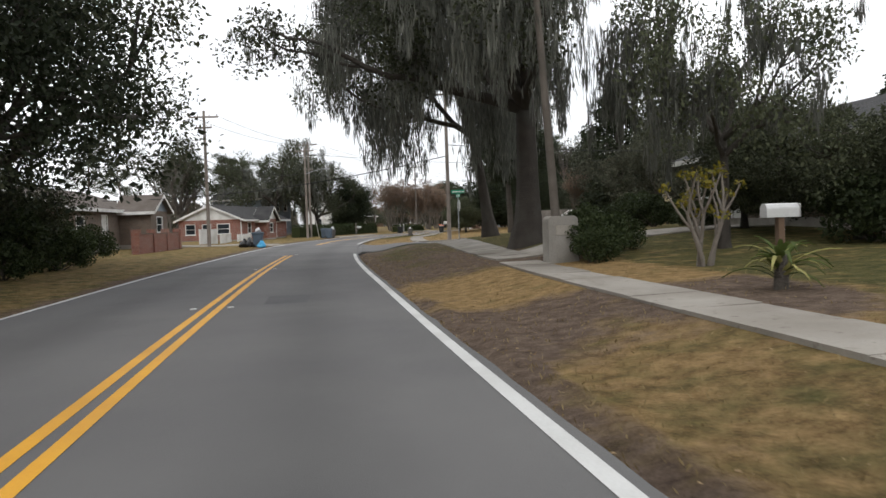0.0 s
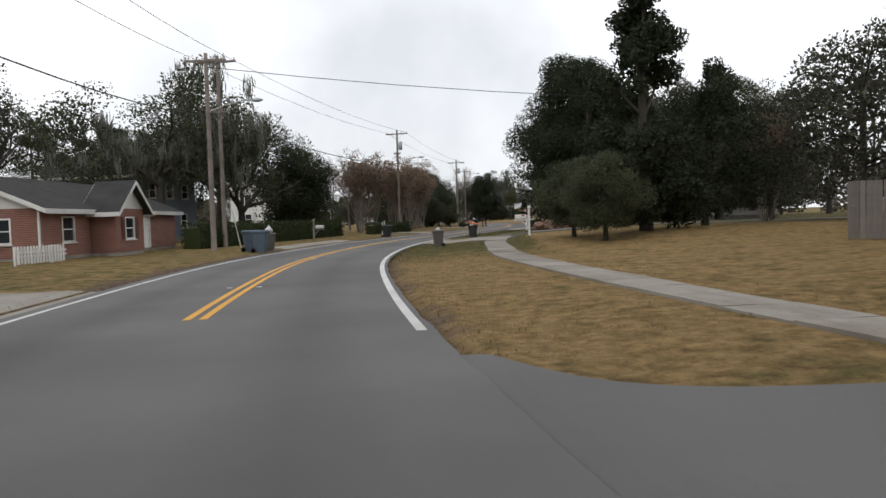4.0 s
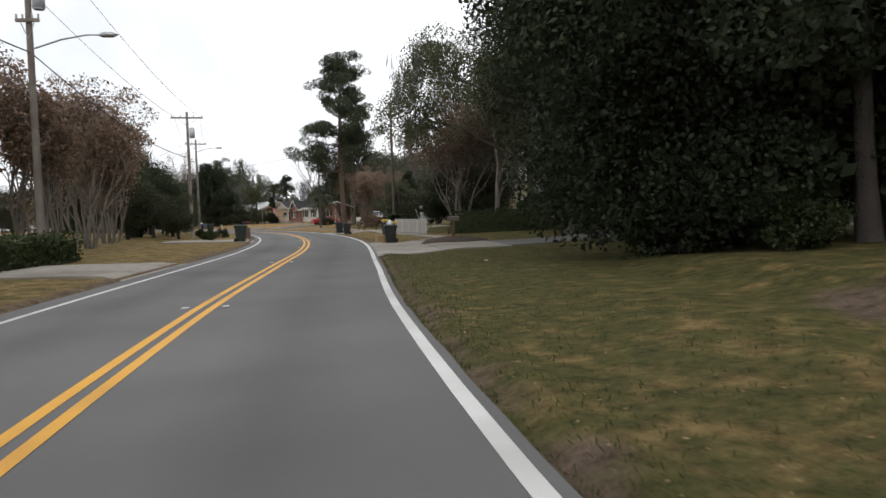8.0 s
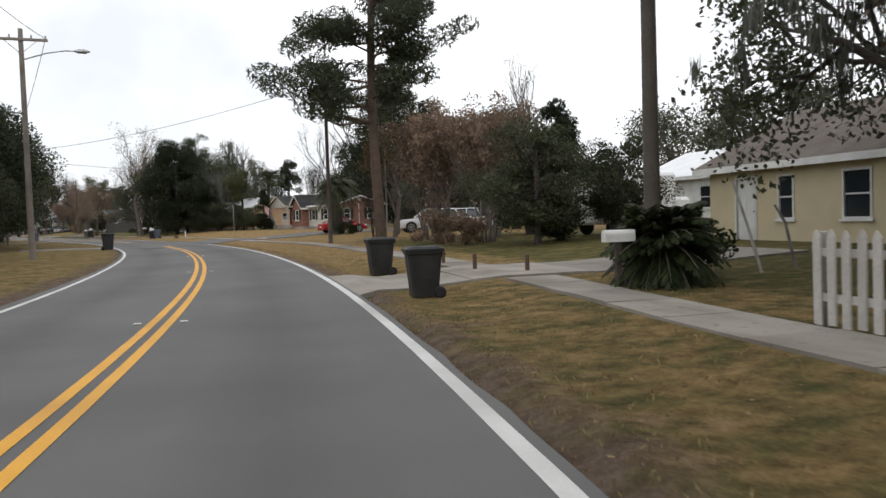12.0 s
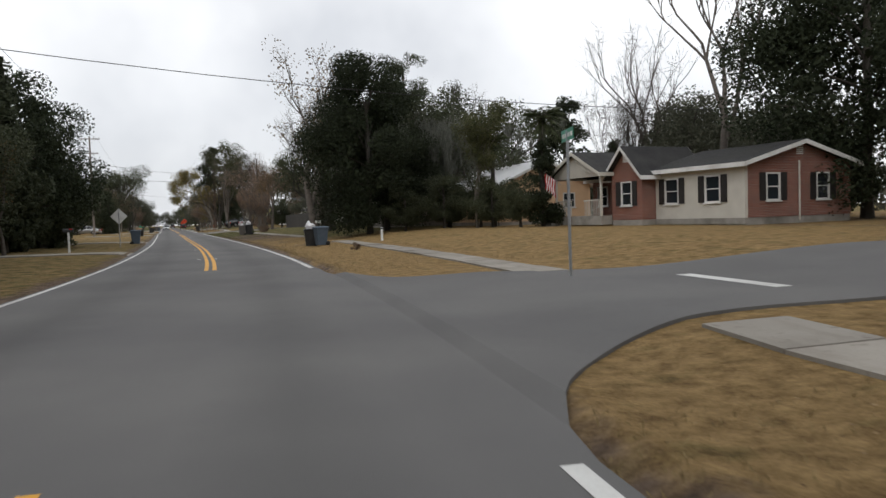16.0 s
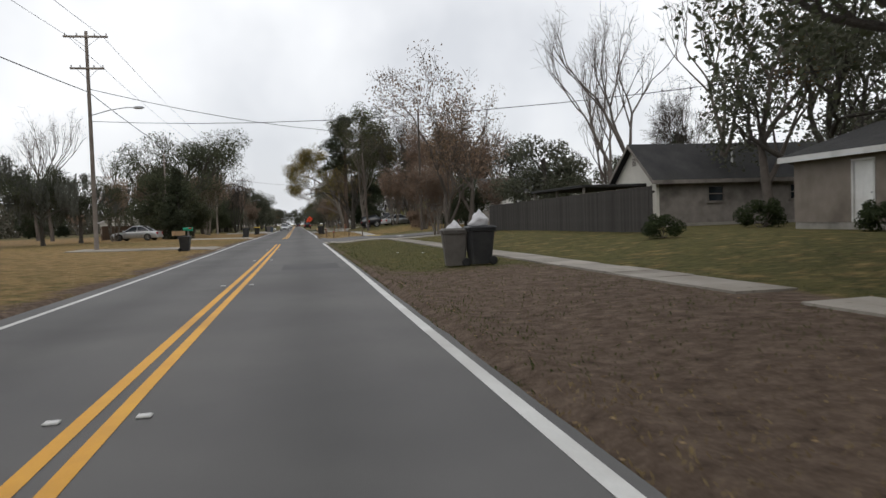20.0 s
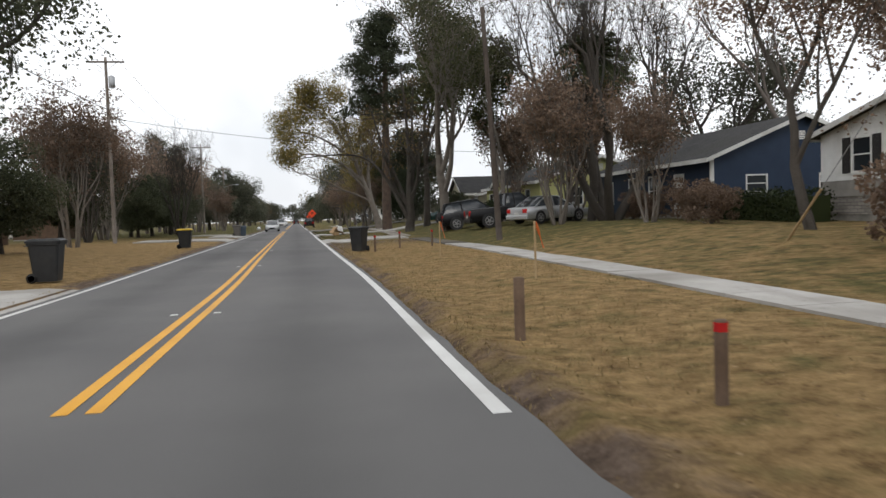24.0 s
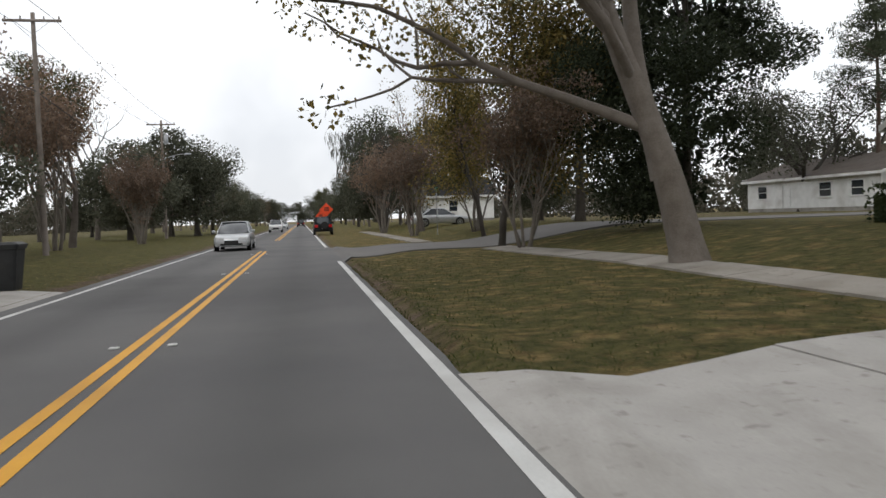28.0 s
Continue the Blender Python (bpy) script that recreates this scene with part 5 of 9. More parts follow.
def utility_pole(s, d, height, arms=((0.4, 2.4),), light=None, transformer=False, material=None, lean=(0, 0), turn=0, label="weathered wooden utility pole with crossarm", r=0.15):
    """arms: (metres below the top, length); light: (height, reach, turn) of a street lamp arm."""
    ob = thing("utility_pole", label, "utility pole", at(s, d, turn), "utility poles")
    material = material or WOOD_POLE
    top = Vector((lean[0], lean[1], height))
    base = Vector((0, 0, -0.3))
    mesh("pole", *tube([base.lerp(top, i / 6) for i in range(7)], [r * (1 - 0.35 * i / 6) for i in range(7)], 12), material, ob, shade=True)
    for down, ln in arms:
        c = base.lerp(top, (height - down + 0.3) / (height + 0.3))
        part("crossarm", bx(c.x - ln / 2, c.x + ln / 2, c.y - 0.17, c.y - 0.07, c.z - 0.06, c.z + 0.06, 0.01), material, ob)
        for k in (-0.46, -0.2, 0.2, 0.46):
            v, f = tube([Vector((c.x + k * ln, c.y - 0.12, c.z + 0.05 + h)) for h in (0, 0.06, 0.1, 0.16)], [0.02, 0.045, 0.03, 0.045], 6)
            mesh("insulator", v, f, PORCELAIN, ob, shade=True)
        for sg in (-1, 1):
            v, f = tube([Vector((c.x + sg * ln * 0.3, c.y - 0.13, c.z - 0.05)), Vector((c.x, c.y - 0.13, c.z - 0.65))], [0.015, 0.015], 4)
            mesh("brace", v, f, GALV, ob)
    if transformer:
        z = height - 2.2
        v, f = tube([Vector((0.36, 0, z + h)) for h in (0, 0.05, 0.8, 0.9)], [0.18, 0.22, 0.22, 0.1], 12)
        mesh("transformer", v, f, GALV, ob, shade=True)
    if light:
        h, reach, tw = light
        c = base.lerp(top, (h + 0.3) / (height + 0.3))
        w = Vector((math.cos(radians(tw)), math.sin(radians(tw)), 0))
        arm = [c, c + w * reach * 0.45 + Vector((0, 0, 0.35)), c + w * reach * 0.8 + Vector((0, 0, 0.5)), c + w * reach + Vector((0, 0, 0.5))]
        mesh("lamp_arm", *tube(arm, [0.035, 0.032, 0.03, 0.028], 8), GALV, ob, shade=True)
        e = arm[-1]
        head = [e - w * 0.05, e + w * 0.1, e + w * 0.4, e + w * 0.62]
        mesh("lamp_head", *tube(head, [0.04, 0.10, 0.11, 0.03], 8), GALV, ob, "grey street lamp head", shade=True)
    return ob


def lump(bm, x, y, z, rx, ry, rz, seed, rough=0.18):
    v = bmesh.ops.create_icosphere(bm, subdivisions=3, radius=1.0, matrix=Matrix.Identity(4))["verts"]
    for q in v:
        k = 1 + rough * noise.noise(q.co * 1.7 + Vector((seed * 3.1, 0, 0))) + rough * 0.5 * noise.noise(q.co * 4.3 + Vector((0, seed, 0)))
        q.co = Vector((q.co.x * rx * k, q.co.y * ry * k, max(q.co.z * rz * k, -rz * 0.75)))
        q.co += Vector((x, y, z + rz * 0.75))
    return bm


def bag(s, d, size, material, label, seed=1, up=0.0, flat=0.8):
    """A knotted plastic bag with pleats gathered towards the knot."""
    bm = lump(bmesh.new(), 0, 0, 0, size, size * 0.85, size * flat, seed, 0.42)
    top = max(v.co.z for v in bm.verts)
    for v in bm.verts:
        a = math.atan2(v.co.y, v.co.x)
        u = max(0.0, v.co.z / top)
        k = 1 + 0.10 * u * math.sin(9 * a + seed) - 0.25 * u * u
        v.co.x, v.co.y = v.co.x * k, v.co.y * k
        if u > 0.9:
            v.co.z += (u - 0.9) * size * 3.0
    ob = part("trash_bag", bm, material, shade=True)
    ob.matrix_basis = at(s, d, seed * 47, up)
    return tagged(ob, label, "trash bag", "trash bags")


BINS = {}


def bin_mesh(body, lid, open_lid=False, wide=1.0):
    ob = thing("wheeled_bin", "wheeled bin", "bin", None, "wheeled bins")
    bm = bmesh.new()
    w0, d0, w1, d1, h = 0.24 * wide, 0.27, 0.30 * wide, 0.36, 1.0
    ring = []
    for z, a, b in ((0.04, w0, d0), (0.5, (w0 + w1) / 2, (d0 + d1) / 2), (0.94, w1, d1), (0.95, w1 + 0.03, d1 + 0.03), (h, w1 + 0.03, d1 + 0.03)):
        ring.append([bm.verts.new((x * a, y * b, z)) for x, y in ((-1, -0.85), (-0.85, -1), (0.85, -1), (1, -0.85), (1, 0.85), (0.85, 1), (-0.85, 1), (-1, 0.85))])
    for i in range(len(ring) - 1):
        for k in range(8):
            bm.faces.new((ring[i][k], ring[i][(k + 1) % 8], ring[i + 1][(k + 1) % 8], ring[i + 1][k]))
    bm.faces.new(ring[0][::-1])
    part("body", bm, body, ob)
    bm = bmesh.new()
    a, b = w1 + 0.045, d1 + 0.05
    low = [bm.verts.new((x * a, y * b, h + 0.004)) for x, y in ((-1, -0.85), (-0.85, -1), (0.85, -1), (1, -0.85), (1, 0.9), (0.9, 1), (-0.9, 1), (-1, 0.9))]
    mid = [bm.verts.new((v.co.x, v.co.y, h + 0.05)) for v in low]
    top = [bm.verts.new((v.co.x * 0.8, v.co.y * 0.78, h + 0.10)) for v in low]
    for p, q in ((low, mid), (mid, top)):
        for k in range(8):
            bm.faces.new((p[k], p[(k + 1) % 8], q[(k + 1) % 8], q[k]))
    bm.faces.new(top)
    bm.faces.new(low[::-1])
    if open_lid:
        bmesh.ops.rotate(bm, verts=bm.verts, cent=(0, b, h), matrix=Matrix.Rotation(radians(-14), 3, "X"))
        bmesh.ops.translate(bm, verts=bm.verts, vec=(0, 0, 0.06))
    part("lid", bm, lid, ob)
    mesh("handle", *tube([Vector((x, 0.44, 0.93)) for x in (-0.22, -0.1, 0.1, 0.22)], [0.018] * 4, 6), body, ob, shade=True)
    for x in (-0.27 * wide, 0.27 * wide):
        mesh("wheel", *tube([Vector((x + q, 0.30, 0.13)) for q in (-0.03, -0.025, 0.025, 0.03)], [0.08, 0.125, 0.125, 0.08], 12), RUBBER, ob, shade=True)
    return ob


def wheeled_bin(s, d, turn, body, lid, label, open_lid=False, wide=1.0, scale=1.0, tilt=0.0):
    key = (body.name, lid.name, open_lid, wide)
    m = at(s, d, turn) @ pose(0, 0, 0, tilt) @ Matrix.Diagonal((scale, scale, scale, 1))
    if key not in BINS:
        BINS[key] = ob = bin_mesh(body, lid, open_lid, wide)
        ob.matrix_basis = m
        ob["key_scale"] = scale
    else:
        k = 1 / BINS[key]["key_scale"]
        ob = copy_thing(BINS[key], m @ Matrix.Diagonal((k, k, k, 1)))
    return tagged(ob, label)


def mailbox(s, d, turn, post_mat, box_mat, label, style="plain", height=1.05):
    ob = thing("mailbox", label, "mailbox", at(s, d, turn), "roadside mailboxes")
    for y in ((-0.16, 0.16) if style == "double" else (0.0,)):
        part("post", bx(-0.05, 0.05, y - 0.05, y + 0.05, -0.2, height + (0.35 if style == "cross" else 0), 0.008), post_mat, ob)
    if style == "double":
        part("platform", bx(-0.3, 0.3, -0.26, 0.26, height - 0.045, height - 0.004, 0.006), post_mat, ob)
    if style == "cross":
        part("arm", bx(-0.75, 0.12, -0.045, 0.045, height - 0.22, height - 0.13, 0.006), post_mat, ob)
        mesh("brace", *tube([Vector((-0.4, 0, height - 0.2)), Vector((-0.03, 0, height - 0.6))], [0.035, 0.035], 4), post_mat, ob)
        lump_bm = bmesh.new()
        bmesh.ops.create_icosphere(lump_bm, subdivisions=2, radius=0.085, matrix=Matrix.Translation((0, 0, height + 0.42)))
        part("finial", lump_bm, post_mat, ob, shade=True)
    bm = bmesh.new()
    off = -0.42 if style == "cross" else 0.0
    prof = [(-0.085, 0), (0.085, 0), (0.085, 0.12)] + [(0.085 * math.cos(a), 0.12 + 0.085 * math.sin(a)) for a in np.linspace(0.3, math.pi - 0.3, 6)] + [(-0.085, 0.12)]
    ends = []
    for x in (-0.26, 0.26):
        ends.append([bm.verts.new((off + x, y, height + z - (0.12 if style == "cross" else 0))) for y, z in prof])
    n = len(prof)
    for k in range(n):
        bm.faces.new((ends[0][k], ends[0][(k + 1) % n], ends[1][(k + 1) % n], ends[1][k]))
    bm.faces.new(ends[0])
    bm.faces.new(ends[1][::-1])
    part("box", bm, box_mat, ob)
    z0 = height - (0.12 if style == "cross" else 0)
    part("door", bx(off - 0.285, off - 0.262, -0.09, 0.09, z0 - 0.005, z0 + 0.2, 0.01), box_mat, ob)
    part("flag", bx(off + 0.05, off + 0.2, -0.1, -0.09, z0 + 0.12, z0 + 0.19), TAIL_LIGHT, ob, "small red flag")
    return ob


def post(s, d, h, r, material, label, name="post", lean=0.0, cap=None):
    ob = mesh(name, *tube([Vector((0, 0, -0.2)), Vector((lean * 0.5, 0, h * 0.5)), Vector((lean, 0, h - 0.01)), Vector((lean, 0, h))], [r, r, r, r * 0.7], 10), material, shade=True)
    if cap:
        mesh("band", *tube([Vector((lean, 0, h * 0.86)), Vector((lean, 0, h * 0.97))], [r * 1.06, r * 1.06], 10), cap, ob, "coloured band near the top")
    ob.matrix_basis = at(s, d)
    return tagged(ob, label, "post", "roadside posts")


def street_sign(s, d, turn, label, stop=False, blades=2, height=2.9, diamond=None, bars=True):
    ob = thing("street_sign", label, "sign", at(s, d, turn))
    mesh("post", *tube([Vector((0, 0, -0.2)), Vector((0, 0, height))], [0.03, 0.03], 8), GALV, ob)
    if stop:
        bm = bmesh.new()
        bmesh.ops.create_cone(bm, cap_ends=True, segments=8, radius1=0.40, radius2=0.40, depth=0.006, matrix=Matrix.Translation((0, -0.04, height - 0.75)) @ Matrix.Rotation(radians(90), 4, "X") @ Matrix.Rotation(radians(22.5), 4, "Z"))
        part("octagon", bm, SIGN_BACK, ob, "bare metal back of an octagonal sign")
    for k in range(blades):
        q = part("blade", bx(-0.45, 0.45, -0.006, 0.006, height - 0.2 + 0.26 * k, height + 0.03 + 0.26 * k, 0.002), SIGN_GREEN, ob, "green street name blade")
        for j, x in enumerate((-0.33, -0.12, 0.1, 0.3)):
            for sg in (-1, 1):
                part("lettering", bx(x - 0.08, x + 0.07, sg * 0.008 - 0.001, sg * 0.008 + 0.001, height - 0.13 + 0.26 * k, height - 0.05 + 0.26 * k), WHITE_PAINT, q)
        if k == 1:
            q.matrix_basis = pose(0, 0, 0, 0, 0, 62)
    if diamond:
        size, material = diamond
        bm = box(bmesh.new(), -size / 2, size / 2, -0.004, 0.004, -size / 2, size / 2, 0.003)
        bmesh.ops.transform(bm, matrix=Matrix.Translation((0, -0.05, height - size * 0.72)) @ Matrix.Rotation(radians(45), 4, "Y"), verts=bm.verts)
        q = part("diamond", bm, material, ob)
        if bars:
            for z in (-0.14, 0.04, 0.2):
                part("lettering", bx(-0.3, 0.3, -0.062, -0.058, height - size * 0.72 + z, height - size * 0.72 + z + 0.1), BLACK_PLASTIC, q)
    return ob


def picket_fence(s0, d0, s1, d1, height, material, label, gap=0.155, width=0.085, name="picket_fence", solid=False):
    a, b = P(s0, d0), P(s1, d1)
    run = b - a
    ln = math.hypot(run.x, run.y)
    ob = thing(name, label, "fence", pose(a.x, a.y, a.z, 0, 0, math.degrees(math.atan2(run.y, run.x))))
    rise = run.z / ln
    shared = None
    n = int(ln / gap)
    me = bpy.data.meshes.new("picket")
    bm = bmesh.new()
    if solid:
        box(bm, 0, gap - 0.008, -0.012, 0.012, 0.03, height, 0.003)
    else:
        v = [bm.verts.new(q) for q in ((0, -0.012, 0.06), (width, -0.012, 0.06), (width, -0.012, height - 0.07), (width / 2, -0.012, height), (0, -0.012, height - 0.07))]
        f = bm.faces.new(v)
        r = bmesh.ops.extrude_face_region(bm, geom=[f])
        bmesh.ops.translate(bm, verts=[e for e in r["geom"] if isinstance(e, bmesh.types.BMVert)], vec=(0, 0.024, 0))
        bmesh.ops.recalc_face_normals(bm, faces=bm.faces)
    bm.to_mesh(me)
    bm.free()
    me.materials.append(material)
    rnd = random.Random(int(s0 * 10))
    for i in range(n):
        q = new("picket", me)
        q.parent = ob
        q.matrix_basis = pose(i * gap, 0, i * gap * rise + rnd.uniform(-0.012, 0.012), 0, rnd.uniform(-0.8, 0.8), 0)
    for z in (0.3, height - 0.28):
        bm = bx(0, ln, 0.014, 0.052, z, z + 0.085, 0.004)
        for v in bm.verts:
            v.co.z += v.co.x * rise
        part("rail", bm, material, ob)
    for i in range(int(ln / 2.4) + 1):
        x = min(ln, i * 2.4)
        part("post", bx(x - 0.045, x + 0.045, 0.055, 0.145, x * rise - 0.1, x * rise + height - 0.02, 0.006), material, ob)
    return ob


# ---------------------------------------------------------------- houses
def wall(name, length, height, holes, material, parent, m, thick=0.16):
    """A wall with openings (x0, x1, z0, z1); m sets its start, its way and its inside."""
    xs = sorted({0.0, length, *[h[0] for h in holes], *[h[1] for h in holes]})
    bm = bmesh.new()
    for a, b in zip(xs, xs[1:]):
        zs = [0.0]
        for h in sorted(holes, key=lambda h: h[2]):
            if h[0] <= a + 1e-6 and h[1] >= b - 1e-6:
                zs += [h[2], h[3]]
        zs.append(height)
        for z0, z1 in zip(zs[::2], zs[1::2]):
            if z1 - z0 > 1e-3:
                box(bm, a, b, 0, thick, z0, z1)
    bmesh.ops.remove_doubles(bm, verts=bm.verts, dist=1e-4)
    bmesh.ops.transform(bm, matrix=m, verts=bm.verts)
    return part(name, bm, material, parent)


def bar(bm, m, *b):
    tmp = box(bmesh.new(), *b)
    bmesh.ops.transform(tmp, matrix=m, verts=tmp.verts)
    me = bpy.data.meshes.new("tmp")
    tmp.to_mesh(me)
    tmp.free()
    bm.from_mesh(me)
    bpy.data.meshes.remove(me)


def window(parent, m, x0, x1, z0, z1, trim, shutter=None, awning=None, mullion=1, screen=False):
    bm = bmesh.new()
    w = 0.07
    for b in ((x0, x1, -0.03, 0.1, z0, z0 + w), (x0, x1, -0.03, 0.1, z1 - w, z1), (x0, x0 + w, -0.03, 0.1, z0 + w, z1 - w), (x1 - w, x1, -0.03, 0.1, z0 + w, z1 - w), (x0 + w, x1 - w, 0.0, 0.06, (z0 + z1) / 2 - 0.025, (z0 + z1) / 2 + 0.025)):
        bar(bm, m, *b)
    for k in range(1, mullion):
        x = x0 + (x1 - x0) * k / mullion
        bar(bm, m, x - 0.03, x + 0.03, 0.0, 0.07, z0 + w, z1 - w)
    ob = part("window", bm, trim, parent)
    bm = bmesh.new()
    bar(bm, m, x0 + w, x1 - w, 0.045, 0.055, z0 + w, (z0 + z1) / 2 - 0.025)
    part("pane", bm, GLASS, ob)
    bm = bmesh.new()
    bar(bm, m, x0 + w, x1 - w, 0.03, 0.04, (z0 + z1) / 2 + 0.025, z1 - w)
    part("pane", bm, GLASS, ob)
    bm = bmesh.new()
    bar(bm, m, x0 - 0.06, x1 + 0.06, -0.09, 0.0, z0 - 0.06, z0)
    part("sill", bm, trim, ob)
    if shutter:
        for a in (x0 - 0.42, x1 + 0.04):
            bm = bmesh.new()
            bar(bm, m, a, a + 0.38, -0.04, -0.003, z0, z1)
            for k in range(int((z1 - z0 - 0.1) / 0.075)):
                bar(bm, m, a + 0.05, a + 0.33, -0.052, -0.04, z0 + 0.06 + k * 0.075, z0 + 0.105 + k * 0.075)
            part("shutter", bm, shutter, parent)
    if awning:
        bm = bmesh.new()
        n, rows_ = 14, []
        for k in range(n + 1):
            x = x0 - 0.1 + (x1 - x0 + 0.2) * k / n
            e = 0.022 if k % 2 else 0.0
            rows_.append([bm.verts.new(m @ Vector(q)) for q in ((x, -0.02, z1 + 0.1 + e), (x, -0.62, z1 - 0.38 + e), (x, -0.62, z1 - 0.45), (x, -0.60, z1 - 0.45), (x, -0.60, z1 - 0.40 + e), (x, -0.02, z1 + 0.075 + e))])
        for a, b in zip(rows_, rows_[1:]):
            for i in range(6):
                bm.faces.new((a[i], b[i], b[(i + 1) % 6], a[(i + 1) % 6]))
        bm.faces.new(rows_[0])
        bm.faces.new(rows_[-1][::-1])
        part("awning", bm, awning, parent, "white slatted metal awning")
    return ob


def door_leaf(parent, m, x0, x1, z1, material, trim):
    bm = bmesh.new()
    for b in ((x0 - 0.08, x0, -0.03, 0.12, 0, z1 + 0.08), (x1, x1 + 0.08, -0.03, 0.12, 0, z1 + 0.08), (x0, x1, -0.03, 0.12, z1, z1 + 0.08)):
        bar(bm, m, *b)
    ob = part("door_frame", bm, trim, parent)
    bm = bmesh.new()
    bar(bm, m, x0, x1, 0.05, 0.1, 0.01, z1)
    for z in (0.2, 0.85, 1.45):
        for a, b in ((x0 + 0.12, (x0 + x1) / 2 - 0.05), ((x0 + x1) / 2 + 0.05, x1 - 0.12)):
            if z + 0.5 < z1:
                bar(bm, m, a, b, 0.04, 0.05, z, z + 0.48)
    d = part("door", bm, material, ob)
    bm = bmesh.new()
    bar(bm, m, x1 - 0.12, x1 - 0.06, -0.01, 0.05, 0.95, 1.01)
    part("handle", bm, GALV, d)


def roof_slab(bm, quad, thick):
    """A sloping slab from its four upper corners."""
    top = [bm.verts.new(q) for q in quad]
    low = [bm.verts.new(Vector(q) - Vector((0, 0, thick))) for q in quad]
    bm.faces.new(top)
    bm.faces.new(low[::-1])
    for i in range(4):
        bm.faces.new((top[i], low[i], low[(i + 1) % 4], top[(i + 1) % 4]))


def gable_roof(parent, x0, x1, y0, y1, z, rise, axis, material, trim, gable, over=0.4, vent=True):
    """A pitched roof over a block; the gables close its two ends."""
    m = Matrix.Identity(4)
    if axis == "y":
        m = Matrix(((0, 1, 0, 0), (1, 0, 0, 0), (0, 0, 1, 0), (0, 0, 0, 1)))
        x0, x1, y0, y1 = y0, y1, x0, x1
    yc, half = (y0 + y1) / 2, (y1 - y0) / 2
    k = rise / half
    e = z - over * k
    bm = bmesh.new()
    roof_slab(bm, [(x0 - over, y0 - over, e + 0.14), (x1 + over, y0 - over, e + 0.14), (x1 + over, yc, z + rise + 0.14), (x0 - over, yc, z + rise + 0.14)], 0.12)
    roof_slab(bm, [(x0 - over, yc, z + rise + 0.14), (x1 + over, yc, z + rise + 0.14), (x1 + over, y1 + over, e + 0.14), (x0 - over, y1 + over, e + 0.14)], 0.12)
    bmesh.ops.transform(bm, matrix=m, verts=bm.verts)
    part("roof", bm, material, parent)
    for x, s in ((x0, -1), (x1, 1)):
        bm = bmesh.new()
        a = [bm.verts.new((x, y, h)) for y, h in ((y0, z), (y1, z), (yc, z + rise))]
        b = [bm.verts.new((x - s * 0.16, v.co.y, v.co.z)) for v in a]
        bm.faces.new(a)
        bm.faces.new(b[::-1])
        for i in range(3):
            bm.faces.new((a[i], b[i], b[(i + 1) % 3], a[(i + 1) % 3]))
        bmesh.ops.transform(bm, matrix=m, verts=bm.verts)
        g = part("gable", bm, gable, parent)
        if vent and rise > 0.9:
            bm = bmesh.new()
            for q in range(5):
                bar(bm, m, min(x + s * 0.005, x + s * 0.03), max(x + s * 0.005, x + s * 0.03), yc - 0.22, yc + 0.22, z + rise * 0.42 + q * 0.09, z + rise * 0.42 + q * 0.09 + 0.06)
            part("vent", bm, trim, g)
        # rake boards
        for ya, yb in ((y0 - over, yc), (y1 + over, yc)):
            bm = bmesh.new()
            xo = x + s * (over + 0.015)
            qs = [(xo, ya, e + 0.13), (xo, yb, z + rise + 0.13), (xo, yb, z + rise - 0.07), (xo, ya, e - 0.07)]
            va = [bm.verts.new(q) for q in qs]
            vb = [bm.verts.new((q[0] - s * 0.04, q[1], q[2])) for q in qs]
            bm.faces.new(va)
            bm.faces.new(vb[::-1])
            for i in range(4):
                bm.faces.new((va[i], vb[i], vb[(i + 1) % 4], va[(i + 1) % 4]))
            bmesh.ops.transform(bm, matrix=m, verts=bm.verts)
            part("rake_board", bm, trim, parent)
    for y, s in ((y0 - over, -1), (y1 + over, 1)):
        bm = bmesh.new()
        bar(bm, m, x0 - over, x1 + over, min(y, y + s * 0.03), max(y, y + s * 0.03), e - 0.08, e + 0.13)
        part("fascia", bm, trim, parent)


def wall_frame(k, x0, y0, x1, y1, z0=0.0):
    """Start, way and inside of wall k: 0 front, 1 right, 2 back, 3 left."""
    o, u, v = (((x0, y0), (1, 0), (0, 1)), ((x1, y0), (0, 1), (-1, 0)), ((x1, y1), (-1, 0), (0, -1)), ((x0, y1), (0, -1), (1, 0)))[k]
    return Matrix(((u[0], v[0], 0, o[0]), (u[1], v[1], 0, o[1]), (0, 0, 1, z0), (0, 0, 0, 1)))


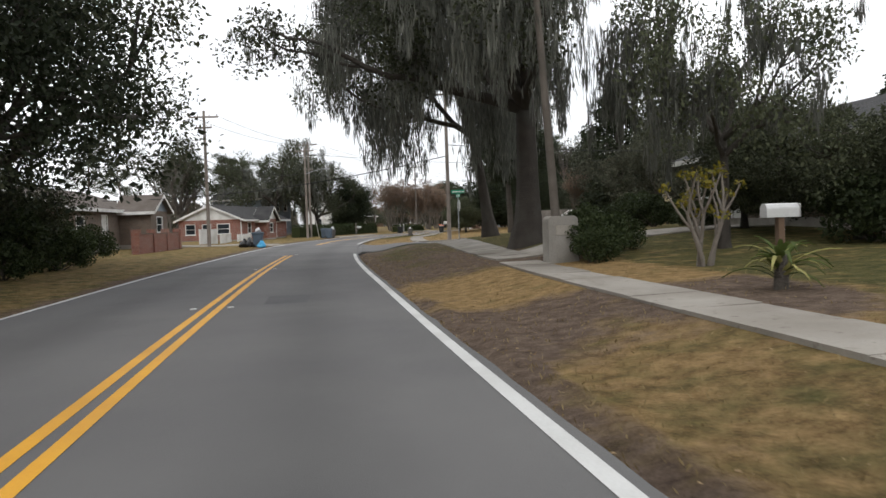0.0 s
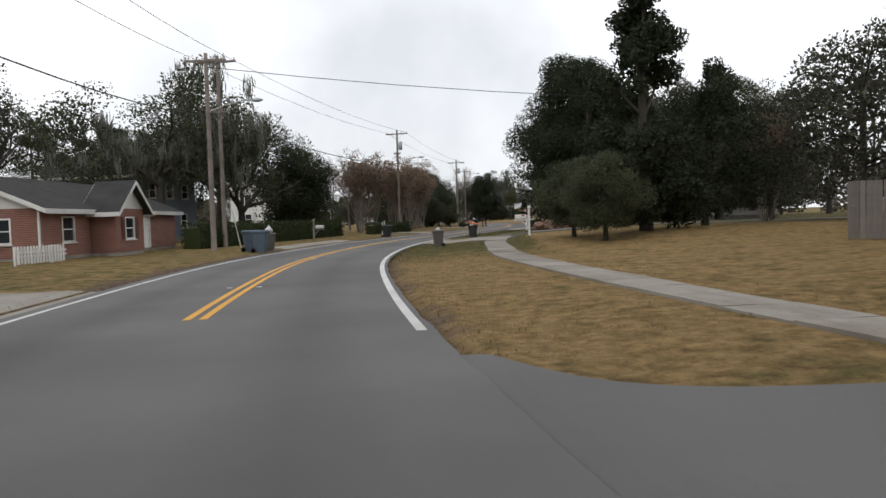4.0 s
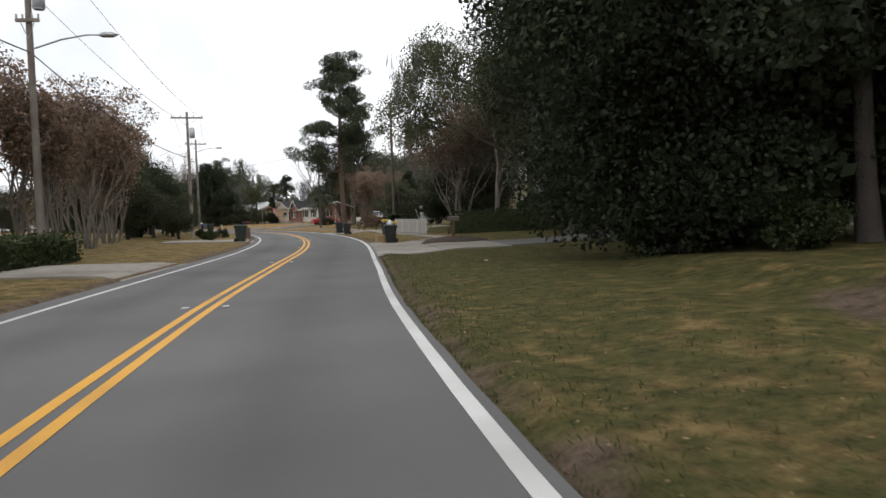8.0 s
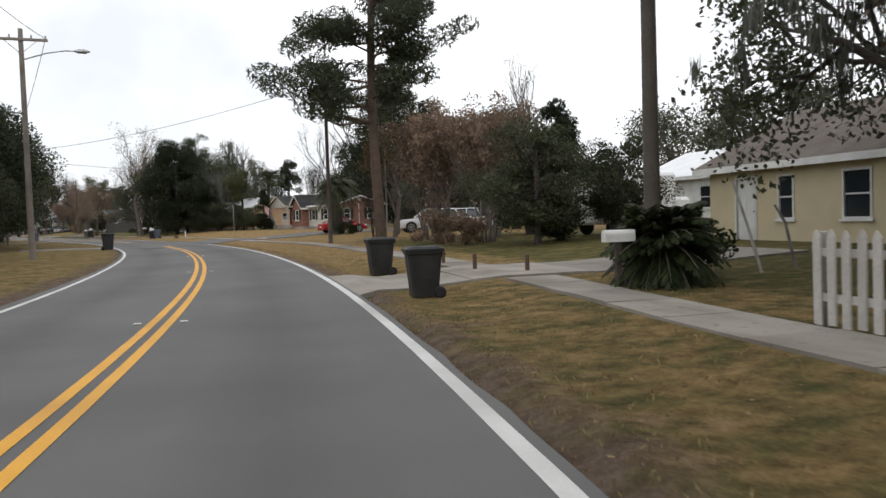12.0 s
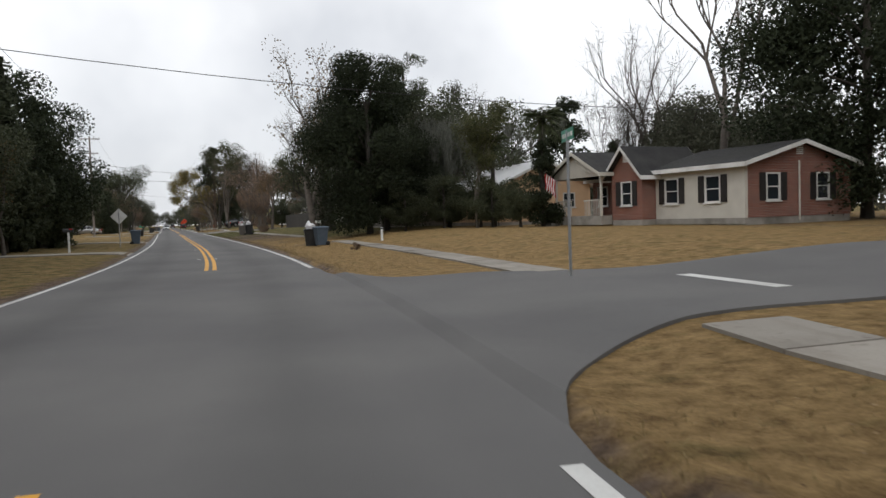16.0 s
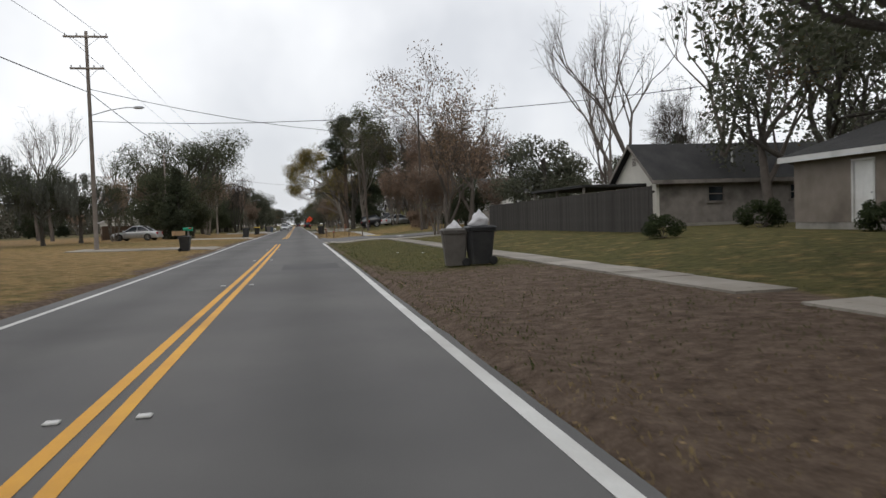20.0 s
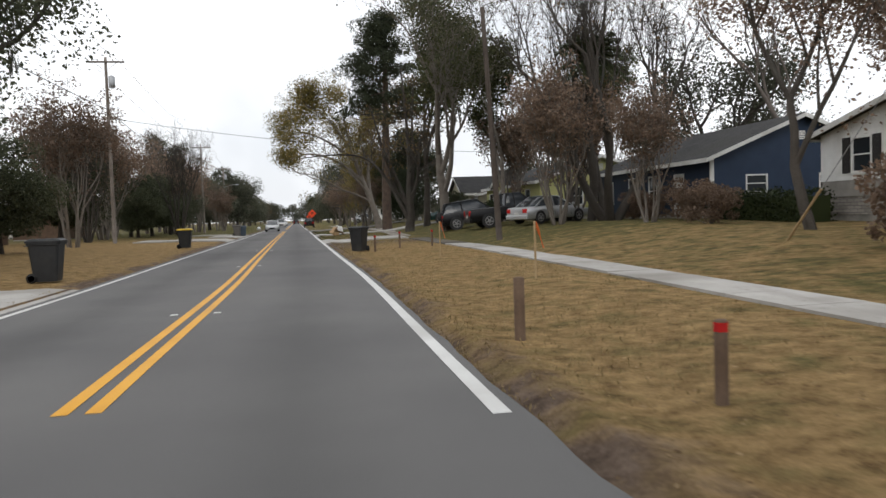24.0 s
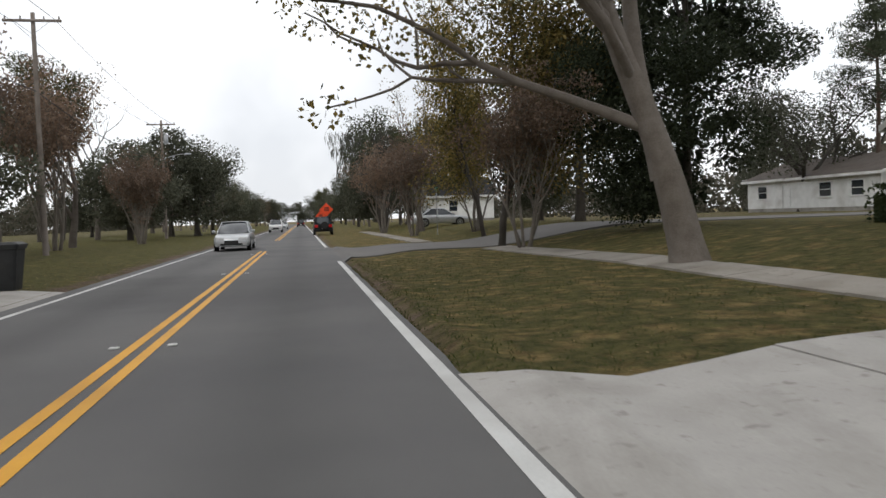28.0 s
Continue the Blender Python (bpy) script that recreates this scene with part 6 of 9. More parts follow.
def block(parent, x0, x1, y0, y1, z0, h, walls, wins, trim, rise, axis, roof, gable=None, shutter=None, over=0.4, awning=None, doors=(), door_mat=None, skip=()):
    """A block of a house. walls: one material or four; wins: {wall: [(x0, x1, sill, head)]}; doors: (wall, x0, x1)."""
    mats = walls if isinstance(walls, (list, tuple)) else [walls] * 4
    for k in range(4):
        if k in skip:
            continue
        m = wall_frame(k, x0, y0, x1, y1, z0)
        ln = (x1 - x0) if k in (0, 2) else (y1 - y0)
        holes = list(wins.get(k, ())) + [(a, b, 0.0, 2.05) for w, a, b in doors if w == k]
        # the side walls run between the long ones
        cut = 0.16 if k in (1, 3) else 0.0
        wall("wall", ln - 2 * cut, h, [(a - cut, b - cut, c, d) for a, b, c, d in holes], mats[k], parent, m @ Matrix.Translation((cut, 0, 0)))
        for a, b, c, d in wins.get(k, ()):
            window(parent, m, a, b, c, d, trim, shutter, awning)
        for w, a, b in doors:
            if w == k:
                door_leaf(parent, m, a, b, 2.05, door_mat or WHITE_PAINT, trim)
    part("floor", bx(x0 + 0.02, x1 - 0.02, y0 + 0.02, y1 - 0.02, z0 - 0.6, z0 - 0.004), STONE, parent)
    part("ceiling", bx(x0 + 0.17, x1 - 0.17, y0 + 0.17, y1 - 0.17, z0 + h - 0.08, z0 + h - 0.02), WHITE_PAINT, parent)
    if rise:
        gable_roof(parent, x0, x1, y0, y1, z0 + h, rise, axis, roof, trim, gable or mats[0], over)


def porch(parent, x0, x1, y0, y1, z0, h, trim, roof, rise=0.9, rail=True, steps=3, step_x=None, axis="y", gable=None):
    part("porch_floor", bx(x0, x1, y0, y1, z0 - 0.5, z0, 0.01), STONE, parent)
    for x in (x0 + 0.1, x1 - 0.1):
        part("porch_column", bx(x - 0.06, x + 0.06, y0 + 0.06, y0 + 0.18, z0, z0 + h - 0.2, 0.008), trim, parent)
    part("porch_beam", bx(x0, x1, y0 + 0.04, y0 + 0.2, z0 + h - 0.2, z0 + h), trim, parent)
    gable_roof(parent, x0, x1, y0, y1 - 0.05, z0 + h, rise, axis, roof, trim, gable or trim, 0.3)
    if rail:
        for a, b in ((x0 + 0.16, (x0 + x1) / 2 - 0.6), ((x0 + x1) / 2 + 0.6, x1 - 0.16)):
            if step_x is not None and a < step_x < b:
                continue
            r = part("railing", bx(a, b, y0 + 0.09, y0 + 0.14, z0 + 0.85, z0 + 0.92), trim, parent)
            n = int((b - a) / 0.14)
            for i in range(n):
                x = a + (b - a) * (i + 0.5) / n
                part("baluster", bx(x - 0.015, x + 0.015, y0 + 0.1, y0 + 0.13, z0 + 0.03, z0 + 0.85), trim, r)
    sx = (x0 + x1) / 2 if step_x is None else step_x
    for i in range(steps):
        part("step", bx(sx - 0.6, sx + 0.6, y0 - 0.3 * (i + 1), y0 - 0.3 * i - 0.004, z0 - 0.7, z0 - 0.17 * (i + 1), 0.01), STONE, parent)


# ---------------------------------------------------------------- vehicles
def make_car(label, paint, kind="sedan", length=4.7, width=1.78, height=1.45, name="car"):
    """+y is the nose. A lofted body with glass house, lights, plates and wheels."""
    ob = thing(name, label, "car")
    L, W, H = length / 2, width / 2, height
    belt = H * 0.62
    low = 0.24 if kind in ("sedan", "coupe") else 0.34
    if kind == "sedan":
        side = [(-L, 0.55, belt * 0.97), (-L * 0.80, 0.5, belt + 0.02), (-L * 0.42, 0.5, belt + 0.03), (L * 0.30, 0.5, belt), (L * 0.72, 0.5, belt * 0.90), (L * 0.97, 0.55, belt * 0.76), (L, 0.6, belt * 0.62)]
        cab = [(-L * 0.72, belt), (-L * 0.34, H), (L * 0.06, H), (L * 0.46, belt - 0.02)]
    elif kind == "coupe":
        side = [(-L, 0.55, belt * 0.95), (-L * 0.7, 0.5, belt + 0.03), (-L * 0.2, 0.5, belt), (L * 0.4, 0.5, belt * 0.95), (L * 0.8, 0.5, belt * 0.82), (L, 0.6, belt * 0.6)]
        cab = [(-L * 0.80, belt), (-L * 0.18, H), (L * 0.05, H), (L * 0.48, belt - 0.03)]
    elif kind == "suv":
        side = [(-L, 0.5, belt), (-L * 0.5, 0.5, belt + 0.02), (L * 0.30, 0.5, belt), (L * 0.8, 0.5, belt * 0.92), (L * 0.98, 0.55, belt * 0.82), (L, 0.6, belt * 0.62)]
        cab = [(-L * 0.97, belt), (-L * 0.84, H), (L * 0.08, H), (L * 0.42, belt)]
    else:
        side = [(-L, 0.5, belt * 0.98), (-L * 0.15, 0.5, belt * 0.98), (L * 0.32, 0.5, belt), (L * 0.85, 0.5, belt * 0.95), (L, 0.6, belt * 0.75)]
        cab = [(-L * 0.22, belt), (-L * 0.17, H), (L * 0.14, H), (L * 0.38, belt)]
    bm = bmesh.new()
    rings = []
    for y, k, top in side:
        t = 1.0 - 0.10 * abs(y / L) ** 6
        w = W * t
        rings.append([bm.verts.new(q) for q in ((-w * 0.93, y, low), (-w, y, low + 0.18), (-w, y, top * 0.78), (-w * 0.93, y, top), (w * 0.93, y, top), (w, y, top * 0.78), (w, y, low + 0.18), (w * 0.93, y, low))])
    for i in range(len(rings) - 1):
        for k in range(8):
            bm.faces.new((rings[i][k], rings[i][(k + 1) % 8], rings[i + 1][(k + 1) % 8], rings[i + 1][k]))
    bm.faces.new(rings[0])
    bm.faces.new(rings[-1][::-1])
    for q in bm.faces:
        q.smooth = True
    body = part("body", bm, paint, ob)
    soft_edge = body.modifiers.new("soft_edges", "BEVEL")
    soft_edge.width, soft_edge.segments, soft_edge.angle_limit = 0.07, 3, radians(25)
    # glass house with painted roof and pillars
    wb, wt = W * 0.90, W * 0.70
    lowr = [Vector((x * wb, y, z)) for y, z in (cab[0], cab[3]) for x in (-1, 1)]
    topr = [Vector((x * wt, y, z)) for y, z in (cab[1], cab[2]) for x in (-1, 1)]
    bow = 0.05 if kind in ("sedan", "coupe") else 0.015
    line = []
    for (ya, za), (yb, zb), n_, lift_ in ((cab[0], cab[1], 4, bow), (cab[1], cab[2], 4, bow * 0.4), (cab[2], cab[3], 4, bow)):
        for k in range(n_):
            u = k / n_
            line.append((ya + (yb - ya) * u, za + (zb - za) * u + lift_ * math.sin(math.pi * u)))
    line.append(cab[3])
    bm = bmesh.new()
    rows_ = []
    for y, z in line:
        u = max(0.0, min(1.0, (z - belt) / (H - belt)))
        w = wb + (wt - wb) * u
        rows_.append([bm.verts.new(q) for q in ((-wb, y, belt - 0.05), (-w, y, z), (w, y, z), (wb, y, belt - 0.05))])
    for k in range(len(rows_) - 1):
        for e in range(3):
            bm.faces.new((rows_[k][e], rows_[k][e + 1], rows_[k + 1][e + 1], rows_[k + 1][e]))
    part("glass", bm, CAR_GLASS, ob, "dark car windows", True)
    top_ = [(y, z) for y, z in line if z > H - 0.10 * (H - belt)]
    bm = bmesh.new()
    rows_ = [[bm.verts.new((x * wt, y, z + h_)) for x, h_ in ((-1.05, -0.05), (-1.0, 0.006), (-0.6, 0.026), (0, 0.032), (0.6, 0.026), (1.0, 0.006), (1.05, -0.05))] for y, z in top_]
    for k in range(len(rows_) - 1):
        for e in range(6):
            bm.faces.new((rows_[k][e], rows_[k][e + 1], rows_[k + 1][e + 1], rows_[k + 1][e]))
    part("roof", bm, paint, ob, shade=True)
    rails = [([lowr[0], topr[0]], [0.05, 0.04]), ([lowr[1], topr[1]], [0.05, 0.04]), ([lowr[2], topr[2]], [0.035, 0.03]), ([lowr[3], topr[3]], [0.035, 0.03])]
    mid = (cab[1][0] + cab[2][0]) / 2
    for x in (-1, 1):
        rails.append(([Vector((x * wb, mid, belt)), Vector((x * wt, mid, H))], [0.04, 0.035]))
    for path, radii in rails:
        tubes("pillar", [(path, radii)], paint, ob, sides=6)
    r = 0.32 if kind in ("sedan", "coupe") else 0.38
    for y in (-L * 0.60, L * 0.62):
        for x in (-1, 1):
            c = x * (W - 0.10)
            wv, wf = tube([Vector((c + q, y, r)) for q in (-0.1, -0.085, 0.085, 0.1)], [r * 0.8, r, r, r * 0.8], 18)
            wh = mesh("wheel", wv, wf, RUBBER, ob, shade=True)
            bm = bmesh.new()
            hub = Matrix.Translation((c + x * 0.104, y, r)) @ Matrix.Rotation(radians(90 * x), 4, "Y")
            outer = [[bm.verts.new(hub @ Vector((q * r * math.cos(u), q * r * math.sin(u), z))) for q, z in ((0.70, 0.0), (0.68, 0.02), (0.60, 0.02), (0.57, 0.0))] for u in [2 * math.pi * k / 20 for k in range(20)]]
            for k in range(20):
                for e in range(3):
                    bm.faces.new((outer[k][e], outer[(k + 1) % 20][e], outer[(k + 1) % 20][e + 1], outer[k][e + 1]))
            for k in range(5):
                sp = hub @ Matrix.Rotation(2 * math.pi * k / 5, 4, "Z")
                v = [bm.verts.new(sp @ Vector(q)) for q in ((0.04 * r, -0.12 * r, 0.0), (0.6 * r, -0.08 * r, 0.0), (0.6 * r, 0.08 * r, 0.0), (0.04 * r, 0.12 * r, 0.0), (0.04 * r, -0.1 * r, 0.022), (0.6 * r, -0.06 * r, 0.014), (0.6 * r, 0.06 * r, 0.014), (0.04 * r, 0.1 * r, 0.022))]
                for q in ((4, 5, 6, 7), (0, 1, 5, 4), (1, 2, 6, 5), (2, 3, 7, 6), (3, 0, 4, 7)):
                    bm.faces.new([v[e] for e in q])
            bmesh.ops.create_cone(bm, cap_ends=True, segments=12, radius1=r * 0.16, radius2=r * 0.12, depth=0.03, matrix=hub @ Matrix.Translation((0, 0, 0.015)))
            part("rim", bm, ALLOY, wh)
            bm = bmesh.new()
            bmesh.ops.create_cone(bm, cap_ends=True, segments=18, radius1=r * 1.16, radius2=r * 1.16, depth=0.02, matrix=Matrix.Translation((x * (W - 0.002), y, r + 0.01)) @ Matrix.Rotation(radians(90), 4, "Y"))
            part("wheel_arch", bm, BLACK_PLASTIC, ob)
    for x in (-1, 1):
        part("headlight", bx(x * W * 0.62 - 0.2, x * W * 0.62 + 0.2, L - 0.09, L + 0.008, belt * 0.62, belt * 0.78, 0.02), HEAD_LIGHT, ob)
        part("tail_light", bx(x * W * 0.72 - 0.16, x * W * 0.72 + 0.16, -L - 0.012, -L + 0.1, belt * 0.66, belt * 0.92, 0.02), TAIL_LIGHT, ob)
        part("mirror", bx(x * (W + 0.09) - 0.09, x * (W + 0.09) + 0.09, cab[3][0] - 0.18, cab[3][0] - 0.06, belt + 0.02, belt + 0.16, 0.03), paint, ob)
        for yy in (cab[0][0] * 0.5, mid, cab[3][0] * 0.8):
            part("door_seam", bx(x * W - 0.004, x * W + 0.004, yy - 0.006, yy + 0.006, low + 0.14, belt * 0.78), BLACK_PLASTIC, ob)
        part("door_handle", bx(x * (W + 0.01) - 0.012, x * (W + 0.01) + 0.012, mid - 0.28, mid - 0.12, belt * 0.8, belt * 0.84), paint, ob)
    part("grille", bx(-W * 0.38, W * 0.38, L - 0.03, L + 0.012, belt * 0.42, belt * 0.6, 0.01), BLACK_PLASTIC, ob)
    part("lower_grille", bx(-W * 0.6, W * 0.6, L - 0.03, L + 0.012, low + 0.06, low + 0.16, 0.01), BLACK_PLASTIC, ob)
    part("number_plate", bx(-0.16, 0.16, -L - 0.014, -L + 0.01, belt * 0.55, belt * 0.7), WHITE_PAINT, ob)
    part("bumper", bx(-W * 0.96, W * 0.96, -L - 0.05, -L + 0.1, low + 0.02, low + 0.24, 0.03), paint, ob)
    if kind == "pickup":
        part("bed", bx(-W * 0.82, W * 0.82, -L + 0.08, -L * 0.26, belt * 0.97, belt * 0.985), BLACK_PLASTIC, ob)
    if kind == "suv" and name == "jeep":
        bm = bmesh.new()
        bmesh.ops.create_cone(bm, cap_ends=True, segments=16, radius1=0.36, radius2=0.36, depth=0.2, matrix=Matrix.Translation((0.1, -L - 0.12, belt * 0.85)) @ Matrix.Rotation(radians(90), 4, "X"))
        part("spare_wheel", bm, RUBBER, ob)
    return ob

# ---------------------------------------------------------------- side streets, drives, pavement
def cross(name, d0, d1, sa, sb, up, material, parent=None, step=0.6, label="", category="", thick=0.1, wide=4):
    """A paved sheet that runs away from the road between two edges (numbers or functions of d)."""
    n = max(2, int(abs(d1 - d0) / step))
    verts, faces = [], []
    for i in range(n + 1):
        d = d0 + (d1 - d0) * i / n
        a, b = (sa(d) if callable(sa) else sa), (sb(d) if callable(sb) else sb)
        for k in range(wide + 1):
            s = a + (b - a) * k / wide
            verts.append(P(s, d, max(gz(s, d) + up, -0.03 if abs(d) < 3.7 else -1)))
    w = wide + 1
    for i in range(n):
        for k in range(wide):
            a = i * w + k
            faces.append((a, a + 1, a + w + 1, a + w))
    m = len(verts)
    rim = [k for k in range(w)] + [i * w + wide for i in range(1, n + 1)] + [n * w + k for k in range(wide - 1, -1, -1)] + [i * w for i in range(n - 1, 0, -1)]
    for i in rim:
        verts.append(verts[i] - Vector((0, 0, thick)))
    for k in range(len(rim)):
        k2 = (k + 1) % len(rim)
        faces.append((rim[k], rim[k2], m + k2, m + k))
    ob = mesh(name, verts, faces, material, parent)
    if parent is None:
        tagged(ob, label, category, kind="structure")
    return ob


def street(s0, s1, reach, f0, f1, label, material=None):
    """A side street on the right with rounded mouths f0 and f1 metres wide."""
    def flare(d, f):
        u = max(0.0, 1 - (d - 3.2) / f)
        return f * (1 - math.sqrt(max(0.0, 1 - u * u)))
    return cross("road", 3.0, reach, lambda d: s0 - flare(d, f0), lambda d: s1 + flare(d, f1), 0.045, material or ASPHALT_OLD, label=label, category="road", step=0.2)


street(43.8, 49.6, 60, 9.0, 4.8, "worn asphalt side street", ASPHALT)
street(210.7, 217.2, 60, 5.0, 6.5, "worn grey asphalt side street", ASPHALT)
street(321.5, 330.0, 60, 5.0, 5.5, "smooth grey asphalt side street", ASPHALT)
street(424, 431.5, 50, 3.5, 3.5, "narrow pale asphalt side street")
for s0, s1, d0, d1 in ((49.6, 53.2, 13.5, 14.0), (212.3, 215.0, 9.0, 9.3), (323.5, 325.5, 9.4, 9.8)):
    cross("stop_line", d0, d1, s0, s1, 0.052, WHITE_LINE, road, thick=0.004)


def drive(s0, s1, d0, d1, material, label, skew=0.0):
    """A driveway; a concrete one is laid in panels with open joints."""
    def edge(s, sign):
        return lambda d: s + skew * (abs(d) - 3.3) + sign * max(0, 1.0 - (abs(d) - 3.3)) * 0.8

    if material is ASPHALT_OLD:
        return cross("driveway", d0, d1, edge(s0, -1), edge(s1, 1), 0.035, material, label=label, category="driveway")
    ob = tagged(new("driveway"), label, "driveway", kind="structure")
    rows = max(1, round(abs(d1 - d0) / 2.6))
    cols = max(1, round((s1 - s0) / 3.2))
    for i in range(rows):
        for k in range(cols):
            a = d0 + (d1 - d0) * i / rows
            b = d0 + (d1 - d0) * (i + 1) / rows - (0.022 if d1 > d0 else -0.022) * (i < rows - 1)
            lo, hi = edge(s0, -1), edge(s1, 1)
            f0 = lambda d, k=k, lo=lo, hi=hi: lo(d) + (hi(d) - lo(d)) * k / cols
            f1 = lambda d, k=k, lo=lo, hi=hi: lo(d) + (hi(d) - lo(d)) * (k + 1) / cols - 0.02 * (k < cols - 1)
            cross("slab", a, b, f0, f1, (0.075 if s0 > 370 else 0.04) + 0.008 * ((i * 7 + k * 3 + int(s0)) % 3), material, ob)
    return ob


drive(19.6, 22.4, 6.9, 18, CONCRETE, "concrete house driveway beside the big oak", 0.35)
drive(88.3, 95.8, 3.0, 8.2, CONCRETE, "broad worn concrete driveway apron")
drive(89.5, 93.5, 8.2, 30, ASPHALT_OLD, "narrow pale driveway over the lawn", 0.25)
drive(126.2, 137.4, 3.0, 8.2, CONCRETE, "broad grey concrete driveway with mulch island")
drive(127.5, 132.0, 8.2, 30, ASPHALT_OLD, "old driveway into the shade of trees")
drive(163.4, 166.8, 3.0, 14, CONCRETE, "short sandy concrete driveway")
drive(316.5, 319.6, 3.0, 15, CONCRETE, "pale driveway to a house")
drive(375.5, 381.0, 3.0, 8.2, PALE_CONCRETE, "pale concrete driveway", 0.05)
drive(396.4, 400.6, 3.0, 12, PALE_CONCRETE, "bright concrete driveway", 0.15)
drive(397.6, 401.5, 12, 24, ASPHALT_OLD, "old driveway beside the house", 0.1)
for s0, s1, d1, m_ in ((58.5, 62.5, -13, CONCRETE), (86.5, 99.5, -5.0, CONCRETE), (119, 124.5, -8, CONCRETE), (148, 153.5, -9, CONCRETE), (203, 206.5, -9, CONCRETE), (242.5, 245, -10, CONCRETE), (268.6, 271.5, -11, CONCRETE), (311, 315.5, -12, CONCRETE), (344.5, 348.5, -11, PALE_CONCRETE), (388, 393.5, -10, PALE_CONCRETE), (399, 408, -6.0, PALE_CONCRETE), (409.5, 412, -10, PALE_CONCRETE)):
    drive(s0, s1, -3.25, d1, m_, "concrete driveway across the grass verge")

pavement = tagged(new("pavement"), "worn concrete footpath slabs along the road", "footpath", kind="structure")


def path_d(s):
    return float(np.interp(s, (-20, 5, 14, 19, 23, 28, 35, 43, 49.5, 70, 78, 98, 140, 146, 156, 162, 195, 203, 208, 217, 240, 265, 330, 336, 358, 380, 402, 412, 424, 432, 470), (6.0, 6.05, 6.3, 6.6, 6.95, 7.2, 7.6, 7.8, 7.2, 6.9, 7.2, 7.0, 6.9, 6.5, 6.1, 6.3, 6.55, 6.0, 5.9, 6.8, 7.4, 8.2, 7.4, 7.5, 8.1, 8.0, 9.2, 9.4, 8.6, 7.4, 7.5)))


def slabs(s0, s1, material, width=1.08, rise=0.045):
    n = int((s1 - s0) / 1.5)
    rnd = random.Random(int(s0))
    for i in range(n):
        a = s0 + (s1 - s0) * i / n
        b = s0 + (s1 - s0) * (i + 1) / n - 0.018
        t0, t1 = rnd.uniform(-0.012, 0.012), rnd.uniform(-0.012, 0.012)
        v = []
        for s in (a, b):
            for e in (0, width):
                d = path_d(s) + e
                v.append(P(s, d, gz(s, d) + rise + (t0 if e else t1)))
        v += [q - Vector((0, 0, 0.1)) for q in v]
        mesh("slab", v, [(0, 1, 3, 2), (0, 4, 5, 1), (1, 5, 7, 3), (3, 7, 6, 2), (2, 6, 4, 0)], material, pavement)


for s0, s1, m_ in ((-6, 19.4, CONCRETE), (22.6, 44.2, CONCRETE), (49.8, 88.6, CONCRETE), (96.2, 103.5, DIRTY_CONCRETE), (138, 163, CONCRETE), (167, 209.8, CONCRETE), (217.4, 247, CONCRETE), (262, 273, CONCRETE), (274.5, 316, CONCRETE), (320.5, 321.2, CONCRETE), (331.8, 364, PALE_CONCRETE), (364, 374.6, DIRTY_CONCRETE), (381.2, 396.6, CONCRETE), (401, 423, CONCRETE), (433, 470, CONCRETE)):
    slabs(s0, s1, m_, 1.45 if s1 == 44.2 else 1.08)
for s in (330.6, 45.0):
    v = [P(s + a, path_d(331.8 if s > 300 else 44.6) + b, gz(s, 7.8) + 0.06 - c) for c in (0, 0.05) for a, b in ((0, 0), (1.1, 0), (1.1, 1.2), (0, 1.2))]
    mesh("tactile_pad", v, [(0, 1, 2, 3), (0, 4, 5, 1), (1, 5, 6, 2), (2, 6, 7, 3), (3, 7, 4, 0)], TACTILE if s > 300 else CONCRETE, pavement)

# concrete kerb path that turns into the first side street
for i in range(7):
    a, b = i / 7, (i + 0.985) / 7
    v = []
    for u in (a, b):
        s, d = 50.3 + 5.2 * u ** 1.5, 7.6 + 7.0 * u
        for e in (0, 0.75):
            v.append(P(s + e, d - 0.2 * e, gz(s, d) + 0.075))
    v += [q - Vector((0, 0, 0.12)) for q in v]
    mesh("slab", v, [(0, 1, 3, 2), (0, 4, 5, 1), (1, 5, 7, 3), (3, 7, 6, 2), (2, 6, 4, 0)], CONCRETE, pavement)

# ---------------------------------------------------------------- poles and cables
GREY_POLE = mat("dull_grey_pole_wood", (0.135, 0.118, 0.10), (0.085, 0.073, 0.062), 0.9, 2.0, 30.0, 0.7, 0.02, spread=0.1, stain=(0.065, 0.058, 0.05))


def along_pole(s, d, h):
    return P(s, d, 0) + Vector((0, 0, h))


utility_pole(19.0, 8.2, 9.6, (), (8.2, 3.0, 180), lean=(-0.55, 0.25), r=0.125, material=GREY_POLE, label="leaning wooden pole with a street lamp arm", turn=0)
utility_pole(51.6, 9.6, 10.5, ((0.5, 1.6),), (7.8, 2.0, 180), label="weathered wooden pole with a street lamp arm")
utility_pole(58.7, -8.4, 10.4, ((0.5, 2.2), (1.3, 1.2)))
utility_pole(90.5, -9.0, 11.6, ((0.4, 2.4), (3.4, 1.2)))
utility_pole(84.2, -6.9, 10.2, ((0.4, 2.2),), (7.2, 2.3, 0), label="grey pole with street lamp arm beside the hedge")
utility_pole(127.0, -8.8, 11.2, ((0.45, 2.5), (2.6, 0.8)), (7.6, 2.4, 0), True)
utility_pole(166.0, -8.2, 10.6, ((0.5, 2.6),), None, True)
utility_pole(187.0, -6.9, 10.4, ((0.5, 2.2),), (9.0, 2.2, 0))
utility_pole(160.4, 8.12, 10.8, ((0.6, 0.9),), None, material=GREY_POLE, r=0.15, label="grey wooden pole behind a sago palm")
utility_pole(192.0, 8.1, 10.5, (), None, material=DARK_POLE, r=0.13, label="dark creosoted pole beside the footpath")
